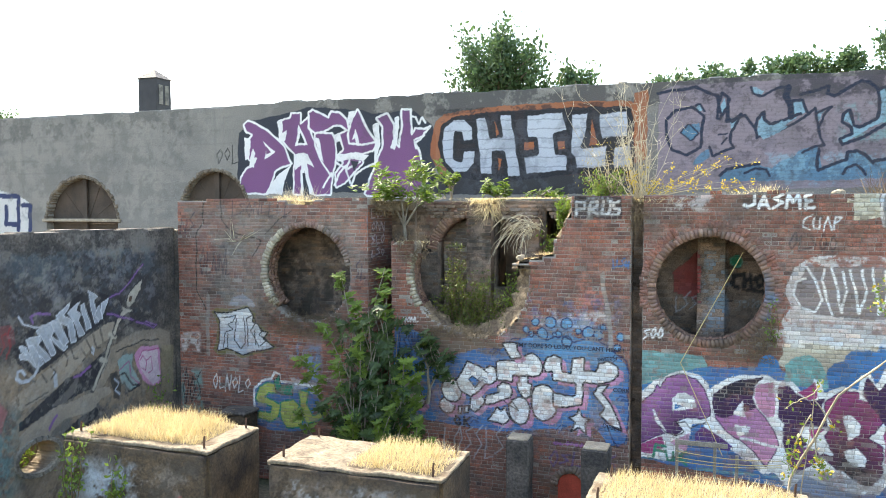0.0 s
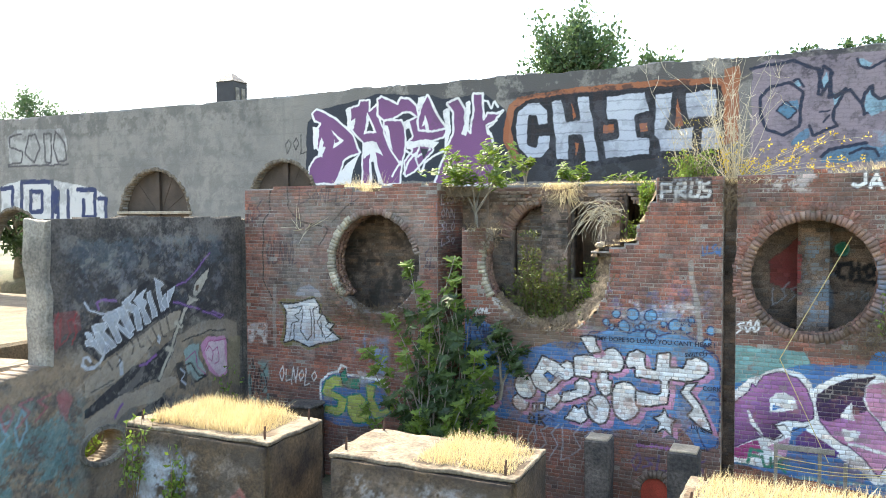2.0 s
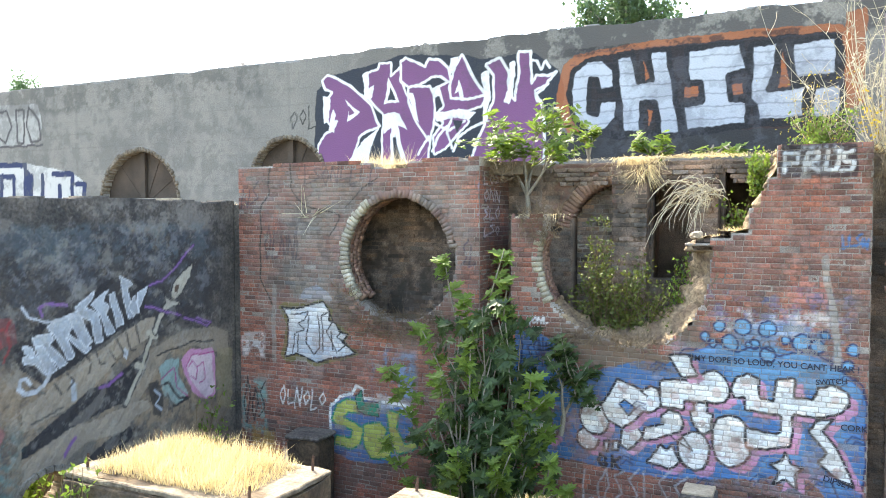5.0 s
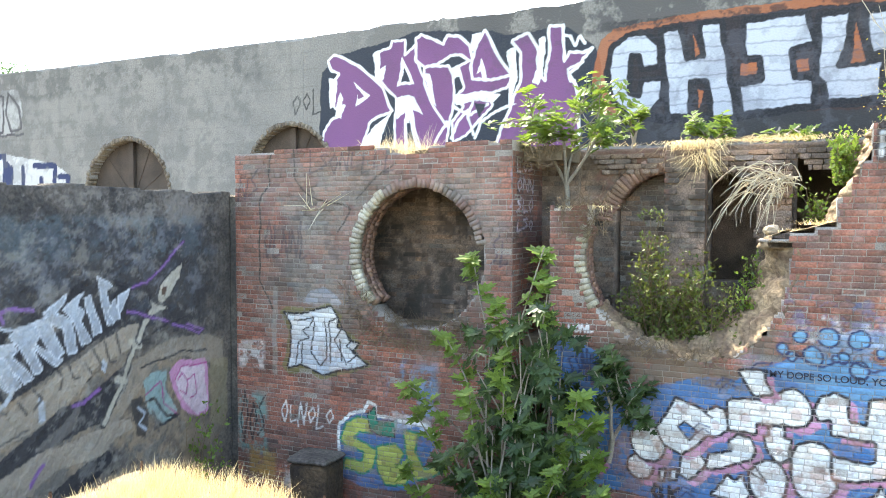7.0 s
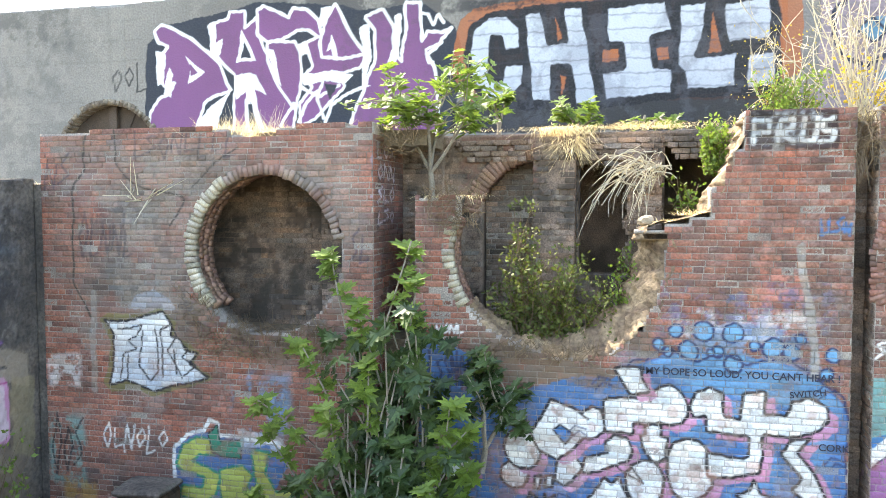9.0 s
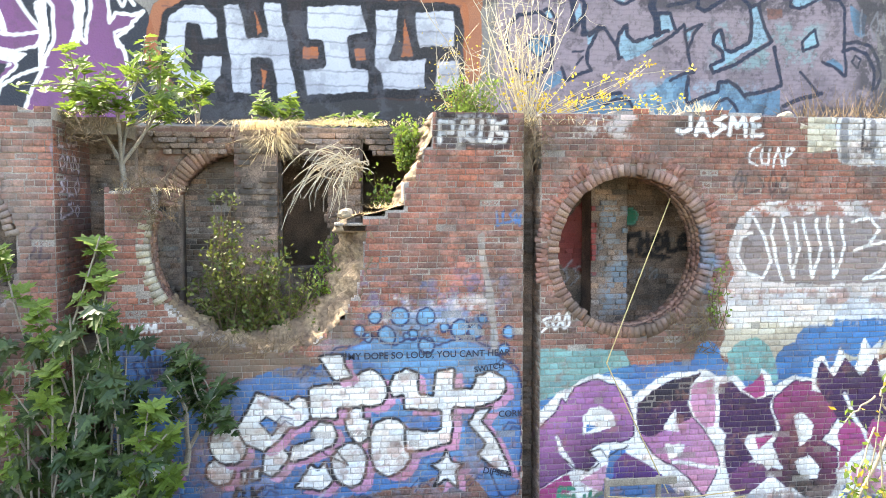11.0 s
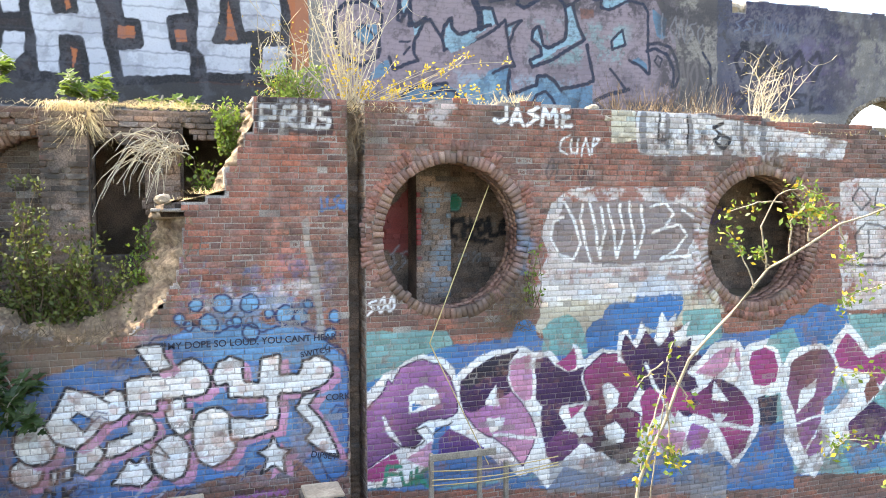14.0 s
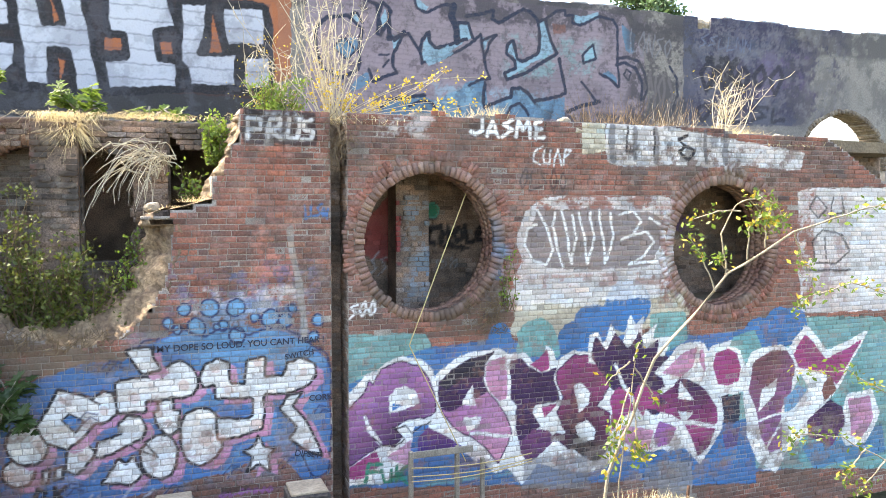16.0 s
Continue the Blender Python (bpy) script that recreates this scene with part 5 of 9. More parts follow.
BACK.piece((0.175, 0.075, 0.16), WHITE, 0.05, (-7.88, 7.25), (-7.75, 7.58), (-7.63, 7.80), (-7.48, 7.54), (-7.29, 7.21), (-7.16, 7.02), (-7.60, 6.98), (-7.83, 7.02), second=(0.21, 0.085, 0.195))
BACK.fill(WHITE, (-7.77, 7.09), (-7.68, 7.35), (-7.58, 7.01), (-7.65, 6.99), (-7.69, 7.13))
BACK.fill(WHITE, (-7.85, 7.75), (-7.69, 7.77), (-7.78, 7.47), (-7.86, 7.48))
BACK.piece((0.175, 0.075, 0.16), WHITE, 0.05, (-7.17, 7.56), (-6.87, 7.68), (-6.72, 7.40), (-6.70, 7.01), (-6.60, 6.90), (-6.53, 7.33), (-6.53, 7.73), (-6.30, 7.74), (-6.29, 7.17), (-6.21, 7.30), (-5.99, 7.29), (-5.82, 7.35), (-5.99, 7.20), (-6.07, 7.07), (-6.20, 6.97), (-6.10, 6.81), (-6.04, 6.38), (-6.06, 5.77), (-7.48, 5.81), (-7.17, 6.54), (-7.01, 6.92), (-6.99, 7.36), second=(0.21, 0.085, 0.195))
BACK.fill(WHITE, (-6.71, 7.56), (-6.59, 7.59), (-6.62, 7.01), (-6.72, 6.83), (-6.82, 6.89), (-6.70, 7.15))
BACK.fill(WHITE, (-7.24, 7.43), (-7.08, 7.47), (-7.06, 6.98), (-7.16, 6.58), (-7.06, 6.58), (-7.21, 6.52), (-7.18, 6.98))
BACK.line(WHITE, 0.045, (-6.28, 7.58), (-6.18, 7.55), (-6.11, 7.38), (-6.03, 7.54), (-5.95, 7.43))
BACK.line(WHITE, 0.04, (-5.99, 7.15), (-6.22, 7.04), (-6.18, 6.86), (-6.11, 6.87))
# back wall: silver block letters edged in black and orange
BACK.fill(ORANGE, (-5.82, 7.06), (-5.71, 7.43), (-5.51, 7.60), (-4.31, 7.71), (-2.65, 7.73), (-1.49, 7.69), (-1.36, 7.52), (-1.39, 6.83), (-1.46, 6.18), (-2.72, 6.21), (-5.59, 6.23), (-5.84, 6.64), cover=0.85)
BACK.mist(BLACK, -5.93, -1.32, 7.55, 7.70, cover=0.7, size=0.4, cut=0.0, seed=73)
BACK.fill(BLACK, (-5.68, 6.95), (-5.57, 7.36), (-5.32, 7.52), (-4.51, 7.59), (-2.74, 7.61), (-1.49, 7.58), (-1.40, 6.83), (-1.48, 6.23), (-2.72, 6.23), (-3.69, 6.12), (-4.72, 6.13), (-5.42, 6.22), cover=0.97)
BACK.fill(BLACK, (-5.82, 6.28), (-1.29, 6.26), (-1.29, 5.80), (-5.87, 5.83), cover=0.9)
BACK.ease = 0.03
BACK.piece(CHROME, BLACK, 0.085, (-5.61, 7.00), (-5.54, 7.31), (-5.32, 7.48), (-5.05, 7.48), (-4.85, 7.31), (-4.81, 6.97), (-5.10, 6.96), (-5.12, 7.15), (-5.24, 7.16), (-5.28, 6.92), (-5.26, 6.61), (-5.12, 6.57), (-5.10, 6.81), (-4.79, 6.79), (-4.79, 6.48), (-4.98, 6.28), (-5.31, 6.29), (-5.53, 6.51), second=(0.44,0.46,0.50))
BACK.piece(CHROME, BLACK, 0.085, (-4.83, 7.49), (-4.54, 7.51), (-4.45, 7.06), (-4.23, 7.07), (-4.28, 7.54), (-3.98, 7.55), (-3.76, 6.18), (-4.09, 6.15), (-4.17, 6.72), (-4.40, 6.71), (-4.38, 6.20), (-4.70, 6.25), second=(0.44,0.46,0.50))
BACK.piece(CHROME, BLACK, 0.085, (-3.70, 7.51), (-2.87, 7.56), (-2.78, 7.11), (-3.05, 7.07), (-3.03, 6.67), (-2.78, 6.65), (-2.76, 6.28), (-3.71, 6.21), (-3.75, 6.64), (-3.44, 6.66), (-3.47, 6.99), (-3.67, 7.00), second=(0.44,0.46,0.50))
BACK.fill(ORANGE, (-3.72, 6.92), (-3.52, 6.93), (-3.51, 6.77), (-3.72, 6.76))
BACK.fill(ORANGE, (-2.99, 6.91), (-2.84, 6.91), (-2.84, 6.75), (-2.99, 6.74))
BACK.fill(ORANGE, (-4.36, 7.43), (-4.28, 7.10), (-4.34, 7.06))
BACK.fill(ORANGE, (-4.30, 6.61), (-4.22, 6.58), (-4.26, 6.30))
BACK.piece(CHROME, BLACK, 0.085, (-2.73, 7.49), (-2.34, 7.52), (-2.36, 7.18), (-2.47, 6.78), (-1.95, 6.84), (-1.97, 6.33), (-2.63, 6.31), (-2.67, 6.57), (-2.75, 6.67), second=(0.44,0.46,0.50))
BACK.piece(CHROME, BLACK, 0.085, (-2.19, 7.48), (-1.55, 7.52), (-1.53, 6.95), (-2.12, 6.91), second=(0.44,0.46,0.50))
BACK.piece(CHROME, BLACK, 0.085, (-1.87, 6.80), (-1.49, 6.83), (-1.45, 6.32), (-1.88, 6.31), second=(0.44,0.46,0.50))
BACK.fill(ORANGE, (-2.28, 7.36), (-2.18, 6.83), (-2.34, 6.81))
BACK.line((0.05,0.05,0.06), 0.02, (-5.59, 6.41), (-1.47, 6.38), cover=0.45)
BACK.line((0.05,0.05,0.06), 0.02, (-5.59, 6.61), (-1.47, 6.58), cover=0.45)
BACK.line((0.05,0.05,0.06), 0.02, (-5.59, 6.81), (-1.47, 6.78), cover=0.45)
BACK.line((0.05,0.05,0.06), 0.02, (-5.59, 7.02), (-1.48, 6.97), cover=0.45)
BACK.line((0.05,0.05,0.06), 0.02, (-5.59, 7.22), (-1.48, 7.17), cover=0.45)
BACK.line((0.05,0.05,0.06), 0.02, (-5.59, 7.42), (-1.48, 7.36), cover=0.45)
BACK.line((0.05,0.05,0.06), 0.02, (-5.59, 7.62), (-1.48, 7.56), cover=0.45)
BACK.mist((0.12, 0.12, 0.14), -5.3, -0.5, 5.7, 7.6, cover=0.3, size=0.3, cut=0.5, seed=74)
BACK.scrawl(BLACK, 0.03, -11.48, 6.61, 0.67, 0.52, n=3, seed=72)
BACK.ease = 0.06
# back wall: mauve letters in slate outlines with teal and blue
BACK.fill(ORANGE, (-1.45, 7.85), (-1.17, 7.88), (-1.19, 6.52), (-1.43, 6.42), cover=0.8)
PALE_MAUVE, ICE, DEEP = (0.27, 0.215, 0.235), (0.25, 0.43, 0.50), (0.08, 0.20, 0.29)
BACK.fill(PALE_MAUVE, (-0.96, 7.95), (4.55, 7.95), (5.0, 7.3), (5.1, 6.3), (4.6, 5.9), (-0.99, 5.87), cover=0.92)
BACK.mist((0.16, 0.13, 0.15), -0.99, 5.6, 5.87, 8.1, cover=0.55, size=0.5, cut=0.25, seed=81)
BACK.mist((0.05, 0.045, 0.05), -0.99, 5.9, 7.55, 8.14, cover=0.8, size=0.5, cut=0.05, seed=80)
BACK.fill(ICE, (0.18, 7.40), (0.27, 7.66), (0.33, 7.41), (0.22, 7.31), cover=0.85)
BACK.fill(ICE, (0.35, 7.30), (0.44, 7.25), (0.57, 7.32), (0.45, 7.12), (0.40, 7.03), cover=0.85)
BACK.fill(ICE, (0.85, 6.97), (0.90, 7.17), (0.98, 7.31), (1.07, 7.11), (1.38, 7.22), (1.52, 7.28), (1.55, 7.21), (1.28, 7.03), (1.04, 6.95), (0.88, 6.90), cover=0.85)
BACK.fill(ICE, (1.44, 7.29), (1.46, 7.50), (1.49, 7.56), (1.65, 7.54), (1.73, 7.33), (1.52, 7.21), cover=0.85)
BACK.fill(ICE, (1.89, 7.33), (2.07, 7.36), (1.99, 7.26), (1.93, 7.11), cover=0.85)
BACK.fill(ICE, (2.93, 7.13), (2.94, 7.66), (3.05, 7.69), (3.16, 7.31), (3.21, 7.20), (3.05, 7.08), (2.79, 6.99), (2.53, 6.82), (2.38, 6.70), (2.34, 6.81), (2.50, 6.88), (2.46, 7.08), (2.35, 7.14), (2.37, 7.27), (2.46, 7.33), (2.50, 7.08), (2.63, 7.03), cover=0.85)
BACK.fill(ICE, (3.80, 7.07), (3.82, 7.24), (3.98, 7.33), (4.04, 7.16), cover=0.85)
BACK.fill(ICE, (0.76, 7.83), (0.79, 7.72), (0.90, 7.66), (1.00, 7.75), (0.85, 7.83), cover=0.85)
BACK.fill(ICE, (3.55, 7.83), (3.75, 7.83), (4.06, 7.93), (4.11, 7.82), (3.64, 7.67), cover=0.85)
BACK.fill(ICE, (-0.26, 7.49), (-0.19, 7.54), (-0.12, 7.45), (-0.21, 7.41), cover=0.85)
BACK.fill(DEEP, (-0.29, 6.43), (-0.14, 6.60), (-0.02, 6.67), (0.03, 6.52), (-0.11, 6.41), (-0.29, 6.37), cover=0.85)
BACK.fill(DEEP, (0.20, 6.15), (0.34, 6.26), (0.62, 6.32), (0.90, 6.34), (1.14, 6.28), (1.28, 6.39), (1.53, 6.48), (1.62, 6.62), (1.92, 6.68), (1.99, 6.41), (2.02, 6.27), (2.23, 6.35), (2.38, 6.38), (2.46, 6.52), (2.61, 6.58), (2.74, 6.49), (2.85, 6.34), (3.28, 6.41), (3.44, 6.46), (3.44, 6.08), (2.18, 6.03), (1.00, 6.04), (0.20, 6.04), cover=0.85)
BACK.fill(DEEP, (-0.46, 7.14), (-0.19, 7.19), (-0.14, 7.03), (-0.41, 6.92), cover=0.85)
BACK.fill(DEEP, (4.12, 6.88), (4.33, 6.79), (4.46, 6.70), (4.44, 6.84), (4.27, 6.95), cover=0.85)
BACK.fill(DEEP, (4.54, 7.75), (4.62, 7.32), (4.78, 7.27), (4.84, 7.62), cover=0.85)
BACK.mist(ICE, 0.9, 3.2, 5.9, 6.6, cover=0.5, size=0.25, cut=0.4, seed=79)
BACK.mist((0.18, 0.42, 0.40), 2.2, 4.2, 6.7, 7.5, cover=0.45, size=0.3, cut=0.35, seed=82)
BACK.fill((0.22, 0.09, 0.06), (3.19, 7.67), (3.42, 7.67), (3.45, 7.54), (3.21, 7.50), cover=0.8)
BACK.line(SLATE, 0.055, (0.21, 7.74), (0.18, 7.53), (0.13, 7.26), (0.18, 7.25), (0.35, 7.50), (0.33, 7.67), (0.22, 7.74))
BACK.line(SLATE, 0.055, (0.35, 7.50), (0.35, 7.28), (0.41, 7.18), (0.60, 7.34), (0.48, 7.14), (0.40, 6.98), (0.40, 6.78), (0.46, 6.68), (0.25, 6.63), (0.07, 6.53), (-0.00, 6.70))
BACK.line(SLATE, 0.035, (0.34, 6.89), (0.23, 6.77))
BACK.line(SLATE, 0.03, (0.18, 6.95), (0.34, 6.97))
BACK.line(SLATE, 0.06, (0.87, 6.87), (0.83, 7.06), (0.88, 7.22), (0.98, 7.36), (1.01, 7.20), (1.11, 7.11), (1.48, 7.24), (1.62, 7.29))
BACK.line(SLATE, 0.05, (0.87, 6.87), (1.14, 6.94), (1.52, 7.10), (1.77, 7.30), (1.89, 7.40), (1.89, 7.22), (1.93, 7.04), (1.99, 6.82), (2.05, 6.69), (1.87, 6.66), (1.67, 6.57))
BACK.line(SLATE, 0.12, (1.46, 7.24), (1.44, 7.50), (1.38, 7.63), (1.40, 7.80))
BACK.line(SLATE, 0.06, (1.46, 7.54), (1.67, 7.54), (1.73, 7.33))
BACK.line(SLATE, 0.05, (0.76, 7.83), (0.79, 7.71), (0.95, 7.66), (1.28, 7.81), (1.38, 7.80))
BACK.line(SLATE, 0.06, (1.63, 7.65), (1.87, 7.72), (2.10, 7.79), (2.07, 7.64), (2.19, 7.59), (2.37, 7.71), (2.63, 7.84), (2.78, 7.82), (2.92, 7.71), (2.94, 7.57), (2.93, 7.15), (2.63, 7.01), (2.53, 7.03), (2.50, 7.22), (2.46, 7.33), (2.37, 7.27), (2.33, 7.11), (2.48, 7.00), (2.50, 6.88), (2.31, 6.79), (2.36, 6.68), (2.69, 6.83), (3.00, 7.00), (3.27, 7.18), (3.16, 7.36), (3.08, 7.63), (3.05, 7.72), (2.92, 7.68))
BACK.line(SLATE, 0.045, (1.90, 7.29), (2.17, 7.40), (2.03, 7.25), (1.95, 7.04))
BACK.line(SLATE, 0.05, (3.05, 7.72), (3.26, 7.88), (3.42, 7.91), (3.42, 7.82), (3.58, 7.83), (3.55, 7.70), (3.70, 7.68), (4.08, 7.85), (4.37, 7.83), (4.47, 7.69), (4.45, 7.40), (4.47, 7.16))
BACK.line(SLATE, 0.045, (3.78, 7.05), (3.76, 7.18), (3.98, 7.37), (4.04, 7.13), (3.78, 7.05))
BACK.line(SLATE, 0.055, (4.47, 7.16), (4.66, 7.22), (4.90, 7.14), (5.04, 6.95), (5.10, 6.71), (5.01, 6.51))
BACK.line(SLATE, 0.05, (4.10, 6.90), (4.30, 6.81), (4.49, 6.68), (4.50, 6.82), (4.47, 7.16))
BACK.line(SLATE, 0.035, (4.60, 6.91), (4.67, 7.01), (4.76, 6.94), (4.69, 6.81), (4.60, 6.91))
BACK.line(SLATE, 0.06, (3.32, 7.09), (3.38, 6.85), (3.44, 6.53), (3.33, 6.46), (2.90, 6.38), (2.85, 6.34), (2.74, 6.49), (2.61, 6.58), (2.43, 6.54), (2.42, 6.41), (2.07, 6.28), (1.95, 6.22), (1.93, 6.45), (1.95, 6.61))
BACK.line(SLATE, 0.05, (2.38, 6.15), (2.43, 6.26), (2.57, 6.33), (2.69, 6.21), (2.75, 6.12))
BACK.line(SLATE, 0.05, (3.76, 6.73), (3.93, 6.55), (4.05, 6.41))
BACK.line(SLATE, 0.07, (3.50, 6.22), (3.77, 6.32), (4.10, 6.42))
BACK.line(SLATE, 0.06, (0.20, 6.15), (0.34, 6.26), (0.57, 6.32), (0.90, 6.36))
BACK.line(SLATE, 0.05, (0.67, 6.19), (0.85, 6.27), (1.04, 6.26), (1.11, 6.14))
BACK.line(SLATE, 0.06, (5.56, 7.10), (5.71, 6.89), (5.75, 6.59), (5.63, 6.33))
BACK.line(SLATE, 0.045, (-0.26, 7.53), (-0.17, 7.56), (-0.10, 7.42))
BACK.mist((0.03, 0.03, 0.035), 2.9, 5.2, 5.8, 6.25, cover=0.8, size=0.4, cut=0.0, seed=78)
BACK.fill(ICE, (0.92, 6.91), (1.32, 7.19), (1.42, 7.05), (0.98, 6.82), cover=0.7)
BACK.line(SLATE, 0.06, (-0.81, 7.25), (-0.65, 7.46), (-0.33, 7.50), (-0.11, 7.33), (-0.16, 6.72), (-0.42, 6.56), (-0.69, 6.68), (-0.82, 6.97), (-0.81, 7.25))
BACK.line(SLATE, 0.06, (-0.53, 7.01), (-0.37, 7.15), (-0.21, 7.00), (-0.35, 6.86), (-0.53, 7.01))
BACK.line(SLATE, 0.06, (-0.98, 7.81), (-0.28, 7.89), (0.14, 7.70), (0.20, 7.37))
BACK.line(SLATE, 0.06, (0.35, 7.64), (0.31, 7.20), (0.66, 7.30), (0.82, 7.07))
BACK.fill(DEEP, (-0.53, 7.01), (-0.37, 7.15), (-0.21, 7.00), (-0.35, 6.86), cover=0.9)
BACK.fill((0.04,0.05,0.085), (5.82, 8.34), (7.95, 8.13), (8.50, 7.76), (8.81, 6.74), (8.70, 6.16), (5.88, 6.06), cover=0.8)
BACK.mist((0.035,0.03,0.06), 5.76, 9.94, 6.06, 8.71, cover=0.85, size=0.5, cut=-0.2, seed=83)
BACK.mist((0.2,0.2,0.24), 5.88, 8.34, 6.06, 8.16, cover=0.3, size=0.35, cut=0.6, seed=84)
BACK.mist((0.15,0.10,0.2), 7.49, 9.05, 6.58, 7.59, cover=0.35, size=0.4, seed=85)
BACK.line(BLACK, 0.14, (6.39, 7.27), (6.70, 7.29), (6.47, 6.83), cover=0.8)
BACK.line(BLACK, 0.14, (6.82, 7.30), (6.84, 6.75), cover=0.8)
BACK.line(BLACK, 0.14, (7.07, 7.31), (6.83, 7.05), (7.22, 6.77), cover=0.8)
BACK.mist((0.10, 0.09, 0.085), 8.0, 13.9, 6.0, 8.1, cover=0.6, size=0.7, cut=-0.1, seed=86)
BACK.mist((0.17,0.16,0.165), 5.76, 9.94, 6.06, 8.71, cover=0.6, size=0.12, cut=0.7, seed=99)
for k in range(16):
    BACK.line((0.11, 0.10, 0.09), 0.06 + 0.02 * (k % 3), (-23.2 + 0.78 * k, 8.0), (-23.18 + 0.78 * k, 7.5 - 0.25 * (k % 4)), cover=0.22, soft=0.05)
BACK.mist((0.055, 0.05, 0.052), 4.55, 6.2, 5.8, 8.1, cover=0.85, size=0.45, cut=-0.1, seed=75)
BACK.line(SLATE, 0.055, (4.45, 7.05), (4.62, 7.12), (4.85, 7.02), (4.98, 6.8), (4.96, 6.5))
BACK.scrawl((0.20, 0.20, 0.21), 0.03, 4.7, 7.2, 0.9, 0.5, n=5, seed=76, cover=0.6)
BACK.scrawl((0.16, 0.14, 0.13), 0.05, 5.1, 6.3, 0.8, 0.8, n=4, seed=77, cover=0.6)
BACK.scrawl((0.015, 0.016, 0.025), 0.09, 6.2, 6.7, 2.0, 0.65, n=5, seed=66, cover=0.8)
BACK.scrawl((0.015, 0.016, 0.025), 0.07, 6.1, 6.1, 2.2, 0.5, n=5, seed=67, cover=0.7)
BACK.scrawl((0.13, 0.16, 0.22), 0.03, 6.2, 7.45, 1.2, 0.3, n=6, seed=68, cover=0.6)
for k in range(30):
    z = 5.85 + 0.075 * k
    BACK.line((0.09, 0.08, 0.08), 0.014, (-1.0, z), (4.0, z + 0.012), (9.0, z), cover=0.28)
    for j in range(14):
        x = -0.9 + 0.43 * j + 0.2 * (k % 2) + 0.05 * math.sin(k * 3.1 + j)
        BACK.line((0.09, 0.08, 0.08), 0.012, (x, z), (x, z + 0.07), cover=0.22)
BACK.mist((0.05, 0.04, 0.045), -1.0, 5.0, 5.9, 8.0, cover=0.5, size=0.1, cut=0.85, seed=69)
# back wall, left end: outlined round letters and navy block letters
BACK.fill((0.42,0.40,0.36), (-21.50, 7.50), (-21.12, 7.69), (-19.09, 7.64), (-18.93, 7.07), (-19.25, 6.62), (-21.41, 6.62), cover=0.85)
BACK.line((0.08,0.07,0.07), 0.06, (-20.88, 7.56), (-21.38, 7.50), (-21.39, 7.19), (-20.83, 7.05), (-20.91, 6.72), (-21.49, 6.68))
BACK.line((0.08,0.07,0.07), 0.06, (-20.56, 7.49), (-20.73, 6.97), (-20.35, 6.70), (-20.10, 7.11), (-20.27, 7.53), (-20.56, 7.49))
BACK.line((0.08,0.07,0.07), 0.06, (-19.91, 7.52), (-19.88, 6.69), (-19.64, 6.68), (-19.61, 7.50), (-19.91, 7.52))
BACK.line((0.08,0.07,0.07), 0.06, (-19.44, 7.58), (-19.53, 7.09), (-19.36, 6.68), (-19.01, 6.75), (-19.06, 7.20), (-19.44, 7.58))
BACK.line((0.08,0.07,0.07), 0.06, (-21.49, 6.62), (-18.95, 6.61))
BACK.fill(WHITE, (-21.82, 6.06), (-20.93, 6.21), (-19.61, 6.19), (-17.91, 5.92), (-17.49, 5.67), (-17.51, 4.88), (-21.88, 4.77), cover=0.6)
BACK.line((0.03,0.04,0.1), 0.14, (-21.82, 5.97), (-21.32, 6.00), (-21.37, 4.77))
BACK.line((0.03,0.04,0.1), 0.14, (-20.97, 4.86), (-20.91, 6.16), (-19.61, 6.14), (-19.66, 4.87))
BACK.line((0.03,0.04,0.1), 0.14, (-20.53, 5.87), (-20.56, 5.28), (-20.08, 5.28), (-20.05, 5.86), (-20.53, 5.87))
BACK.line((0.03,0.04,0.1), 0.14, (-19.51, 5.94), (-19.53, 5.28))
BACK.line((0.03,0.04,0.1), 0.14, (-19.39, 5.86), (-19.43, 4.87))
BACK.line((0.03,0.04,0.1), 0.14, (-18.98, 5.85), (-19.01, 4.87))
BACK.line((0.03,0.04,0.1), 0.14, (-18.59, 5.89), (-17.92, 5.88), (-17.95, 4.95))
BACK.line((0.03,0.04,0.1), 0.14, (-18.37, 5.60), (-18.39, 5.11), (-17.94, 5.11))
BACK.line((0.03,0.04,0.1), 0.14, (-17.77, 5.63), (-17.51, 5.62), (-17.53, 4.96))
# side wall: stains, silver lettering, a spear with ribbons
LEFT.mist((0.028, 0.026, 0.028), 8.7, 13.0, 3.0, 4.9, cover=0.85, size=0.9, cut=-0.5, seed=90)
LEFT.mist((0.22, 0.19, 0.15), 7.0, 13.1, 0.2, 3.4, cover=0.6, size=0.8, cut=-0.3, seed=91)
LEFT.mist((0.25, 0.22, 0.19), 8.6, 13.1, 4.6, 5.12, cover=0.6, size=0.5, cut=-0.1, seed=92)
LEFT.mist((0.16, 0.23, 0.26), 8.7, 13.0, 4.2, 4.8, cover=0.25, size=0.4, cut=0.3, seed=93)
LEFT.line(BLACK, 0.02, (11.35, 2.86), (11.73, 2.87), (12.27, 2.84))
LEFT.line(BLACK, 0.03, (10.77, 2.90), (10.33, 2.63), (9.82, 2.39), (9.62, 2.26))
LEFT.mist((0.29, 0.21, 0.135), 6.0, 13.1, 0.1, 3.1, cover=0.85, size=0.7, cut=-0.35, seed=124)
LEFT.mist((0.07, 0.055, 0.045), 6.0, 13.1, 0.1, 3.0, cover=0.6, size=0.3, cut=0.4, seed=125)
LEFT.mist((0.05, 0.055, 0.065), 8.7, 12.9, 3.3, 4.75, cover=0.7, size=0.25, cut=0.25, seed=116)
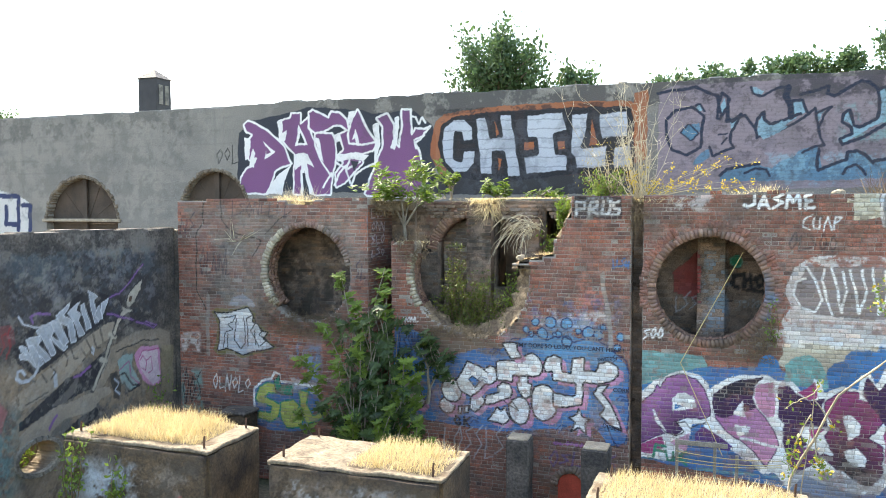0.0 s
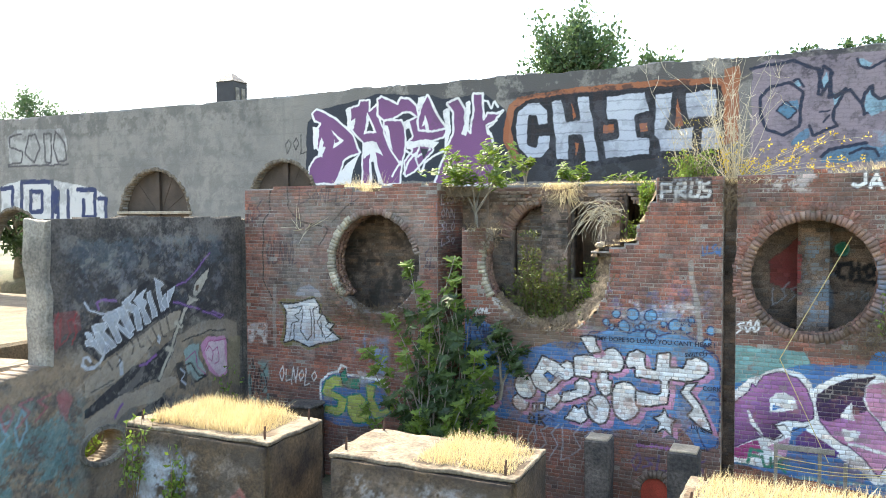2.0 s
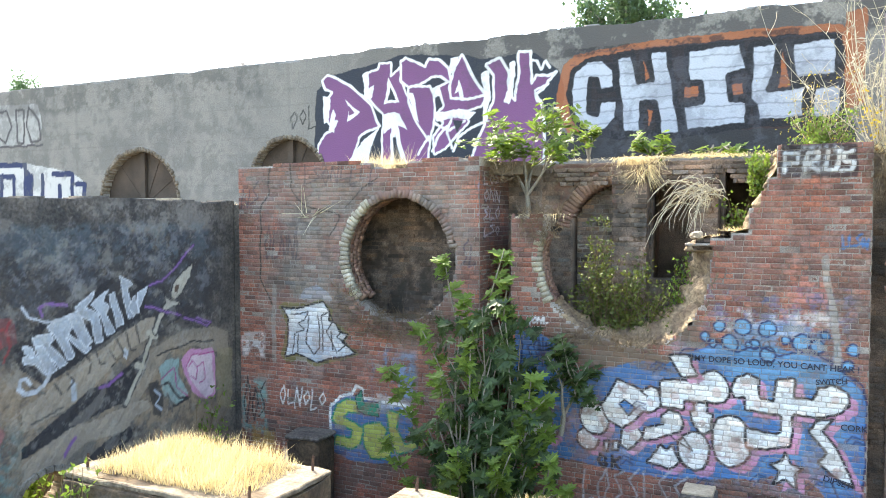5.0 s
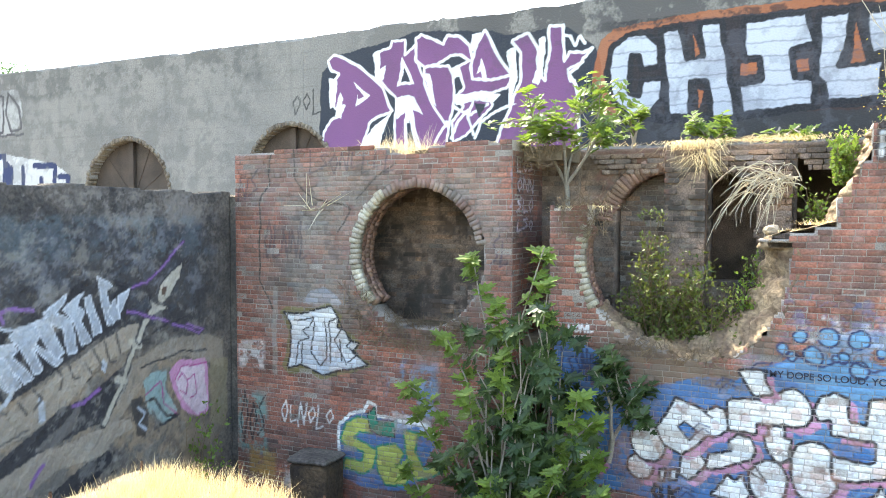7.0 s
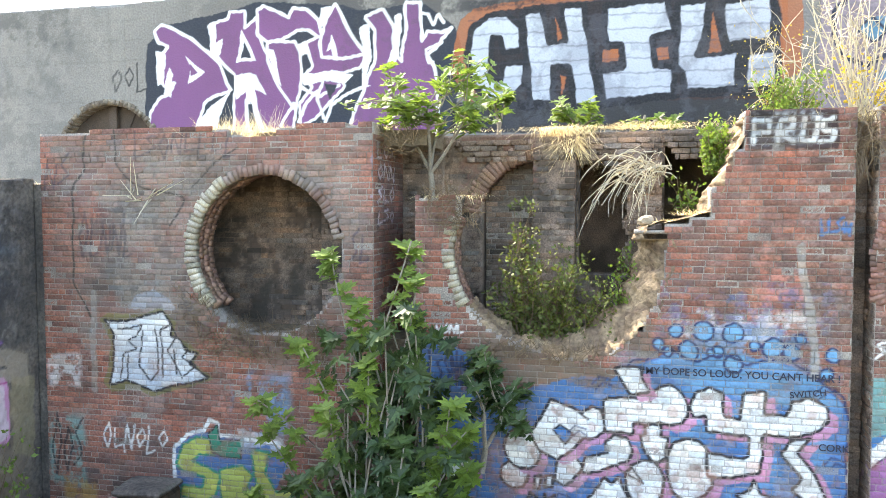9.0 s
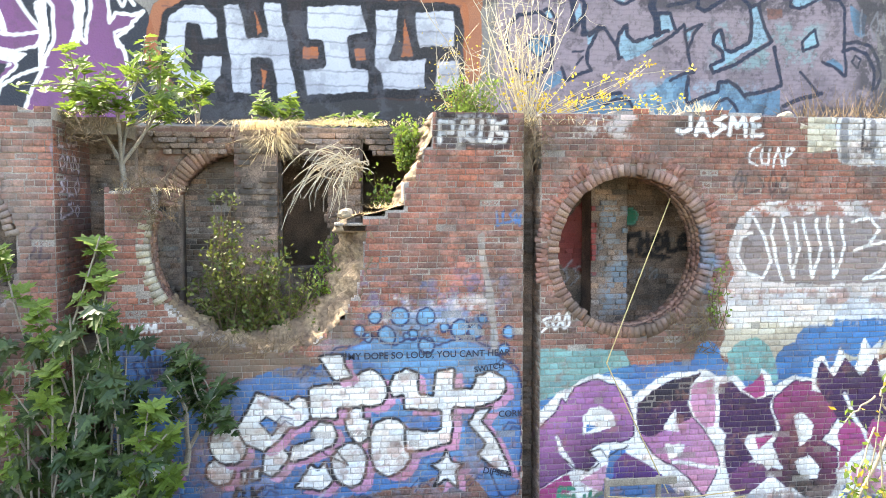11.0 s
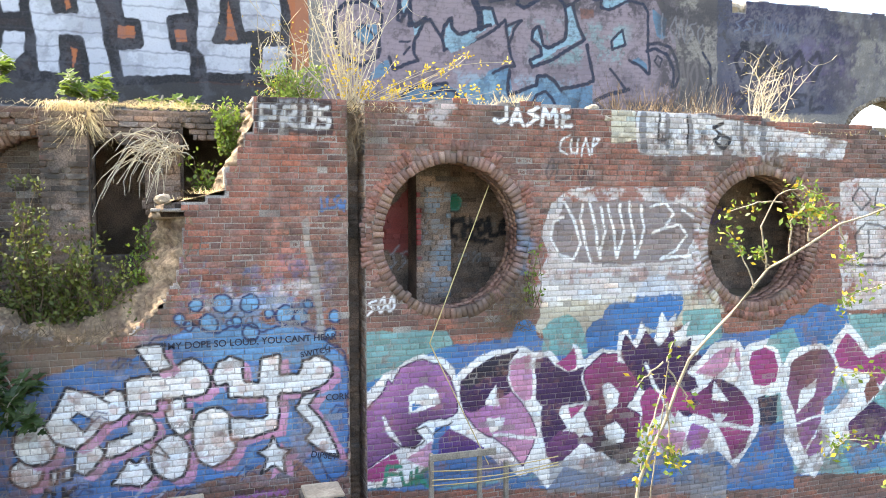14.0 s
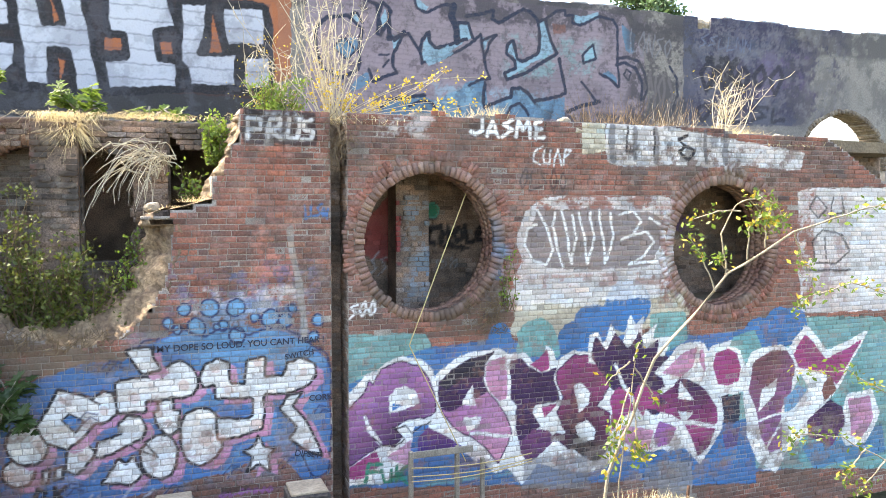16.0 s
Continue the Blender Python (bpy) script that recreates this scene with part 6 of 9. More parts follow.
LEFT.mist((0.20, 0.20, 0.21), 8.7, 12.9, 3.6, 4.9, cover=0.5, size=0.22, cut=0.75, seed=117)
LEFT.fill((0.33, 0.27, 0.20), (9.21, 2.48), (9.80, 2.77), (10.39, 3.05), (11.09, 3.36), (11.39, 3.38), (11.29, 3.08), (10.72, 2.93), (10.54, 2.75), (10.24, 2.55), (9.87, 2.36), (9.20, 2.18), cover=0.9)
LEFT.fill((0.33, 0.27, 0.20), (11.26, 2.90), (11.89, 3.10), (12.54, 3.09), (12.95, 2.95), (12.94, 2.53), (12.20, 2.82), (11.69, 2.83), (11.30, 2.45), (10.94, 2.10), (10.77, 2.22), cover=0.6)
LEFT.fill((0.022, 0.02, 0.022), (9.20, 2.00), (9.86, 2.34), (10.22, 2.54), (10.61, 2.60), (10.95, 2.81), (11.27, 2.90), (11.14, 2.56), (10.87, 2.25), (10.52, 2.19), (10.14, 2.13), (9.71, 1.98), (9.19, 1.85))
LEFT.fill((0.16, 0.14, 0.12), (9.85, 2.12), (10.22, 2.34), (10.53, 2.62), (10.37, 2.25), (10.06, 2.06), cover=0.7)
LEFT.fill((0.33, 0.27, 0.20), (9.19, 1.79), (9.85, 2.08), (10.36, 2.10), (10.77, 2.17), (10.87, 2.19), (11.20, 2.17), (11.25, 2.05), (10.95, 1.96), (10.84, 1.84), (10.51, 1.81), (10.13, 1.83), (9.92, 1.70), (9.70, 1.53), (9.18, 1.46), cover=0.9)
LEFT.fill((0.022, 0.02, 0.022), (10.05, 1.57), (10.51, 1.78), (10.90, 1.86), (10.94, 1.71), (10.51, 1.45), (10.19, 1.35))
LEFT.fill((0.42, 0.44, 0.46), (9.92, 2.75), (9.99, 2.65), (10.00, 2.44), (9.93, 2.42), (9.90, 2.56))
LEFT.fill((0.42, 0.44, 0.46), (10.80, 3.02), (10.87, 2.96), (10.83, 2.82), (10.78, 2.88))
LEFT.line((0.022, 0.02, 0.022), 0.03, (10.16, 2.99), (10.24, 2.88), (10.21, 2.75), cover=0.8)
LEFT.line((0.022, 0.02, 0.022), 0.03, (10.29, 3.07), (10.38, 2.86), (10.46, 2.85), cover=0.8)
LEFT.line((0.022, 0.02, 0.022), 0.03, (10.54, 3.03), (10.63, 2.86), cover=0.8)
LEFT.line((0.022, 0.02, 0.022), 0.03, (10.67, 3.16), (10.80, 2.91), cover=0.8)
LEFT.line((0.022, 0.02, 0.022), 0.03, (10.83, 3.22), (10.92, 2.96), (11.01, 2.95), cover=0.8)
LEFT.line((0.022, 0.02, 0.022), 0.03, (11.00, 3.30), (11.08, 3.04), cover=0.8)
LEFT.line((0.022, 0.02, 0.022), 0.03, (9.87, 2.82), (9.97, 2.70), (9.86, 2.60), cover=0.8)
LEFT.line((0.022, 0.02, 0.022), 0.03, (9.34, 2.75), (9.53, 2.61), cover=0.8)
LEFT.line((0.022, 0.02, 0.022), 0.03, (9.66, 2.71), (9.76, 2.56), cover=0.8)
LEFT.line((0.022, 0.02, 0.022), 0.03, (9.33, 2.27), (9.65, 2.33), (9.79, 2.39), cover=0.8)
LEFT.line((0.022, 0.02, 0.022), 0.03, (10.52, 2.28), (10.86, 2.48), cover=0.8)
LEFT.line((0.022, 0.02, 0.022), 0.03, (10.45, 2.36), (10.78, 2.56), cover=0.8)
LEFT.line((0.022, 0.02, 0.022), 0.03, (10.60, 2.22), (10.94, 2.49), cover=0.8)
LEFT.line((0.022, 0.02, 0.022), 0.03, (10.52, 2.21), (10.29, 2.17), cover=0.8)
LEFT.line((0.35, 0.31, 0.25), 0.025, (10.54, 3.03), (10.23, 2.89), (9.87, 2.76), cover=0.7)
LEFT.line((0.35, 0.31, 0.25), 0.025, (10.81, 2.28), (11.07, 2.50), (11.26, 2.83), cover=0.7)
LEFT.line((0.022, 0.02, 0.022), 0.1, (10.78, 2.20), (11.05, 2.58), (11.29, 3.08), (11.53, 3.51))
LEFT.line((0.40, 0.36, 0.28), 0.06, (10.80, 2.21), (11.07, 2.61), (11.31, 3.10), (11.57, 3.54))
LEFT.line((0.40, 0.36, 0.28), 0.09, (11.24, 3.15), (11.37, 3.09))
LEFT.line((0.40, 0.36, 0.28), 0.09, (11.00, 2.72), (11.11, 2.67))
LEFT.piece((0.44, 0.40, 0.32), (0.022, 0.02, 0.022), 0.025, (11.54, 3.84), (11.59, 3.66), (11.68, 3.60), (11.92, 3.52), (11.64, 3.47), (11.49, 3.31), (11.37, 3.09), (11.30, 3.16), (11.45, 3.42), (11.57, 3.57))
LEFT.piece((0.46, 0.42, 0.34), (0.022, 0.02, 0.022), 0.025, (11.67, 3.65), (11.75, 3.85), (11.95, 4.02), (12.15, 4.15), (12.10, 3.94), (11.93, 3.69), (11.76, 3.58))
LEFT.fill((0.10, 0.06, 0.04), (11.75, 3.73), (11.81, 3.83), (11.87, 3.80), (11.82, 3.68))
LEFT.line((0.06, 0.035, 0.09), 0.06, (11.17, 3.84), (11.52, 3.90), (11.81, 4.11), (12.18, 4.42))
LEFT.line((0.22, 0.11, 0.30), 0.025, (11.17, 3.84), (11.52, 3.90), (11.81, 4.11), (12.18, 4.42))
LEFT.line((0.06, 0.035, 0.09), 0.06, (11.12, 3.57), (11.41, 3.50), (11.90, 3.33), (12.45, 3.12), (12.54, 3.16), (12.21, 3.26))
LEFT.line((0.22, 0.11, 0.30), 0.025, (11.12, 3.57), (11.41, 3.50), (11.90, 3.33), (12.45, 3.12), (12.54, 3.16), (12.21, 3.26))
LEFT.line((0.022, 0.02, 0.022), 0.03, (11.60, 3.22), (11.90, 3.32), (12.21, 3.37))
LEFT.line((0.022, 0.02, 0.022), 0.03, (11.40, 2.80), (11.79, 2.85), (12.10, 2.90), (12.59, 2.84))
LEFT.line((0.20, 0.09, 0.27), 0.05, (10.37, 2.53), (10.53, 2.53), (10.74, 2.64))
LEFT.line((0.20, 0.09, 0.27), 0.05, (9.81, 1.73), (9.86, 1.83), (9.95, 1.93))
LEFT.fill((0.022, 0.02, 0.022), (9.10, 3.24), (9.32, 3.43), (9.69, 3.61), (10.10, 3.78), (10.65, 4.05), (11.26, 3.91), (11.16, 3.45), (10.74, 3.27), (10.24, 3.03), (9.77, 2.80), (9.52, 2.72), (9.20, 2.98))
LEFT.piece((0.40, 0.43, 0.46), (0.62, 0.64, 0.67), 0.014, (9.24, 3.26), (9.37, 3.22), (9.41, 3.13), (9.51, 3.08), (9.67, 2.89), (9.57, 2.85), (9.43, 3.01), (9.28, 3.03), (9.24, 3.12), (9.39, 3.10), (9.28, 3.16), second=(0.30, 0.32, 0.35))
LEFT.piece((0.40, 0.43, 0.46), (0.62, 0.64, 0.67), 0.014, (9.36, 3.35), (9.64, 3.39), (9.68, 3.28), (9.59, 3.25), (9.87, 2.95), (9.77, 2.90), (9.52, 3.19), (9.39, 3.26), second=(0.30, 0.32, 0.35))
LEFT.piece((0.40, 0.43, 0.46), (0.62, 0.64, 0.67), 0.014, (9.41, 3.23), (9.51, 3.25), (9.73, 2.88), (9.59, 2.83), second=(0.30, 0.32, 0.35))
LEFT.piece((0.40, 0.43, 0.46), (0.62, 0.64, 0.67), 0.014, (9.59, 3.48), (9.89, 3.57), (10.01, 3.47), (9.90, 3.33), (10.25, 3.09), (10.15, 3.03), (9.85, 3.30), (9.98, 3.02), (9.87, 2.99), (9.68, 3.36), second=(0.30, 0.32, 0.35))
LEFT.piece((0.40, 0.43, 0.46), (0.62, 0.64, 0.67), 0.014, (9.89, 3.57), (10.05, 3.63), (10.27, 3.17), (10.14, 3.10), second=(0.30, 0.32, 0.35))
LEFT.piece((0.40, 0.43, 0.46), (0.62, 0.64, 0.67), 0.014, (9.99, 3.67), (10.33, 3.87), (10.30, 3.77), (10.16, 3.66), (10.36, 3.54), (10.45, 3.17), (10.33, 3.13), (10.25, 3.46), (10.09, 3.54), second=(0.30, 0.32, 0.35))
LEFT.piece((0.40, 0.43, 0.46), (0.62, 0.64, 0.67), 0.014, (10.25, 3.68), (10.55, 3.86), (10.45, 3.69), (10.56, 3.64), (10.49, 3.52), (10.64, 3.26), (10.51, 3.23), (10.43, 3.44), (10.35, 3.58), second=(0.30, 0.32, 0.35))
LEFT.piece((0.40, 0.43, 0.46), (0.62, 0.64, 0.67), 0.014, (10.56, 3.79), (10.65, 3.82), (10.79, 3.35), (10.67, 3.31), second=(0.30, 0.32, 0.35))
LEFT.piece((0.40, 0.43, 0.46), (0.62, 0.64, 0.67), 0.014, (10.73, 4.05), (10.97, 3.89), (10.86, 3.85), (10.99, 3.44), (10.88, 3.41), (10.78, 3.81), second=(0.30, 0.32, 0.35))
LEFT.piece((0.40, 0.43, 0.46), (0.62, 0.64, 0.67), 0.014, (10.89, 3.55), (11.00, 3.75), (11.09, 3.50), (11.00, 3.46), second=(0.30, 0.32, 0.35))
LEFT.piece((0.40, 0.43, 0.46), (0.62, 0.64, 0.67), 0.014, (11.04, 3.77), (11.23, 3.85), (11.07, 3.51), second=(0.30, 0.32, 0.35))
LEFT.line((0.50, 0.52, 0.55), 0.055, (9.63, 2.88), (9.55, 2.76), (9.40, 2.67), (9.25, 2.66), (9.17, 2.74), (9.19, 2.84), (9.27, 2.85), (9.32, 2.78))
LEFT.line((0.50, 0.52, 0.55), 0.035, (9.25, 3.76), (9.35, 3.60), (9.59, 3.53), (9.84, 3.54), (10.05, 3.57))
LEFT.line((0.22, 0.11, 0.30), 0.045, (9.53, 3.61), (9.48, 3.71), (9.60, 3.77), (9.87, 3.71))
LEFT.fill((0.24, 0.06, 0.06), (8.66, 3.65), (9.13, 3.64), (9.17, 3.31), (8.86, 3.28), (8.68, 2.99), cover=0.45)
LEFT.fill((0.22, 0.09, 0.09), (8.68, 2.41), (8.83, 2.43), (8.91, 2.24), (8.78, 2.07), cover=0.6)
LEFT.fill((0.25,0.35,0.33), (11.41, 2.62), (11.60, 2.70), (11.86, 2.69), (11.79, 2.45), (12.04, 2.06), (11.78, 1.97), (11.52, 2.17), cover=0.9)
LEFT.fill((0.55,0.25,0.4), (11.89, 2.68), (12.06, 2.78), (12.55, 2.73), (12.63, 2.56), (12.62, 1.95), (12.39, 1.92), (12.11, 2.10), (11.92, 2.43), cover=0.9)
LEFT.fill((0.6,0.5,0.52), (11.99, 2.52), (12.12, 2.69), (12.55, 2.65), (12.60, 2.00), (12.39, 1.94), (12.05, 2.31), cover=0.8)
LEFT.line((0.35,0.05,0.2), 0.02, (12.05, 2.51), (12.12, 2.59), (12.22, 2.48), (12.18, 2.28), (12.08, 2.35))
LEFT.line((0.35,0.05,0.2), 0.02, (12.22, 2.48), (12.36, 2.55), (12.39, 2.25), (12.25, 2.22))
LEFT.line((0.35,0.05,0.2), 0.02, (11.99, 2.52), (12.12, 2.69), (12.58, 2.65))
LEFT.line((0.35,0.05,0.2), 0.02, (11.47, 2.42), (11.72, 2.56), (11.78, 2.26), (12.04, 2.02))
LEFT.line(BLACK, 0.04, (11.46, 2.32), (11.62, 2.34), (11.84, 2.06), (12.04, 2.02), (11.71, 1.96), (11.59, 2.16))
LEFT.fill(BLACK, (11.22, 2.42), (11.40, 2.43), (11.52, 2.17), (11.45, 1.85), (11.30, 1.93), cover=0.8)
LEFT.line((0.40,0.43,0.47), 0.03, (11.34, 2.30), (11.46, 2.18), (11.34, 2.07), (11.46, 1.95))
LEFT.fill((0.3,0.25,0.13), (12.66, 2.71), (13.03, 2.66), (13.01, 1.61), (12.67, 1.78), cover=0.4)
LEFT.scrawl(RED, 0.03, 8.65, 3.05, 0.46, 0.61, n=4, seed=95, cover=0.6)
LEFT.fill((0.35,0.12,0.12), (8.67, 2.33), (8.84, 2.44), (8.98, 2.25), (8.86, 1.89), (8.75, 2.08), cover=0.6)
LEFT.mist((0.12, 0.30, 0.30), 6.2, 9.3, 0.3, 2.4, cover=0.5, size=0.5, cut=0.1, seed=96)
LEFT.scrawl((0.2, 0.35, 0.4), 0.04, 6.6, 1.7, 1.6, 0.6, n=6, seed=97, cover=0.7)
LEFT.scrawl((0.35, 0.1, 0.12), 0.04, 7.4, 2.0, 1.2, 0.5, n=4, seed=98, cover=0.6)
# inside the chambers
INNER.line(BLACK, 0.07, (0.58, 4.34), (0.45, 4.30), (0.43, 4.15), (0.54, 4.10))
INNER.line(BLACK, 0.07, (0.64, 4.36), (0.63, 4.09))
INNER.line(BLACK, 0.07, (0.63, 4.23), (0.74, 4.25))
INNER.line(BLACK, 0.07, (0.74, 4.34), (0.75, 4.09))
INNER.line(BLACK, 0.07, (0.82, 4.26), (0.92, 4.32), (0.98, 4.20), (0.87, 4.12), (0.82, 4.26))
INNER.line(BLACK, 0.07, (1.01, 4.35), (1.03, 4.12), (1.13, 4.13))
INNER.line(BLACK, 0.07, (1.18, 4.22), (1.28, 4.25), (1.26, 4.33), (1.18, 4.27), (1.20, 4.13), (1.32, 4.14))
INNER.line(BLACK, 0.07, (0.70, 4.06), (0.99, 4.04))
INNER.fill(BLACK, (0.92, 4.10), (1.09, 4.04), (0.93, 3.98))
INNER.blob(GREEN, 0.51, 4.56, 0.10, edge=(0.1,0.4,0.3), width=0.03)
INNER.scrawl((0.25,0.25,0.25), 0.02, 0.54, 3.73, 0.37, 0.18, n=5, seed=101)
INNER.fill(RED, (-0.57, 4.35), (-0.10, 4.80), (-0.07, 3.82), (-0.57, 3.98), cover=0.7)
INNER.mist(SKY, -0.07, 0.41, 3.29, 4.80, cover=0.5, size=0.25, cut=0.2, seed=102)
INNER.scrawl((0.4,0.4,0.42), 0.03, -0.53, 3.61, 0.39, 0.40, n=3, seed=103)
INNER.mist((0.25,0.3,0.32), -0.07, 0.37, 3.29, 4.88, cover=0.5, size=0.2, cut=0.1, seed=104)
INNER.scrawl((0.1, 0.05, 0.2), 0.04, 4.0, 4.2, 0.9, 0.3, n=5, seed=105, cover=0.7)
# uneven dark brown patches over the inner wall, left and middle chambers
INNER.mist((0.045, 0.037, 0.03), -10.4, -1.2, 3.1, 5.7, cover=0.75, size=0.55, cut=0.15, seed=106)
INNER.mist((0.30, 0.25, 0.19), -5.6, -2.2, 3.6, 5.7, cover=0.45, size=0.2, cut=0.7, seed=107)
INNER.mist((0.22, 0.09, 0.06), -5.5, -4.3, 4.9, 5.7, cover=0.6, size=0.3, cut=0.1, seed=108)
# worn paint on the plinths
PLINTH.mist((0.42, 0.47, 0.52), -8.9, -7.5, 0.5, 1.95, cover=0.8, size=0.5, cut=-0.1, seed=120)
PLINTH.mist((0.25, 0.21, 0.17), -8.9, -6.4, 0.0, 2.1, cover=0.5, size=0.4, cut=0.3, seed=121)
PLINTH.line((0.35, 0.12, 0.10), 0.08, (-7.0, 1.3), (-6.8, 1.5), (-6.65, 1.3), (-6.85, 1.0), cover=0.6)
PLINTH.mist((0.22, 0.165, 0.12), -5.4, -3.0, 0.0, 2.1, cover=0.75, size=0.3, cut=-0.1, seed=122)
PLINTH.mist((0.05, 0.04, 0.03), -9.0, 1.3, 1.2, 2.15, cover=0.7, size=0.25, cut=0.25, seed=126)
PLINTH.mist((0.4, 0.4, 0.4), -5.2, -3.2, 1.3, 2.0, cover=0.5, size=0.15, cut=0.6, seed=123)
# grime over everything
FRONT.mist((0.10, 0.08, 0.065), -10.5, 9.0, 0.2, 5.7, cover=0.28, size=0.35, cut=0.7, seed=110)
FRONT.mist((0.28, 0.13, 0.09), -10.5, 9.0, 0.6, 3.2, cover=0.5, size=0.2, cut=1.1, seed=111)
FRONT.mist((0.09, 0.075, 0.06), -10.5, 9.0, 4.9, 5.75, cover=0.4, size=0.3, cut=0.4, seed=112)
BACK.mist((0.07, 0.065, 0.06), -10.9, 13.9, 4.9, 8.1, cover=0.22, size=0.4, cut=0.8, seed=113)
BACK.mist((0.12, 0.115, 0.10), -23.4, -10.9, 5.0, 8.1, cover=0.4, size=0.35, cut=0.4, seed=118)
BACK.mist((0.08, 0.075, 0.065), -23.4, -10.9, 7.3, 8.1, cover=0.5, size=0.7, cut=0.0, seed=119)
LEFT.mist((0.10, 0.09, 0.08), 4.0, 13.1, 0.1, 5.1, cover=0.22, size=0.3, cut=0.35, seed=114)
LEFT.mist((0.36, 0.33, 0.28), 8.5, 13.1, 0.1, 5.1, cover=0.3, size=0.2, cut=0.9, seed=115)


# ---- brickwork ----
COURSE, JOINT = 0.0682, 0.009
CIRCLES = [(-7.48, 4.26, 0.89), (-4.24, 4.28, 0.96), (0.06, 4.18, 0.86), (4.52, 4.07, 0.87)]


def brick_sheet(rects, y, depth, sheet, du, dv, rng, wild=0.004):
    """Arrays of bricks with eased edges: rects of x0, x1, z0, z1 on the plane y."""
    V, F, T = [], [], []
    n = 0
    for x0, x1, z0, z1 in rects:
        nx, nz = max(2, int(math.ceil((x1 - x0) / du))), max(2, int(math.ceil((z1 - z0) / dv)))
        px, pz = np.linspace(x0, x1, nx + 1), np.linspace(z0, z1, nz + 1)
        X, Z = np.meshgrid(px, pz)
        Y = np.full(X.shape, y + rng.normal(0, wild))
        if rng.random() < 0.03:
            Y += rng.uniform(0.002, 0.006)
        Y += rng.normal(0, 0.0007, X.shape)
        rim = np.zeros(X.shape, bool)
        rim[0], rim[-1], rim[:, 0], rim[:, -1] = True, True, True, True
        Y[rim] += 0.004
        front = np.stack([X, Y, Z], -1).reshape(-1, 3)
        k = (nx + 1) * (nz + 1)
        idx = np.arange(k).reshape(nz + 1, nx + 1)
        q = np.stack([idx[:-1, :-1], idx[:-1, 1:], idx[1:, 1:], idx[1:, :-1]], -1).reshape(-1, 4)
        back = np.array([[x0, y + depth, z0], [x1, y + depth, z0], [x1, y + depth, z1], [x0, y + depth, z1]])
        c = [idx[0, 0], idx[0, -1], idx[-1, -1], idx[-1, 0]]
        side = np.array([[k, k + 1, c[1], c[0]], [k + 1, k + 2, c[2], c[1]], [k + 2, k + 3, c[3], c[2]], [k + 3, k, c[0], c[3]]])
        V.append(np.concatenate([front, back]))
        F.append(np.concatenate([q, side]) + n)
        t = rng.normal(1, 0.15)
        g = rng.normal(0, 0.06)
        if rng.random() < 0.05:
            t *= 0.66
        T.append(np.tile([t * (1 + g), t, t * (1 - g), 1], (k + 4, 1)))
        n += k + 4
    V, F, T = np.concatenate(V), np.concatenate(F), np.clip(np.concatenate(T), 0.3, 1.8)
    return V, F, T, (sheet.at(V[:, 0], V[:, 2]) if sheet else None)


def courses(x0, x1, z0, z1, open_at, rng, shift=0.0):
    """Rects of bricks in running bond with header courses, left out where open_at(x, z) says so."""
    out = []
    k0 = int(math.floor(z0 / COURSE))
    for k in range(k0, int(z1 / COURSE)):
        zb, zt = k * COURSE + JOINT / 2, (k + 1) * COURSE - JOINT / 2
        if zb < z0 or zt > z1 + 0.02:
            continue
        length = 0.105 if k % 6 == 0 else 0.213
        x = x0 - ((k % 2) * 0.5 + 0.13 * (k % 3)) * length + shift
        while x < x1:
            a, b = max(x, x0) + JOINT / 2, min(x + length, x1) - JOINT / 2
            x += length
            if b - a < 0.03:
                continue
            s = np.linspace(a, b, 12)
            free = ~open_at(s, np.full(12, (zb + zt) / 2))
            if free.all():
                out.append((a, b, zb, zt))
            elif free.sum() >= 3:
                i = np.flatnonzero(free)
                if i[-1] - i[0] + 1 == len(i) and s[i[-1]] - s[i[0]] > 0.035:
                    out.append((s[i[0]], s[i[-1]], zb, zt))
    return out


def masked_slab(name, x0, x1, z0, z1, y0, y1, open_at, mat, sheet, cell=COURSE / 2, back=True):
    """A wall body on a grid of cells, cells left out where the wall is open or broken away."""
    nx, nz = int(round((x1 - x0) / cell)), int(round((z1 - z0) / cell))
    px, pz = np.linspace(x0, x1, nx + 1), np.linspace(z0, z1, nz + 1)
    CX, CZ = np.meshgrid((px[:-1] + px[1:]) / 2, (pz[:-1] + pz[1:]) / 2)
    solid = ~open_at(CX, CZ)
    X, Z = np.meshgrid(px, pz)
    k = X.size
    V = np.concatenate([np.stack([X, np.full(X.shape, y), Z], -1).reshape(-1, 3) for y in (y0, y1)])
    idx = np.arange(k).reshape(nz + 1, nx + 1)
    a, b, c, d = idx[:-1, :-1], idx[:-1, 1:], idx[1:, 1:], idx[1:, :-1]
    F = [np.stack([a, b, c, d], -1)[solid]]
    if back:
        F.append(np.stack([a + k, d + k, c + k, b + k], -1)[solid])
    pad = np.pad(solid, 1)
    for (dj, di), (e, f) in {(-1, 0): (a, b), (1, 0): (c, d), (0, 1): (b, c), (0, -1): (d, a)}.items():
        rim = solid & ~pad[1 + dj:pad.shape[0] - 1 + dj, 1 + di:pad.shape[1] - 1 + di]
        F.append(np.stack([f, e, e + k, f + k], -1)[rim])
    return raw_mesh(name, V, np.concatenate(F), mat, sheet.at(V[:, 0], V[:, 2]) if sheet else np.zeros((len(V), 4)), np.ones((len(V), 4)))


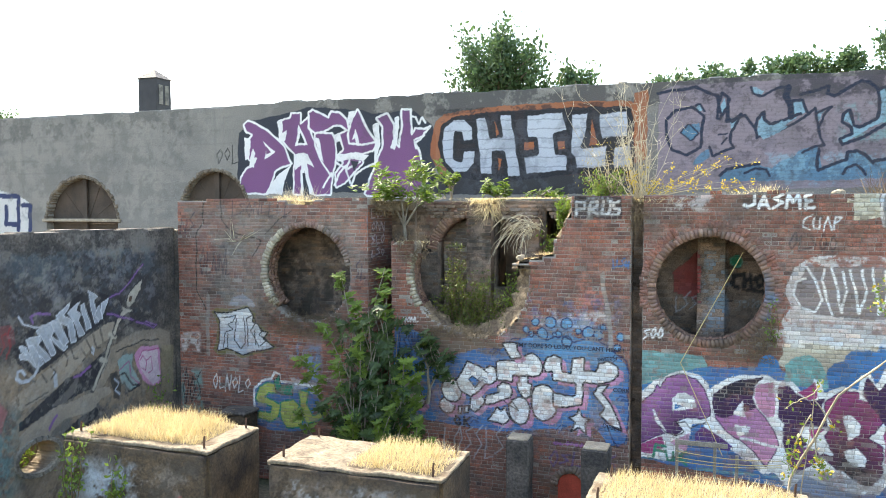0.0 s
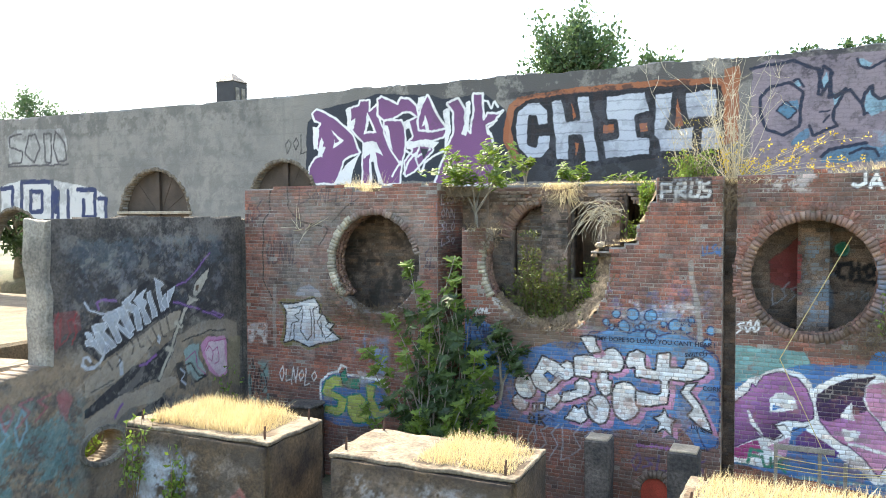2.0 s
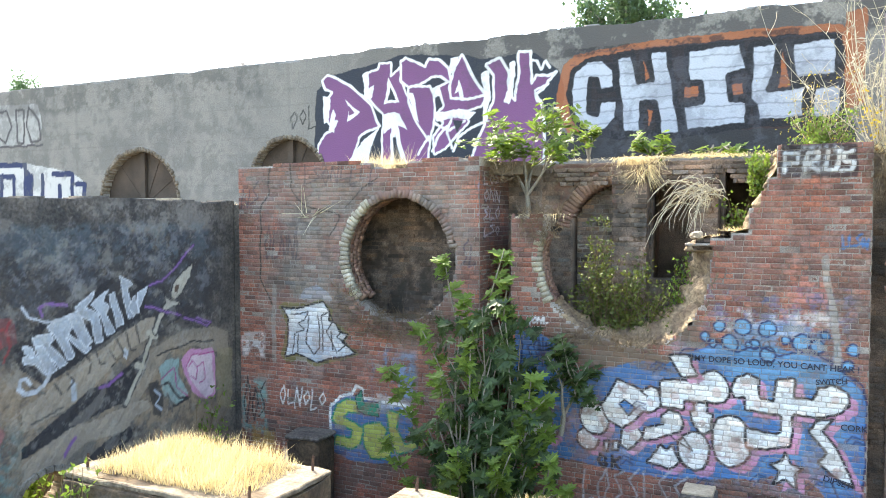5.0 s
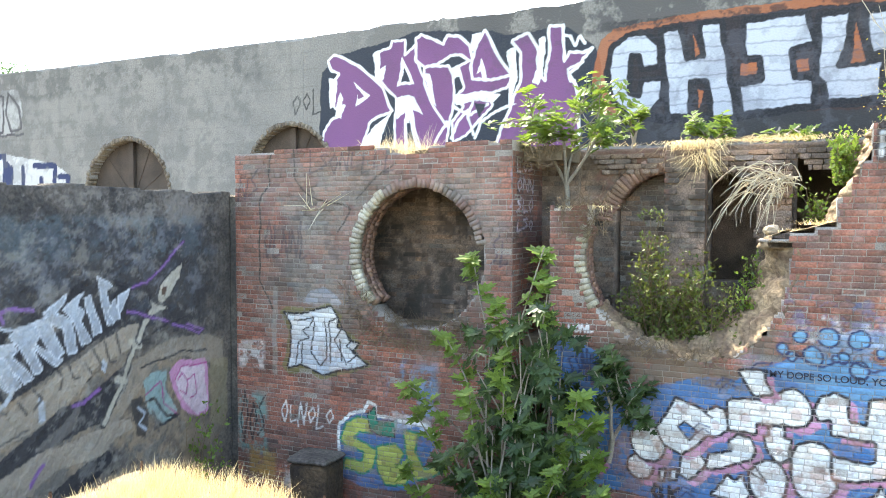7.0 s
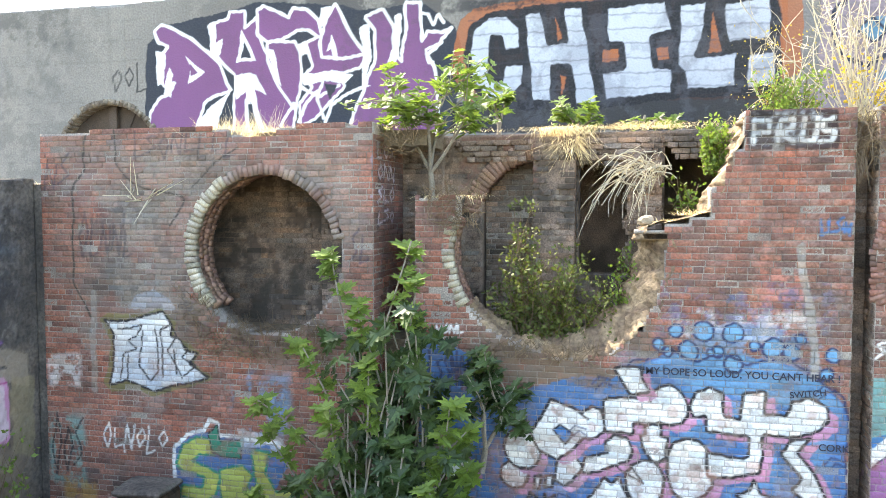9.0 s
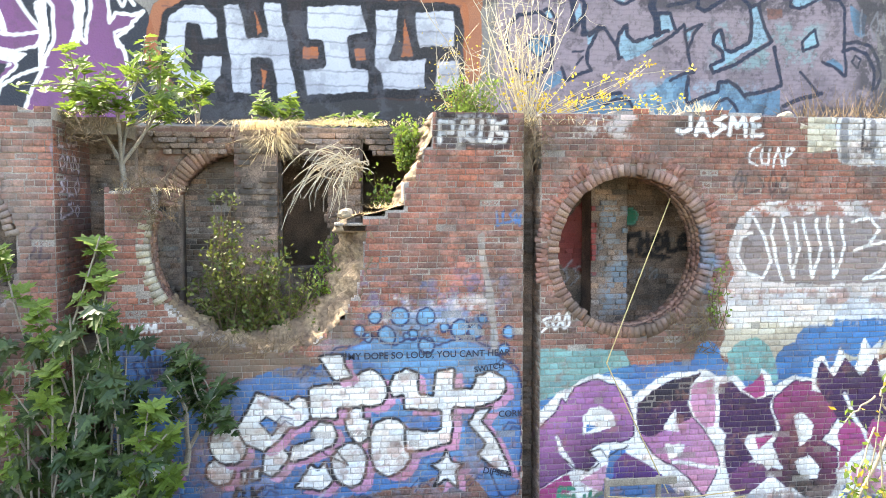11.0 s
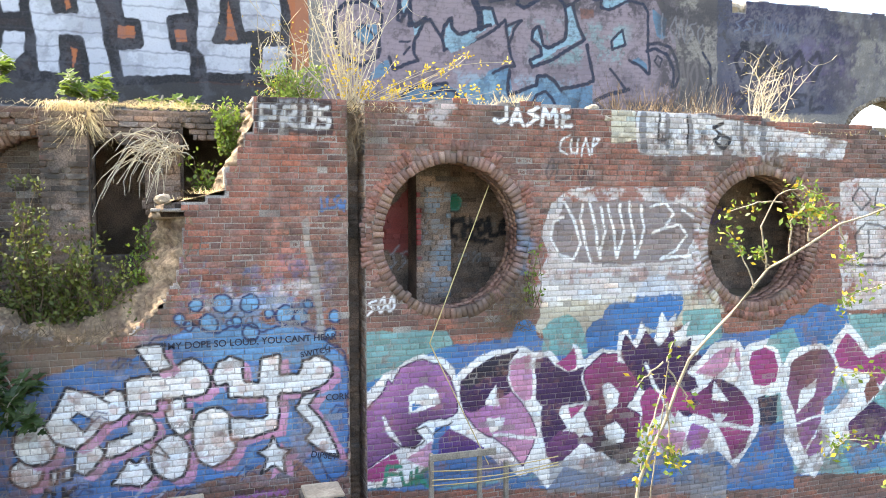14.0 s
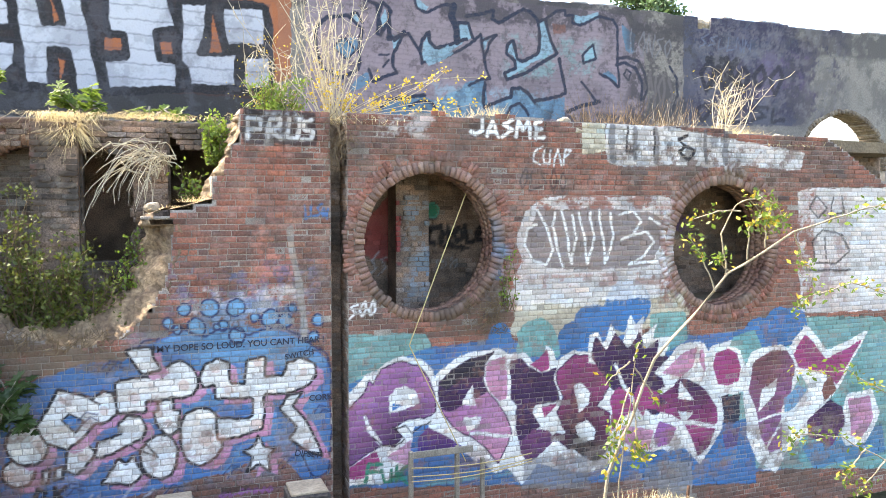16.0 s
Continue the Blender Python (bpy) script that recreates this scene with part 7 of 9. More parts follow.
def ring(cx, cz, r, width, y0, y1, n, start, end, rng, sheet, mat):
    """Voussoirs round an opening, from the front to the depth of the reveal, each a wedge."""
    V, F, T = [], [], []
    for i in range(n):
        a0 = start + (end - start) * (i + 0.05) / n
        a1 = start + (end - start) * (i + 0.95) / n
        j = rng.normal(0, 0.006)
        rr = r + rng.normal(0, 0.006)
        w = width + rng.normal(0, 0.01)
        vs = []
        for y in (y0 + j, y1):
            for rad in (rr, rr + w):
                for a in (a0, (a0 + a1) / 2, a1):
                    vs.append((cx + rad * math.cos(a), y, cz + rad * math.sin(a)))
        k = len(V) * 12
        fs = [(0, 1, 4, 3), (1, 2, 5, 4), (6, 9, 10, 7), (7, 10, 11, 8), (0, 6, 7, 1), (1, 7, 8, 2), (3, 4, 10, 9), (4, 5, 11, 10), (0, 3, 9, 6), (2, 8, 11, 5)]
        V.append(vs)
        F += [tuple(q + k for q in f) for f in fs]
        t = rng.normal(1, 0.16)
        T.append([[t, t * rng.normal(1, 0.015), t * rng.normal(1, 0.03), 1]] * 12)
    V = np.array(V).reshape(-1, 3)
    return raw_mesh("voussoirs", V, F, mat, sheet.at(V[:, 0], V[:, 2]) if sheet else None, np.clip(np.array(T).reshape(-1, 4), 0.3, 1.7))


# ---- ground ----
def ground_sheet():
    n = 90
    s = np.sinh(np.linspace(-6.2, 6.2, n)) * 3.2
    X, Y = np.meshgrid(s - 3, s + 8)
    Z = 0.12 * np.sin(X * 0.9) * np.cos(Y * 0.7) * np.exp(-(X ** 2 + Y ** 2) / 900) - 0.1
    Z = Z + np.where((Y > 16.5) & (np.abs(X) < 60), 3.3, 0.0) * np.clip((Y - 16.5) / 2, 0, 1)
    V = np.stack([X, Y, Z], -1).reshape(-1, 3)
    i = np.arange(n * n).reshape(n, n)
    F = np.stack([i[:-1, :-1], i[:-1, 1:], i[1:, 1:], i[1:, :-1]], -1).reshape(-1, 4)
    tagged(new("ground", raw_mesh("ground", V, F, M_GROUND, smooth=True)), "bare dry earth with sparse grass round the ruin", "ground", kind="structure")


ground_sheet()
rng = np.random.default_rng(5)


def in_circle(x, z, c, more=0.0):
    return (x - c[0]) ** 2 + (z - c[1]) ** 2 < (c[2] + more) ** 2


def ragged(x, amp=0.03):
    return amp * (np.sin(x * 1.9) + 0.6 * np.sin(x * 7.3 + 1) + 0.5 * np.sign(np.sin(x * 4.7 + 2)))


def open_left(x, z):
    return in_circle(x, z, CIRCLES[0], 0.11) | (z > 5.70 + ragged(x, 0.012) - np.where((x > -7.9) & (x < -7.3), 0.10, 0.0))


def open_middle(x, z):
    edge = np.where(x < -5.17, 4.86 + ragged(x, 0.02), 3.9)
    edge = np.where(x > -3.36, 4.52, edge)
    for xs, zs in ((-2.98, 4.58), (-2.72, 4.66), (-2.52, 4.98), (-2.40, 5.18), (-2.31, 5.34), (-2.22, 5.71)):
        edge = np.where(x > xs, zs, edge)
    flare = np.where((x > -5.1) & (x < -4.5) & (z < 3.9), 0.06, 0.04)
    flare = np.where((x > -4.5) & (z < 4.5), 0.06 + 0.27 * np.clip((x + 4.4) / 0.9, 0, 1) + ragged(x * 3 + z * 2, 0.012), flare)
    return in_circle(x, z, CIRCLES[1], flare) | (z > edge) | ((x > -5.17) & (x < -3.36) & (z > 4.2))


def open_right(x, z):
    edge = 5.75 + ragged(x, 0.012) - 0.025 * np.clip(x - 2, 0, 5) - np.clip(x - 6.45, 0, 2) * 0.55
    return in_circle(x, z, CIRCLES[2], 0.11) | in_circle(x, z, CIRCLES[3], 0.11) | (z > edge)


def brick_wall(name, label, x0, x1, zt, opening, near, thick=0.42):
    wall = thing(name, label, "wall", "structure")
    part("mortar_body", masked_slab("mortar_body", x0, x1, 0.0, zt + 0.12, FRONT_Y + 0.009, FRONT_Y + thick, opening, M_MORTAR, FRONT), None, wall)
    rects = courses(x0, x1, 0.0, zt + 0.1, opening, rng)
    nearest = [r for r in rects if near[0] < r[0] < near[1] and near[2] < r[2] < near[3]][:300]
    chosen = set(nearest)
    rest = [r for r in rects if r not in chosen]
    V, F, T, P = brick_sheet(rest, FRONT_Y, 0.03, FRONT, 0.0135, 0.0146, rng)
    tagged(part("brickwork", raw_mesh("brickwork", V, F, M_BRICK, P, T), None, wall), kind="stuff")
    return wall, nearest


wall_left_bay, near_a = brick_wall("wall_left_bay", "weathered red brick wall with a round opening, sprayed lettering", -10.5, -6.12, 5.70, open_left, (-8.9, -6.3, 4.9, 5.7))
wall_middle_bay, near_b = brick_wall("wall_middle_bay", "broken red brick wall with a collapsed round opening, painted blue below", -5.63, -1.2, 5.70, open_middle, (-3.0, -1.2, 3.9, 5.7))
wall_right_bay, near_c = brick_wall("wall_right_bay", "red brick wall with two round openings, covered in bright graffiti", -1.0, 9.0, 5.75, open_right, (-1.0, 2.2, 4.3, 5.75))

# rings of voussoirs round the openings
for owner, c, width, n, a0, a1, mat in ((wall_left_bay, CIRCLES[0], 0.12, 28, 0.15, 2.1, M_RING), (wall_left_bay, CIRCLES[0], 0.13, 24, 2.1, 3.9, M_PALERING), (wall_middle_bay, CIRCLES[1], 0.12, 14, 2.75, 3.75, M_PALERING),
                                   (wall_right_bay, CIRCLES[2], 0.13, 82, 0, 2 * math.pi, M_RING), (wall_right_bay, CIRCLES[3], 0.13, 80, 0, 2 * math.pi, M_RING)):
    for i in range(n):
        part("voussoir", ring(c[0], c[1], c[2], width, FRONT_Y - 0.003, FRONT_Y + 0.112, 1, a0 + (a1 - a0) * i / n, a0 + (a1 - a0) * (i + 1) / n, rng, FRONT, mat), None, owner)
    for k in (1, 2, 3):
        tagged(part("reveal_brickwork", ring(c[0], c[1], c[2] + 0.008 * (k % 2), width, FRONT_Y + 0.115 * k, FRONT_Y + 0.115 * k + 0.108, n, a0 + 0.035 * (k % 2), a1 + 0.035 * (k % 2), rng, None, M_RING), None, owner), kind="stuff")
part("opening_ring", ring(CIRCLES[2][0], CIRCLES[2][1], CIRCLES[2][2] + 0.145, 0.12, FRONT_Y + 0.003, FRONT_Y + 0.05, 84, -0.6, 3.7, rng, FRONT, M_BRICK), None, wall_right_bay, "outer brick ring")
part("opening_ring", ring(CIRCLES[3][0], CIRCLES[3][1], CIRCLES[3][2] + 0.15, 0.1, FRONT_Y - 0.004, FRONT_Y + 0.05, 90, 0, 2 * math.pi, rng, FRONT, M_BRICK), None, wall_right_bay, "outer brick ring")

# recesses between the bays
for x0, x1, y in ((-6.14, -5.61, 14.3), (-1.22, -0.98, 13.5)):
    part("recess_back", masked_slab("recess_back", x0 - 0.02, x1 + 0.02, 0.0, 5.6 if y < 13.9 else 5.55, y, y + 0.2, lambda x, z: np.zeros(x.shape, bool), M_OLDBRICK, None), None, wall_middle_bay, "old brown brick at the back of a slot")
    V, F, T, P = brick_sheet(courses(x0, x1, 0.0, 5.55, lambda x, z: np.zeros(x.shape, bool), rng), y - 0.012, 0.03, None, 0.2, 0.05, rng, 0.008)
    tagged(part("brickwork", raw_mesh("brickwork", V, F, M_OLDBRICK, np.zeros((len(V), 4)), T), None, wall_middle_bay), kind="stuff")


RETURN = Sheet(13.1, 14.4, 3.4, 5.7)
RETURN.mist((0.10, 0.07, 0.06), 13.1, 14.4, 3.4, 5.7, cover=0.6, size=0.4, cut=0.1, seed=127)
for k in range(4):
    RETURN.scrawl(BLACK, 0.05, 13.25, 4.55 + 0.25 * k, 0.7, 0.24, n=3, seed=130 + k, cover=0.7)
    RETURN.scrawl((0.62, 0.50, 0.52), 0.03, 13.27, 4.56 + 0.25 * k, 0.66, 0.22, n=3, seed=130 + k, cover=0.8)


def side_return(x, y0, y1, z1, facing, owner, mat=None, sheet=None):
    """Brick courses on a return wall at x, seen end on."""
    V, F, T, P = brick_sheet(courses(y0, y1, 0.0, z1, lambda a, b: np.zeros(a.shape, bool), rng), 0.0, 0.03, sheet, 0.02 if sheet else 0.2, 0.02 if sheet else 0.05, rng, 0.004)
    V = np.stack([x - facing * V[:, 1], V[:, 0], V[:, 2]], -1)
    me = raw_mesh("return_brickwork", V, F if facing < 0 else F[:, ::-1], mat or M_OLDBRICK, P, T)
    tagged(part("return_brickwork", me, None, owner), kind="stuff")
    bm = box_bm(min(x, x - facing * 0.12) + (0.0 if facing > 0 else 0.012), max(x, x - facing * 0.12) - (0.012 if facing > 0 else 0.0), y0, y1, 0, z1, 0)
    part("return_body", bm, M_MORTAR, owner)


side_return(-6.112, 13.14, 14.3, 5.6, 1, wall_left_bay, M_BRICK, RETURN)
side_return(-5.638, 13.14, 14.3, 4.82, -1, wall_middle_bay)
side_return(-1.192, 13.14, 13.5, 5.66, 1, wall_middle_bay)
side_return(-1.008, 13.14, 13.5, 5.66, -1, wall_right_bay)

# chambers behind the openings: inner wall, floor, cross walls and the terrace slab over them
SLOT, BREACH = (-3.93, -3.38, 3.95, 5.28), (-2.95, -2.25, 4.55, 5.56)
NICHE = (-4.40, 4.58, 0.76)


def open_niche(x, z):
    """The blind arch left of the pier."""
    return (x > -5.12) & (x < -4.42) & (z > 3.25) & (((x - NICHE[0]) ** 2 + (z - NICHE[1]) ** 2 < NICHE[2] ** 2) | (z < NICHE[1]))


def open_inner(x, z):
    out = open_niche(x, z)
    for x0, x1, z0, z1 in (SLOT, BREACH):
        out = out | ((x > x0) & (x < x1 + 0.03 * np.sin(z * 19)) & (z > z0) & (z < z1 + 0.04 * np.sin(x * 13)))
    return out


inner = thing("wall_inner", "old brown brick wall inside the chambers, mottled dark", "wall", "structure")
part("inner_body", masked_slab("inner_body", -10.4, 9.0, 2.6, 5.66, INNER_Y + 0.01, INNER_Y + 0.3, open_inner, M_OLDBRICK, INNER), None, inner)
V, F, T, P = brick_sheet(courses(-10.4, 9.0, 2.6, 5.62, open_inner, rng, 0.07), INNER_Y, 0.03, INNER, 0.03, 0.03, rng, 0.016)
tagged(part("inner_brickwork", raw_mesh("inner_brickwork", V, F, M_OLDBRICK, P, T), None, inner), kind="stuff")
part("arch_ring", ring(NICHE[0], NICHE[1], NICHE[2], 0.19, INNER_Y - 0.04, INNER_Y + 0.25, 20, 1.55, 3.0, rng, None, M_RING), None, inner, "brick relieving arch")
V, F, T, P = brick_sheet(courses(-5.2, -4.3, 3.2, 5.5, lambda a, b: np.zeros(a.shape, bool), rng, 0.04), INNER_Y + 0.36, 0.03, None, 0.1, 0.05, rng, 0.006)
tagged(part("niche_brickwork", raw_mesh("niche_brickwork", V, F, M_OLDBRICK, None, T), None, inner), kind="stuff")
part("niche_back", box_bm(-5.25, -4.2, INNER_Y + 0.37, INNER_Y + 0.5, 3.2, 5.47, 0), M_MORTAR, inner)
# deep back and side walls added behind the openings to keep them dark
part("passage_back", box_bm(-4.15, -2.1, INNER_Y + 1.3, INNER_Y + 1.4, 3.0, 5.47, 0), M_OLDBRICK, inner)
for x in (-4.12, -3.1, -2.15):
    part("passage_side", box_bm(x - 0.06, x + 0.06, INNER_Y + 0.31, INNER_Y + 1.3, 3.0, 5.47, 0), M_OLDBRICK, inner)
V, F, T, P = brick_sheet(courses(-5.55, -2.3, 5.30, 5.64, lambda a, b: (np.sin(a * 5 + b * 3) > 0.93), rng, 0.05), INNER_Y - 0.05, 0.06, None, 0.05, 0.05, rng, 0.014)
tagged(part("corbel_brickwork", raw_mesh("corbel_brickwork", V, F, M_OLDBRICK, None, T), None, inner, "uneven brick courses under the terrace edge"), kind="stuff")


def pier(x0, x1, y0, y1, z0, z1, label):
    p = thing("brick_pier", label, "pier", "structure")
    V, F, T, P = brick_sheet(courses(x0, x1, z0, z1, lambda a, b: np.zeros(a.shape, bool), rng), y0, 0.03, INNER, 0.03, 0.03, rng, 0.015)
    part("brickwork", raw_mesh("brickwork", V, F, M_OLDBRICK, P, T), None, p)
    part("pier_body", box_bm(x0 + 0.005, x1 - 0.005, y0 + 0.012, y1, z0, z1, 0.004), M_OLDBRICK, p)


pier(-4.45, -3.95, 14.10, 14.34, 3.3, 5.60, "old brown brick pier against the chamber wall")
pier(-3.36, -2.97, 13.95, 14.34, 4.5, 5.30, "broken brick pier beside the breach")
pier(-0.15, 0.32, 13.95, 14.34, 3.2, 5.45, "painted brick pier inside the chamber")
pier(-7.05, -6.40, 13.85, 14.34, 3.2, 4.9, "brick pier inside the chamber")
floor_chamber = tagged(part("floor", box_bm(-10.4, 9.0, FRONT_Y + 0.43, INNER_Y + 0.02, 2.9, 3.22, 0), M_SOIL), "earth floor of the chambers", "floor", kind="structure")
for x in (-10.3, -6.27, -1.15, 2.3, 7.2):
    tagged(part("wall_cross", box_bm(x - 0.12, x + 0.12, FRONT_Y + 0.431 if x != -1.15 else 13.72, INNER_Y - 0.002, 2.6, 5.5, 0.006), M_OLDBRICK), "old brown cross wall between chambers", "wall", kind="structure")


def terrace(x0, x1, y0, name="terrace_slab"):
    bm = box_bm(x0, x1, y0, BACK_Y - 0.01, 5.48, 5.64, 0.0, cuts=14)
    for v in bm.verts:
        if v.co.z > 5.6:
            v.co.z += 0.05 * noise.noise(v.co * 1.7) + 0.02
    tagged(part(name, bm, M_SOIL), "earth-covered terrace behind the wall top", "terrace", kind="structure")


terrace(-10.4, -5.6, FRONT_Y + 0.40)
terrace(-5.6, -2.25, INNER_Y + 0.01)
terrace(-2.25, 9.0, FRONT_Y + 0.40)

# ---- the long back wall ----
ARCHES = [(-15.73, 5.14, 1.21, 3.0), (-21.3, 4.0, 1.35, 3.0), (-11.55, 5.50, 0.95, 3.0), (9.75, 5.3, 1.15, 3.0)]


def open_back(x, z):
    out = z > 8.04 + ragged(x, 0.012) - np.where(x < -10.9, 0.03, 0.0) - np.where((x > 6.15) & (x < 6.45), 0.22, 0.0)
    for ax, az, r, foot in ARCHES:
        out |= ((x - ax) ** 2 + (z - az) ** 2 < r * r) & (z >= az) | ((np.abs(x - ax) < r) & (z < az) & (z > foot))
    return out


def back_wall():
    wall = thing("wall_back", "long grey concrete retaining wall with boarded arches and sprayed letters", "wall", "structure")
    for x0, x1, z0, z1, cell in ((-40.0, -11.2, 3.0, 8.14, 0.03), (-11.2, 7.0, 3.0, 5.52, 0.06), (-11.2, 7.0, 5.52, 8.14, 0.0125), (7.0, 16.0, 3.0, 8.14, 0.03)):
        part("concrete_face", masked_slab("concrete_face", x0, x1, z0, z1, BACK_Y, BACK_Y + 0.02, open_back, M_CONC, BACK, cell=cell, back=False), None, wall)
    part("concrete_body", masked_slab("concrete_body", -40.0, 16.0, 3.0, 8.14, BACK_Y + 0.02, BACK_Y + 0.45, open_back, M_CONC, None, cell=0.06), None, wall)
    for ax, az, r, foot in ARCHES:
        part("arch_band", ring(ax, az, r - 0.02, 0.09, BACK_Y - 0.012, BACK_Y + 0.44, 40, 0.02, math.pi - 0.02, rng, None, M_CAP), None, wall, "worn arch edge")
    return wall


wall_back = back_wall()


def boarded(ax, az, r, foot):
    """Old boards that close an arch, fanned under its crown, with a centre post."""
    door = thing("boarded_arch", "brown weathered boards closing an arched opening", "boards", group="boarded arches")
    k = 11
    for i in range(k):
        a0, a1 = math.pi * i / k, math.pi * (i + 1) / k
        bm = bmesh.new()
        ps = [(0.0, 0.0), (r * math.cos(a0), r * math.sin(a0)), (r * math.cos((a0 + a1) / 2), r * math.sin((a0 + a1) / 2)), (r * math.cos(a1) * 0.995, r * math.sin(a1) * 0.995)]
        y = BACK_Y + 0.20 + 0.012 * (i % 2)
        f = bm.faces.new([bm.verts.new((ax + p[0], y, az + p[1])) for p in ps])
        g = bmesh.ops.extrude_face_region(bm, geom=[f])
        for v in g["geom"]:
            if isinstance(v, bmesh.types.BMVert):
                v.co.y += 0.03
        part("board", bm, M_WOOD, door)
    part("lower_board", box_bm(ax - r, ax + r, BACK_Y + 0.24, BACK_Y + 0.28, foot, az, 0.004), M_WOOD, door)
    part("post", box_bm(ax - 0.07, ax + 0.07, BACK_Y + 0.12, BACK_Y + 0.195, foot, az + r * 0.97, 0.006), M_WOOD, door, "grey upright post")
    part("sill", box_bm(ax - r - 0.1, ax + r + 0.1, BACK_Y - 0.06, BACK_Y + 0.11, az + 0.05, az + 0.13, 0.01), M_PALE, door, "pale sill")


boarded(*ARCHES[0])
boarded(*ARCHES[2])


# ---- side wall on the left and its lower end ----
def left_wall():
    wall = thing("wall_side", "dark stained concrete wall with sprayed lettering and a spear", "wall", "structure")

    def gone(y, z):
        top = np.where(y < 8.62, 2.78 + 0.12 * (y - 8), 5.12 + ragged(y, 0.014))
        return (z > top) | ((y - 9.55) ** 2 / 0.42 ** 2 + (z - 1.33) ** 2 / 0.27 ** 2 < 1)

    me = masked_slab("concrete_body", 3.5, 13.12, 0.0, 5.22, 0.0, 0.45, gone, M_DARKCONC, LEFT, cell=0.022)
    co = np.empty(len(me.vertices) * 3, np.float32)
    me.vertices.foreach_get("co", co)
    co = co.reshape(-1, 3)
    co = np.stack([LEFT_X - co[:, 1] + 0.006 * np.sin(co[:, 0] * 31) * np.sin(co[:, 2] * 27), co[:, 0], co[:, 2]], -1)
    me.vertices.foreach_set("co", co.astype(np.float32).ravel())
    me.update()
    part("concrete_body", me, None, wall)
    part("end_face", box_bm(LEFT_X - 0.46, LEFT_X + 0.03, 8.53, 8.65, 2.80, 5.11, 0.02, rough=0.05, cuts=9), M_BLOCK, wall, "pale worn end of the wall")
    part("ledge", box_bm(LEFT_X - 14, LEFT_X - 2.4, 5.5, 15.8, -0.1, 2.86, 0.05, rough=0.03, cuts=6), M_SOIL, wall, "sunlit earth ledge")
    part("ledge", box_bm(LEFT_X - 2.42, LEFT_X - 0.45, 5.5, 8.8, -0.1, 2.84, 0.05, rough=0.03, cuts=4), M_CAP, wall, "sunlit broken ledge")
    bm = bmesh.new()
    for i in range(24):
        a = 2 * math.pi * i / 24
        box = bmesh.ops.create_cube(bm, size=1, matrix=Matrix.Translation((LEFT_X + 0.0, 9.55 + 0.45 * math.cos(a), 1.33 + 0.30 * math.sin(a))) @ Matrix.Rotation(a, 4, "X") @ Matrix.Diagonal((0.1, 0.07, 0.10, 1)))
    part("hole_rim", bm, M_BLOCK, wall, "worn stone rim of a low hole")


left_wall()
tagged(part("wall_joint", box_bm(-10.9, -10.49, 13.13, 13.54, 0, 5.08, 0.02), M_DARKCONC), "dark concrete where the side wall meets the brick", "wall", kind="structure")


# ---- concrete blocks ----
def concrete_block(x0, x1, y0, y1, top, label):
    b = thing("concrete_block", label, "plinth", group="concrete machine plinths", at=((x0 + x1) / 2, (y0 + y1) / 2, 0))
    bm = box_bm(x0, x1, y0, y1, -0.2, top, 0.05, seg=2, rough=0.025, cuts=6)
    me = bpy.data.meshes.new("plinth_body")
    for v in bm.verts:
        if v.co.z > top - 0.06:
            v.co.z += 0.03 * noise.noise(v.co * 3)
    bm.to_mesh(me)
    bm.free()
    me.materials.append(M_STAIN)
    part("plinth_body", me, None, b)
    face = masked_slab("painted_side", x0 + 0.05, x1 - 0.05, 0.0, top - 0.06, y0 - 0.03, y0 + 0.03, lambda x, z: np.zeros(x.shape, bool), M_STAIN, PLINTH, cell=0.03)
    for v in face.vertices:
        v.co.y += 0.02 * noise.noise(v.co * 4) + 0.008 * noise.noise(v.co * 17)
    part("painted_side", face, None, b, "stained side with worn paint")
    cap = box_bm(x0 + 0.01, x1 - 0.01, y0 + 0.0, y1 - 0.01, top - 0.04, top + 0.012, 0.012, rough=0.035, cuts=14)
    top_ob = part("weathered_cap", cap, M_CAP, b, "pale crumbling top")
    for fx, fy in ((0.93, 0.12), (0.93, 0.9), (0.06, 0.15), (0.08, 0.9)):
        px, py = x0 + (x1 - x0) * fx, y0 + (y1 - y0) * fy
        vs, fs = tube_rows([(px, py, top - 0.05), (px, py, top + 0.10), (px + 0.01, py, top + 0.17)], [0.016, 0.016, 0.013], 6)
        p = Pile()
        p.add(vs, fs)
        part("anchor_bolt", p.mesh("anchor_bolt", M_RUST), None, top_ob, "rusty anchor bolt")
    return b


BLOCKS = [(-8.9, -6.35, 8.45, 9.75, 2.18), (-5.42, -2.95, 8.45, 9.62, 2.18), (-1.25, 1.25, 8.45, 9.62, 2.1)]
for bx, words in zip(BLOCKS, ("dark concrete plinth topped with golden grass and ivy", "concrete plinth with a pale crumbling top and dry grass", "low concrete plinth topped with dry straw")):
    concrete_block(*bx, words)


# ---- plants: tools ----
PALM = [(0, 0), (0.26, 0.04), (0.46, 0.38), (0.20, 0.42), (0.33, 0.78), (0.13, 0.68), (0, 1.0)]


def palm_leaf(pile, pos, out, up, size):
    """A lobed leaf folded along its rib."""
    out = out.normalized()
    side = out.cross(up).normalized()
    top = side.cross(out)
    droop = random.uniform(0.1, 0.5)
    for s in (1, -1):
        vs = []
        for u, v in PALM:
            vs.append(pos + (out * v + side * (s * u) + top * (0.25 * u - droop * v * v)) * size)
        pile.add(vs if s > 0 else vs[::-1], [tuple(range(7))])


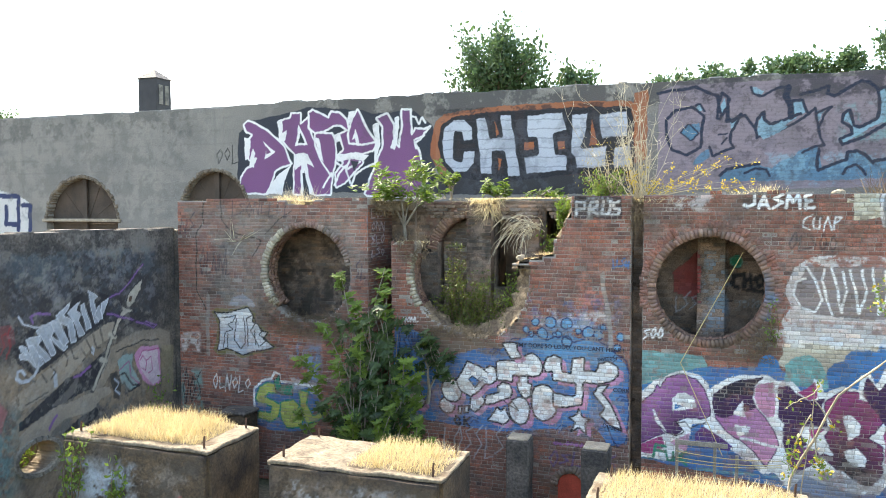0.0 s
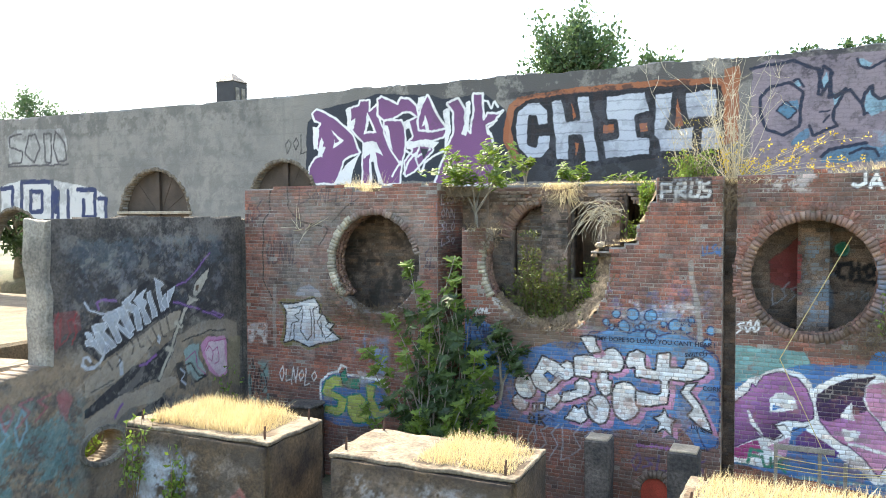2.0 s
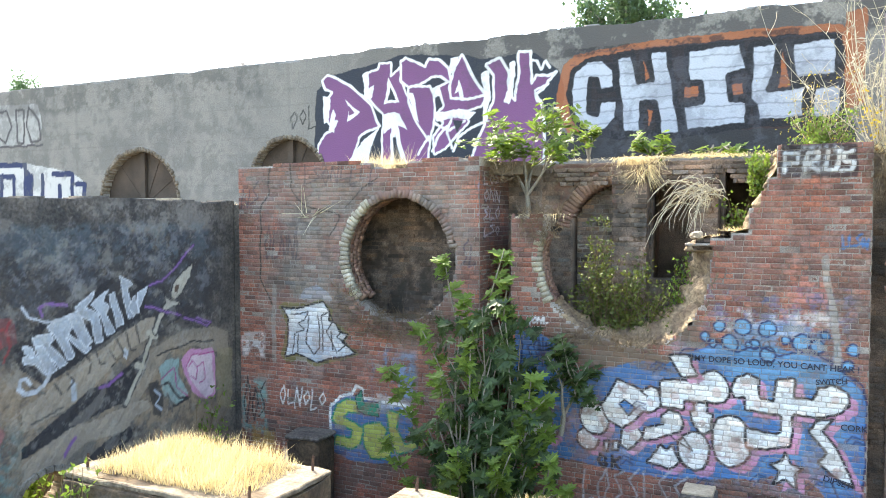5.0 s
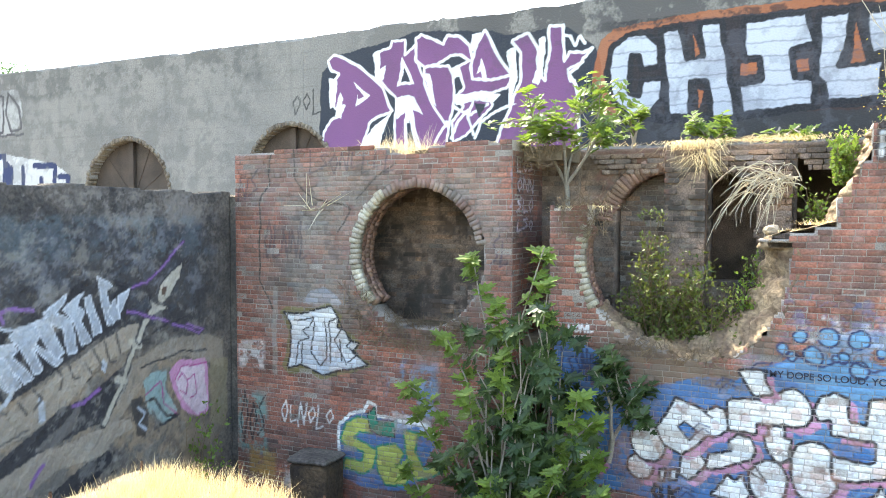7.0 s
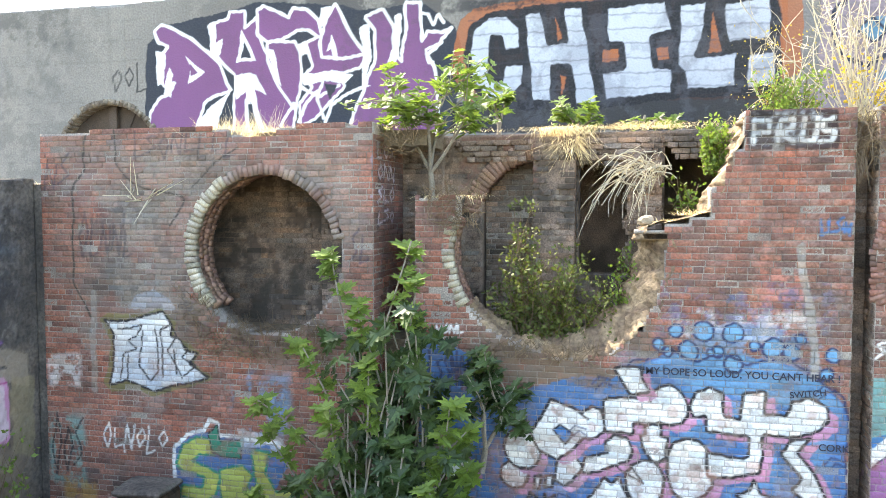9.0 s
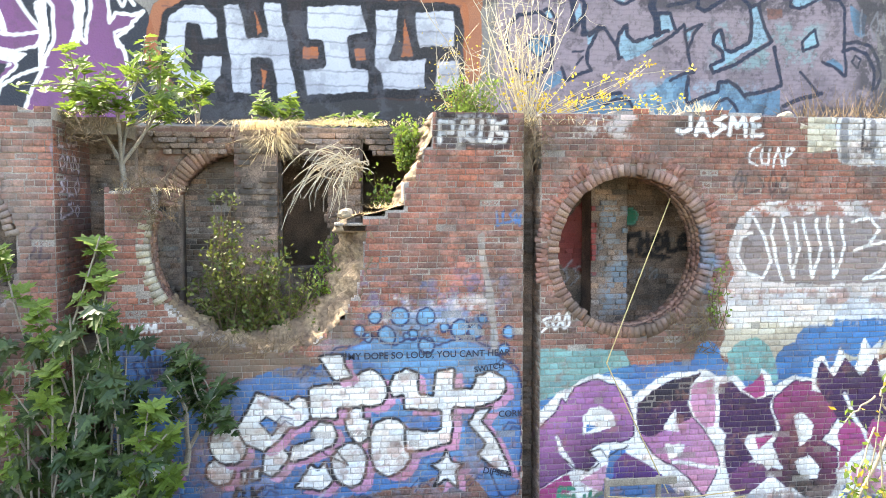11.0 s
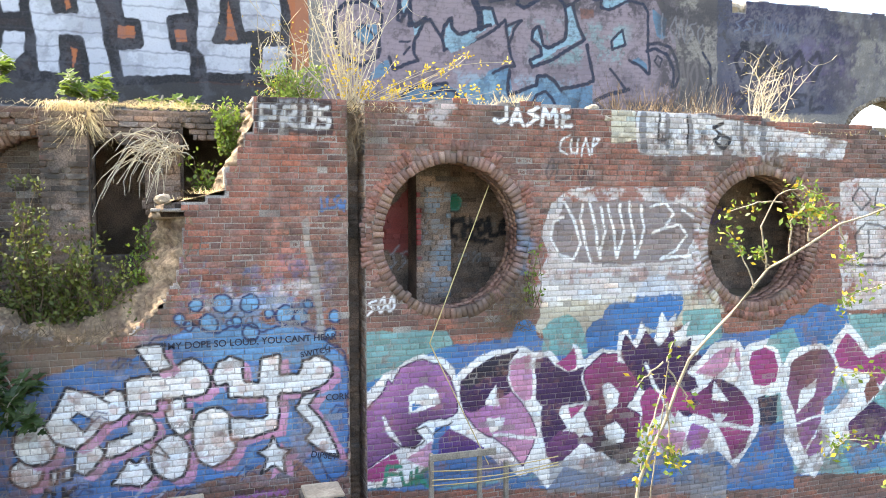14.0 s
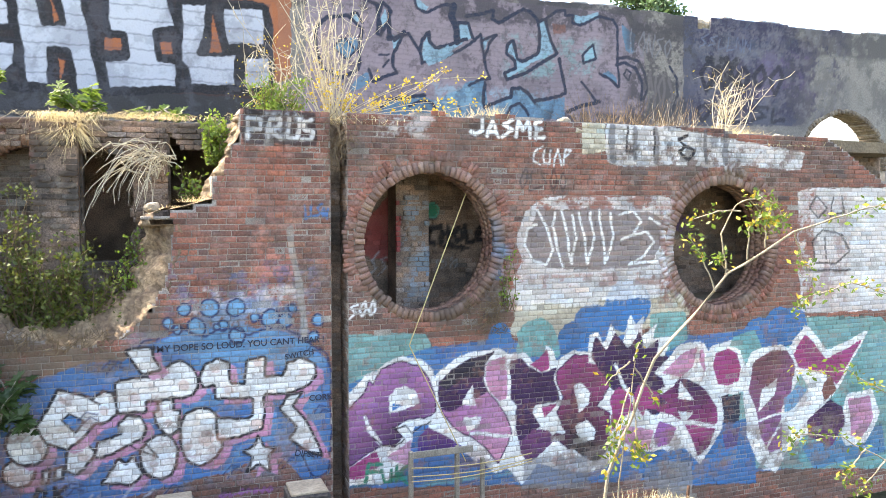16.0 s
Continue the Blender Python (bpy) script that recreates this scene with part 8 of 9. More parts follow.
def small_leaf(pile, pos, out, size):
    out = out.normalized()
    side = out.orthogonal().normalized()
    side = Matrix.Rotation(random.uniform(0, 6.28), 3, out) @ side
    pile.add([pos, pos + out * size * 0.5 + side * size * 0.28, pos + out * size, pos + out * size * 0.5 - side * size * 0.28], [(0, 1, 2, 3)])


def rand_dir(up=0.0):
    v = Vector((random.gauss(0, 1), random.gauss(0, 1), random.gauss(0, 1) + up))
    return v.normalized()


def whorl(pile, tip, axis, n, size):
    axis = axis.normalized()
    u = axis.orthogonal().normalized()
    for i in range(n):
        a = 2.4 * i + random.uniform(-0.3, 0.3)
        r = Matrix.Rotation(a, 3, axis) @ u
        palm_leaf(pile, tip - axis * 0.03 * i, r * random.uniform(0.7, 1.1) + axis * random.uniform(0.0, 0.6), axis, size * random.uniform(0.7, 1.15))


def limb(pile, a, b, r0, r1, bend=0.12, n=6, sides=5):
    a, b = Vector(a), Vector(b)
    off = rand_dir() * (b - a).length * bend
    pts = [a.lerp(b, i / n) + off * math.sin(math.pi * i / n) for i in range(n + 1)]
    vs, fs = tube_rows(pts, [r0 + (r1 - r0) * i / n for i in range(n + 1)], sides)
    pile.add(vs, fs)
    return pts


def blade(pile, base, tip, w, sag=0.0):
    base, tip = Vector(base), Vector(tip)
    d = tip - base
    s = Vector((-d.y, d.x, 0.0))
    s = s.normalized() if s.length > 1e-4 else Vector((1, 0, 0))
    s = Matrix.Rotation(random.uniform(-1, 1), 3, "Z") @ s * w
    mid = base + d * 0.55 + Vector((0, 0, sag))
    pile.add([base - s, base + s, mid + s * 0.7, mid - s * 0.7, tip], [(0, 1, 2, 3), (3, 2, 4)])


def tuft(pile, c, n, h, spread, w=0.004, lean=0.35, hang=0.0):
    for _ in range(n):
        b = Vector(c) + Vector((random.gauss(0, spread), random.gauss(0, spread * 0.6), 0))
        k = h * random.uniform(0.5, 1.1)
        blade(pile, b, b + Vector((random.gauss(0, lean) * k, random.gauss(0, lean) * k - hang * k * 0.4, k * ((1 - hang) - hang * random.uniform(0.2, 1.0)))), w)


random.seed(11)


# ---- fig shrub in front of the slot ----
def fig_shrub():
    t = thing("fig_shrub", "large wild fig shrub with lobed leaves against the brick wall", "shrub", at=(-5.8, 12.7, 0))
    wood, leaves, lit = Pile(), Pile(), Pile()
    # shaded mass close to the wall, widest near the ground; its darker green holds the shade
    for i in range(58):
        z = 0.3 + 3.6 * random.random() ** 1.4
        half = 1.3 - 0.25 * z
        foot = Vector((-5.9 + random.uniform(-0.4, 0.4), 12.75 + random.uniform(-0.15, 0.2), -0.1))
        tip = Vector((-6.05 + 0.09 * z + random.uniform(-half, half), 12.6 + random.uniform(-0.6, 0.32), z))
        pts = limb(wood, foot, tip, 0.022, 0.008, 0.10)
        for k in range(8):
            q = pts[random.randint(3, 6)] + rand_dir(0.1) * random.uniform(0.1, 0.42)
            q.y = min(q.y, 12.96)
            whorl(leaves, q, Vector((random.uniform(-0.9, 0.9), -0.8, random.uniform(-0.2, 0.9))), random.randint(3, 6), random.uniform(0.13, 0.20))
    # leafy shoots that stand out into the light, most in a lighter, sunlit green
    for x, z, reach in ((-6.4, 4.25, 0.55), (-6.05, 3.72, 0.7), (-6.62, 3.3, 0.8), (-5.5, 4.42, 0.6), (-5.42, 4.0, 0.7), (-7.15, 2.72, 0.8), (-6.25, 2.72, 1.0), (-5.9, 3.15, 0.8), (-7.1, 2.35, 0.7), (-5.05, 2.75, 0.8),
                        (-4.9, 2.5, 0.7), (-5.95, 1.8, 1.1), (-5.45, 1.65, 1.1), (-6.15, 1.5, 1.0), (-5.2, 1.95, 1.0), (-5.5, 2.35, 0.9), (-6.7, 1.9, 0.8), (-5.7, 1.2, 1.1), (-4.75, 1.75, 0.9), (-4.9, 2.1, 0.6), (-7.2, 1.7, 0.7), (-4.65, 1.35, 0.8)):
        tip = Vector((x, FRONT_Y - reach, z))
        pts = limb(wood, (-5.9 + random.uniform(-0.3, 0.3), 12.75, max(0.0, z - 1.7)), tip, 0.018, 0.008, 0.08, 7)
        # young: the shoot takes the lighter green that stands for sunlight
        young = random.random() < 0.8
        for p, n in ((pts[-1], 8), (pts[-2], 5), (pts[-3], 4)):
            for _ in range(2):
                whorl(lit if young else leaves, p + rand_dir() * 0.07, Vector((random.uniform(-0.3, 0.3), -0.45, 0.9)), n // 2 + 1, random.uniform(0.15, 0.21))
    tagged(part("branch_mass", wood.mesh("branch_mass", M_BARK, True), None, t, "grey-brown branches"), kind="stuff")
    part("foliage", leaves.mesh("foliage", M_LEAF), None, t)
    part("lit_foliage", lit.mesh("lit_foliage", M_BRIGHT), None, t, "leaves at the shoot ends, sunlight put into their lighter green")


fig_shrub()


def fig_sapling(base, top, rx, rz, n, size, label, mat=M_BRIGHT):
    t = thing("fig_sapling", label, "tree", group="self-sown figs", at=base)
    wood, leaves = Pile(), Pile()
    c = Vector(top)
    fork = Vector(base).lerp(c, 0.3)
    limb(wood, base, fork, 0.04, 0.034, 0.05)
    arms = max(3, n // 7)
    knees = []
    for i in range(arms):
        a = 2 * math.pi * i / arms + random.uniform(-0.3, 0.3)
        end = fork.lerp(c, 0.75) + Vector((math.cos(a) * rx * 0.5, math.sin(a) * rx * 0.3, random.uniform(-0.1, 0.1)))
        knees.append(limb(wood, fork, end, 0.026, 0.014, 0.08, 6, 5))
    for i in range(n):
        tip = c + Vector((random.uniform(-1, 1) * rx, random.uniform(-1, 0.6) * rx * 0.7, random.uniform(-1, 1) * rz))
        knee = min((random.choice(k[3:]) for k in knees), key=lambda p: (p - tip).length)
        pts = limb(wood, knee, tip, 0.011, 0.005, 0.12, 5, 4)
        for k in (3, 4, 5):
            whorl(leaves, pts[k], Vector((random.gauss(0, 0.5), random.gauss(-0.3, 0.4), 0.9)), random.randint(3, 5), size * random.uniform(0.8, 1.2))
    tagged(part("stem_mass", wood.mesh("stem_mass", M_BARK, True), None, t, "pale forked stem"), kind="stuff")
    part("crown", leaves.mesh("crown", mat), None, t)


fig_sapling((-5.6, 13.72, 4.78), (-5.58, 13.6, 6.1), 0.85, 0.40, 34, 0.145, "young fig tree with bright leaves on the wall top")
fig_sapling((-3.95, 14.6, 5.62), (-3.95, 14.5, 5.95), 0.32, 0.14, 9, 0.14, "low fig seedling on the terrace edge")
fig_sapling((-4.95, 14.7, 5.62), (-4.95, 14.6, 6.1), 0.16, 0.1, 4, 0.13, "small fig seedling on the terrace edge")
fig_sapling((-3.2, 14.8, 5.62), (-3.1, 14.8, 5.85), 0.35, 0.08, 7, 0.13, "low fig seedling on the terrace edge")
fig_sapling((-4.85, 12.98, 1.9), (-4.68, 12.88, 2.85), 0.36, 0.5, 20, 0.14, "dark fig shoots below the broken opening", M_LEAF)


def small_bush(base, centre, r, n_stems, leaf, mat, label, per=40, name="bush"):
    t = thing(name, label, "bush", at=base)
    wood, leaves = Pile(), Pile()
    for i in range(n_stems):
        tip = Vector(centre) + Vector((random.uniform(-1, 1) * r[0], random.uniform(-1, 1) * r[1], random.uniform(-0.9, 1) * r[2]))
        pts = limb(wood, Vector(base) + Vector((random.uniform(-1, 1) * r[0] * 0.5, random.uniform(-0.1, 0.1), 0)), tip, 0.008, 0.003, 0.12, 6, 3)
        for k in range(per):
            p = pts[random.randint(2, 6)] + rand_dir() * random.uniform(0.02, 0.09)
            small_leaf(leaves, p, rand_dir(0.6), leaf * random.uniform(0.6, 1.2))
    tagged(part("stem_mass", wood.mesh("stem_mass", M_TWIG), None, t, "thin brown stems"), kind="stuff")
    part("foliage", leaves.mesh("foliage", mat), None, t)


small_bush((-4.3, 13.75, 3.2), (-4.35, 13.5, 3.75), (0.55, 0.3, 0.58), 46, 0.062, M_LEAF2, "green bush growing inside the broken round opening", 50)
small_bush((-4.5, 13.7, 3.2), (-4.48, 13.55, 4.35), (0.15, 0.16, 0.45), 16, 0.055, M_LEAF2, "upright yellow-green shoots of a bush inside the opening", 55)
small_bush((-3.7, 13.7, 3.2), (-3.72, 13.5, 3.65), (0.3, 0.25, 0.42), 24, 0.055, M_LEAF2, "low green bush at the broken edge of the opening", 50)
small_bush((-3.35, 13.7, 3.4), (-3.38, 13.5, 4.05), (0.12, 0.12, 0.28), 12, 0.055, M_BRIGHT, "pale green sprig at the broken edge", 40, "sprig")
small_bush((-1.75, 13.75, 5.65), (-1.75, 13.6, 5.98), (0.38, 0.2, 0.22), 30, 0.05, M_BRIGHT, "bright green weeds on the wall top", 40, "weeds")
small_bush((-2.5, 13.75, 5.2), (-2.42, 13.62, 5.35), (0.14, 0.12, 0.35), 26, 0.06, M_BRIGHT, "bright creeper hanging over the broken brick edge", 40, "creeper")
small_bush((-2.7, 13.8, 4.7), (-2.75, 13.75, 4.95), (0.2, 0.1, 0.25), 8, 0.07, M_BRIGHT, "small creeper in the breach", 16, "creeper")
small_bush((1.1, 13.05, 3.3), (0.98, 12.9, 3.75), (0.1, 0.08, 0.35), 7, 0.06, M_BRIGHT, "green sprig beside the round opening", 14, "sprig")
small_bush((-10.45, 12.4, 0.0), (-10.35, 12.3, 1.7), (0.32, 0.2, 0.45), 16, 0.08, M_BRIGHT, "green shoots in the corner of the walls", 26, "shoots")
small_bush((-8.75, 8.38, 1.0), (-8.5, 8.36, 2.15), (0.22, 0.1, 0.2), 12, 0.08, M_BRIGHT, "ivy over the corner of the plinth", 22, "ivy")
small_bush((-7.95, 8.34, 0.9), (-7.85, 8.34, 1.7), (0.16, 0.05, 0.55), 14, 0.09, M_BRIGHT, "ivy trailing down the plinth side", 20, "ivy")
small_bush((-12.0, 9.6, 0.0), (-11.6, 9.7, 1.35), (0.4, 0.6, 0.5), 40, 0.12, M_BRIGHT, "sunlit grass behind the low hole", 30, "weeds")
small_bush((-21.5, 18.5, 3.2), (-21.5, 18.3, 4.6), (2.4, 0.8, 1.4), 120, 0.16, M_FARLEAF, "dark bushes behind the open arch", 40)


# ---- dry plants ----
def dry_plant(base, height, n, spread, side, label, heads=60, name="dry_plant", toward=(0, 0)):
    t = thing(name, label, "plant", at=base)
    stems, seed = Pile(), Pile()
    b = Vector(base)
    for i in range(n):
        h = height * random.uniform(0.45, 1.0)
        tip = b + Vector((random.gauss(toward[0], spread) * h, random.gauss(toward[1], spread * 0.5) * h, h))
        pts = limb(stems, b + Vector((random.gauss(0, 0.07), random.gauss(0, 0.05), 0)), tip, 0.009, 0.003, 0.15, 6, 4)
        for k in range(9):
            p = pts[random.randint(2, 6)]
            q = p + rand_dir(0.7) * random.uniform(0.1, 0.34)
            limb(stems, p, q, 0.004, 0.002, 0.15, 3, 3)
    for i in range(int(n * side)):
        tip = b + Vector((random.uniform(-0.3, 1.9), random.gauss(-0.1, 0.15), random.uniform(0.15, 0.75)))
        pts = limb(stems, b, tip, 0.007, 0.003, 0.12, 6, 4)
        for p in pts[3:]:
            for _ in range(heads // 10):
                small_leaf(seed, p + rand_dir() * random.uniform(0, 0.09), rand_dir(0.3), random.uniform(0.03, 0.06))
    if not seed.v:
        for _ in range(heads):
            p = b + Vector((random.gauss(0, 0.25), random.gauss(0, 0.1), random.uniform(0.1, height * 0.9)))
            small_leaf(seed, p, rand_dir(), 0.03)
    tagged(part("stem_mass", stems.mesh("stem_mass", M_STEM), None, t, "bleached bare stems"), kind="stuff")
    tagged(part("seed_mass", seed.mesh("seed_mass", M_FLOWER), None, t, "ochre seed heads"), kind="stuff")
    straw = Pile()
    tuft(straw, b, 160, 0.3, 0.2, 0.005, 0.7, 0.35)
    part("straw", straw.mesh("straw", M_GRASS), None, t, "straw at the foot")


dry_plant((-1.1, 13.5, 5.62), 2.2, 30, 0.26, 0.7, "tall bleached dry plant on the wall top, ochre seed heads", 80)
dry_plant((5.0, 13.8, 5.5), 1.35, 16, 0.28, 0.0, "bleached dry plant with ochre tips on the wall top", 90, toward=(0.45, 0))
dry_plant((-1.75, 13.9, 5.62), 1.2, 10, 0.3, 0.0, "ochre dry weed on the wall top", 260)


def twig_heap(base, n, length, spread, label, mat, droop=0.0, name="dry_twigs", r=0.004):
    t = thing(name, label, "twigs", at=base)
    p = Pile()
    for _ in range(n):
        a = Vector(base) + Vector((random.uniform(-1, 1) * spread[0], random.uniform(-1, 1) * spread[1], random.uniform(-1, 1) * spread[2]))
        d = rand_dir(0.8 if droop <= 0 else -droop)
        pts = [a + d * length * random.uniform(0.5, 1) * (i / 4) + Vector((0, 0, -droop * length * (i / 4) ** 2 * 0.8)) for i in range(5)]
        vs, fs = tube_rows(pts, [r, r, r * 0.8, r * 0.6, r * 0.3], 3)
        p.add(vs, fs)
    tagged(part("twig_mat", p.mesh("twig_mat", mat), None, t), kind="stuff")


twig_heap((3.4, 13.9, 5.62), 420, 0.75, (0.95, 0.3, 0.05), "brown leafless brush along the wall top", M_TWIG)
twig_heap((4.3, 14.0, 5.62), 50, 0.7, (0.5, 0.3, 0.05), "bleached leafless brush along the wall top", M_STEM)
twig_heap((-7.5, 13.06, 3.2), 420, 0.28, (0.85, 0.05, 0.22), "matted dry stems below the round opening", M_TWIG)
twig_heap((-8.3, 13.05, 3.6), 60, 0.22, (0.25, 0.03, 0.2), "matted dry stems beside the round opening", M_TWIG)
twig_heap((-5.2, 13.1, 4.75), 220, 0.26, (0.3, 0.1, 0.22), "dry roots matted on the broken wall", M_TWIG)
twig_heap((-4.2, 13.08, 3.2), 200, 0.22, (0.6, 0.05, 0.1), "matted dry stems under the broken opening", M_TWIG)
twig_heap((0.75, 13.06, 3.25), 160, 0.24, (0.28, 0.05, 0.25), "dry stems on the edge of the opening", M_TWIG)
twig_heap((-6.7, 13.9, 4.9), 120, 0.3, (0.35, 0.15, 0.2), "dry twigs inside the chamber", M_TWIG)
twig_heap((-7.9, 13.7, 5.66), 90, 0.42, (0.42, 0.15, 0.03), "bleached brush on the wall top", M_STEM)
twig_heap((-9.0, 13.04, 4.9), 14, 0.5, (0.25, 0.02, 0.06), "pale dead branch stuck in the wall", M_STEM, 0.0, "dead_branch", 0.008)
twig_heap((-5.9, 13.35, 5.5), 120, 0.3, (0.3, 0.2, 0.15), "dry twigs at the foot of the young fig", M_TWIG)
twig_heap((-1.1, 13.12, 5.45), 120, 0.3, (0.14, 0.06, 0.25), "dry roots hanging in the slot", M_TWIG, 0.5)


def root_fringe():
    t = thing("hanging_roots", "bleached straw-like roots hanging in the breach", "roots", at=(-3.1, 13.9, 5.2))
    p = Pile()
    for i in range(34):
        a = Vector((-3.05 + random.gauss(0, 0.09), 13.82 + random.gauss(0, 0.08), 5.12 + random.gauss(0, 0.08)))
        reach, fall, rise = random.uniform(0.05, 0.75), random.uniform(0.15, 0.75), random.uniform(0.05, 0.3)
        sway = [random.gauss(0, 0.02) for _ in range(8)]
        pts = [a + Vector((-reach * k / 7 + sway[k], -0.2 * k / 7 + sway[7 - k], rise * math.sin(k / 7 * 2.2) - fall * (k / 7) ** 2.2 + sway[k])) for k in range(8)]
        vs, fs = tube_rows(pts, [0.009, 0.009, 0.008, 0.008, 0.007, 0.006, 0.005, 0.003], 4)
        p.add(vs, fs)
        for q in pts[3:7:2]:
            limb(p, q, q + rand_dir(-0.3) * random.uniform(0.06, 0.2), 0.005, 0.002, 0.2, 3, 3)
    tagged(part("root_mass", p.mesh("root_mass", M_STEM), None, t), kind="stuff")


root_fringe()


def straw_fringe():
    """Dry grass along the tops of the walls and over the edges."""
    p = Pile()
    for x, y, z, n, h, sp, hang in ((-8.0, 13.4, 5.60, 260, 0.28, 0.22, 0.1), (-7.4, 13.3, 5.66, 160, 0.22, 0.12, 0.5), (-4.1, 14.26, 5.72, 520, 0.34, 0.17, 0.9), (-4.02, 14.24, 5.6, 320, 0.5, 0.07, 1.0), (-3.2, 14.28, 5.70, 900, 0.15, 0.42, 0.55), (-5.25, 13.35, 4.9, 220, 0.3, 0.2, 0.7),
                                    (-0.75, 13.3, 5.7, 200, 0.3, 0.2, 0.8), (0.9, 13.3, 5.72, 80, 0.25, 0.12, 0.1), (0.5, 13.3, 5.72, 60, 0.15, 0.2, 0.3), (4.9, 13.4, 5.64, 220, 0.25, 0.2, 0.3), (5.8, 13.3, 5.5, 120, 0.12, 0.3, 0.3), (-6.6, 13.4, 5.62, 90, 0.2, 0.15, 0.2),
                                    (-2.65, 13.35, 4.68, 100, 0.2, 0.1, 0.4), (-2.9, 13.3, 4.62, 80, 0.18, 0.1, 0.6), (-10.4, 13.2, 5.05, 40, 0.1, 0.08, 0.3), (2.2, 13.35, 5.66, 70, 0.12, 0.2, 0.2)):
        tuft(p, (x, y, z), n, h, sp, 0.004, 0.5, hang)
    for _ in range(900):
        x = random.uniform(-10.4, 6.0)
        if -5.6 < x < -2.3:
            tuft(p, (x, 14.4, 5.7), 1, 0.1, 0.05, 0.004, 0.8, 0.3)
        else:
            tuft(p, (x, 13.3, 5.66), 1, 0.08, 0.04, 0.004, 0.8, 0.3)
    tagged(new("dry_grass_fringe", p.mesh("dry_grass_fringe", M_GRASS)), "golden dry grass along the wall tops", "grass", kind="stuff")


straw_fringe()


def plinth_grass():
    p = Pile()
    for (x0, x1, y0, y1, top), f0, f1, n, h in ((BLOCKS[0], 0.10, 0.86, 5600, 0.24), (BLOCKS[1], 0.45, 0.96, 2300, 0.19), (BLOCKS[2], 0.05, 0.95, 3600, 0.17)):
        for _ in range(n):
            u = random.uniform(f0, f1)
            c = Vector((x0 + (x1 - x0) * u, y0 + (y1 - y0) * random.uniform(0.12, 0.95), top))
            edge = min(1.0, (u - f0) * 9 + 0.3, (f1 - u) * 6 + 0.25)
            k = h * edge * random.uniform(0.5, 1.2)
            blade(p, c, c + Vector((random.gauss(0.15, 0.4) * k, random.gauss(-0.05, 0.4) * k, k)), 0.004)
    tagged(new("dry_grass_tufts", p.mesh("dry_grass_tufts", M_GRASS)), "golden dry grass on the concrete plinths", "grass", kind="stuff")


plinth_grass()


# ---- rubble on broken edges ----
def stone(x, y, z, s, mat, label, squash=0.6):
    bm = bmesh.new()
    bmesh.ops.create_icosphere(bm, subdivisions=2, radius=s)
    o = Vector((x, y, z)) * 3.1
    for v in bm.verts:
        v.co *= 1 + 0.45 * noise.noise(v.co / s * 0.9 + o)
        v.co.z *= squash
        v.co += Vector((x, y, z))
    ob = part("stone", bm, mat)
    return tagged(ob, label, "stone", "loose stones")


random.seed(21)


def broken_edge():
    """Crumbled core of the wall along the breach, a rough strip across its thickness."""
    c = CIRCLES[1]
    line = [(c[0] + (c[2] + 0.02) * math.cos(a), c[1] + (c[2] + 0.02) * math.sin(a)) for a in np.linspace(-2.55, 0.12, 100)]
    line += [(-3.25, 4.5), (-3.2, 4.56), (-3.1, 4.6), (-3.0, 4.6), (-2.9, 4.62), (-2.75, 4.66), (-2.7, 4.68), (-2.6, 4.7), (-2.52, 4.75), (-2.5, 4.85), (-2.48, 4.95), (-2.44, 5.05), (-2.4, 5.15), (-2.36, 5.22), (-2.32, 5.3), (-2.27, 5.4), (-2.25, 5.5), (-2.23, 5.6), (-2.22, 5.7)]
    fine = []
    for (x0, z0), (x1, z1) in zip(line, line[1:]):
        m = max(1, int(math.hypot(x1 - x0, z1 - z0) / 0.022))
        fine += [(x0 + (x1 - x0) * k / m, z0 + (z1 - z0) * k / m) for k in range(m)]
    low = sum(1 for x, z in fine if z < 4.42 and x < -3.2)
    ys = np.linspace(FRONT_Y + 0.003, FRONT_Y + 0.50, 20)
    V, F = [], []
    for i, (x, z) in enumerate(fine):
        for y in ys:
            p = Vector((x, y, z))
            k = (y - ys[0]) / (ys[-1] - ys[0])
            wide = ((0.08 + 0.27 * min(1, max(0, (x + 4.4) / 0.8))) if i < low else 0.08) * (1 - k) ** 1.3
            lump = -wide + 0.10 * noise.noise(p * 5) + 0.06 * noise.noise(p * 13) + 0.035 * noise.noise(p * 31)
            away = (p - Vector((c[0], y, c[1]))).normalized()
            edge = 0.05 if y in (ys[0], ys[-1]) else 0.0
            V.append(p - away * (0.035 + lump - edge) + Vector((0, 0.02 * noise.noise(p * 17), 0)))
    n = len(ys)
    for i in range(len(fine) - 1):
        F += [(i * n + k, i * n + k + 1, (i + 1) * n + k + 1, (i + 1) * n + k) for k in range(n - 1)]
    me = raw_mesh("broken_core", V, F, M_CORE)
    part("broken_core", me, None, wall_middle_bay, "sandy crumbling core of the broken wall")


broken_edge()
# last two: pale lumps added for the sunlit edge of the chamber floor
for x, y, z, s in ((-3.15, 13.3, 4.62, 0.10), (1.95, 13.25, 5.74, 0.11), (2.1, 13.2, 5.62, 0.10), (5.6, 13.3, 5.62, 0.1), (6.3, 13.3, 5.58, 0.16), (6.6, 13.3, 5.45, 0.15), (6.9, 13.35, 5.3, 0.17), (-8.15, 13.5, 3.36, 0.06), (-8.0, 13.45, 3.32, 0.05)):
    stone(x, y, z, s, M_PALE, "pale broken masonry and sunlit-edge stand-ins on the wall", 0.65)
for x, s in ((6.25, 0.16), (6.42, 0.13)):
    stone(x, 16.0, 7.92, s, M_PALE, "pale stone lump on the back wall top", 0.9)


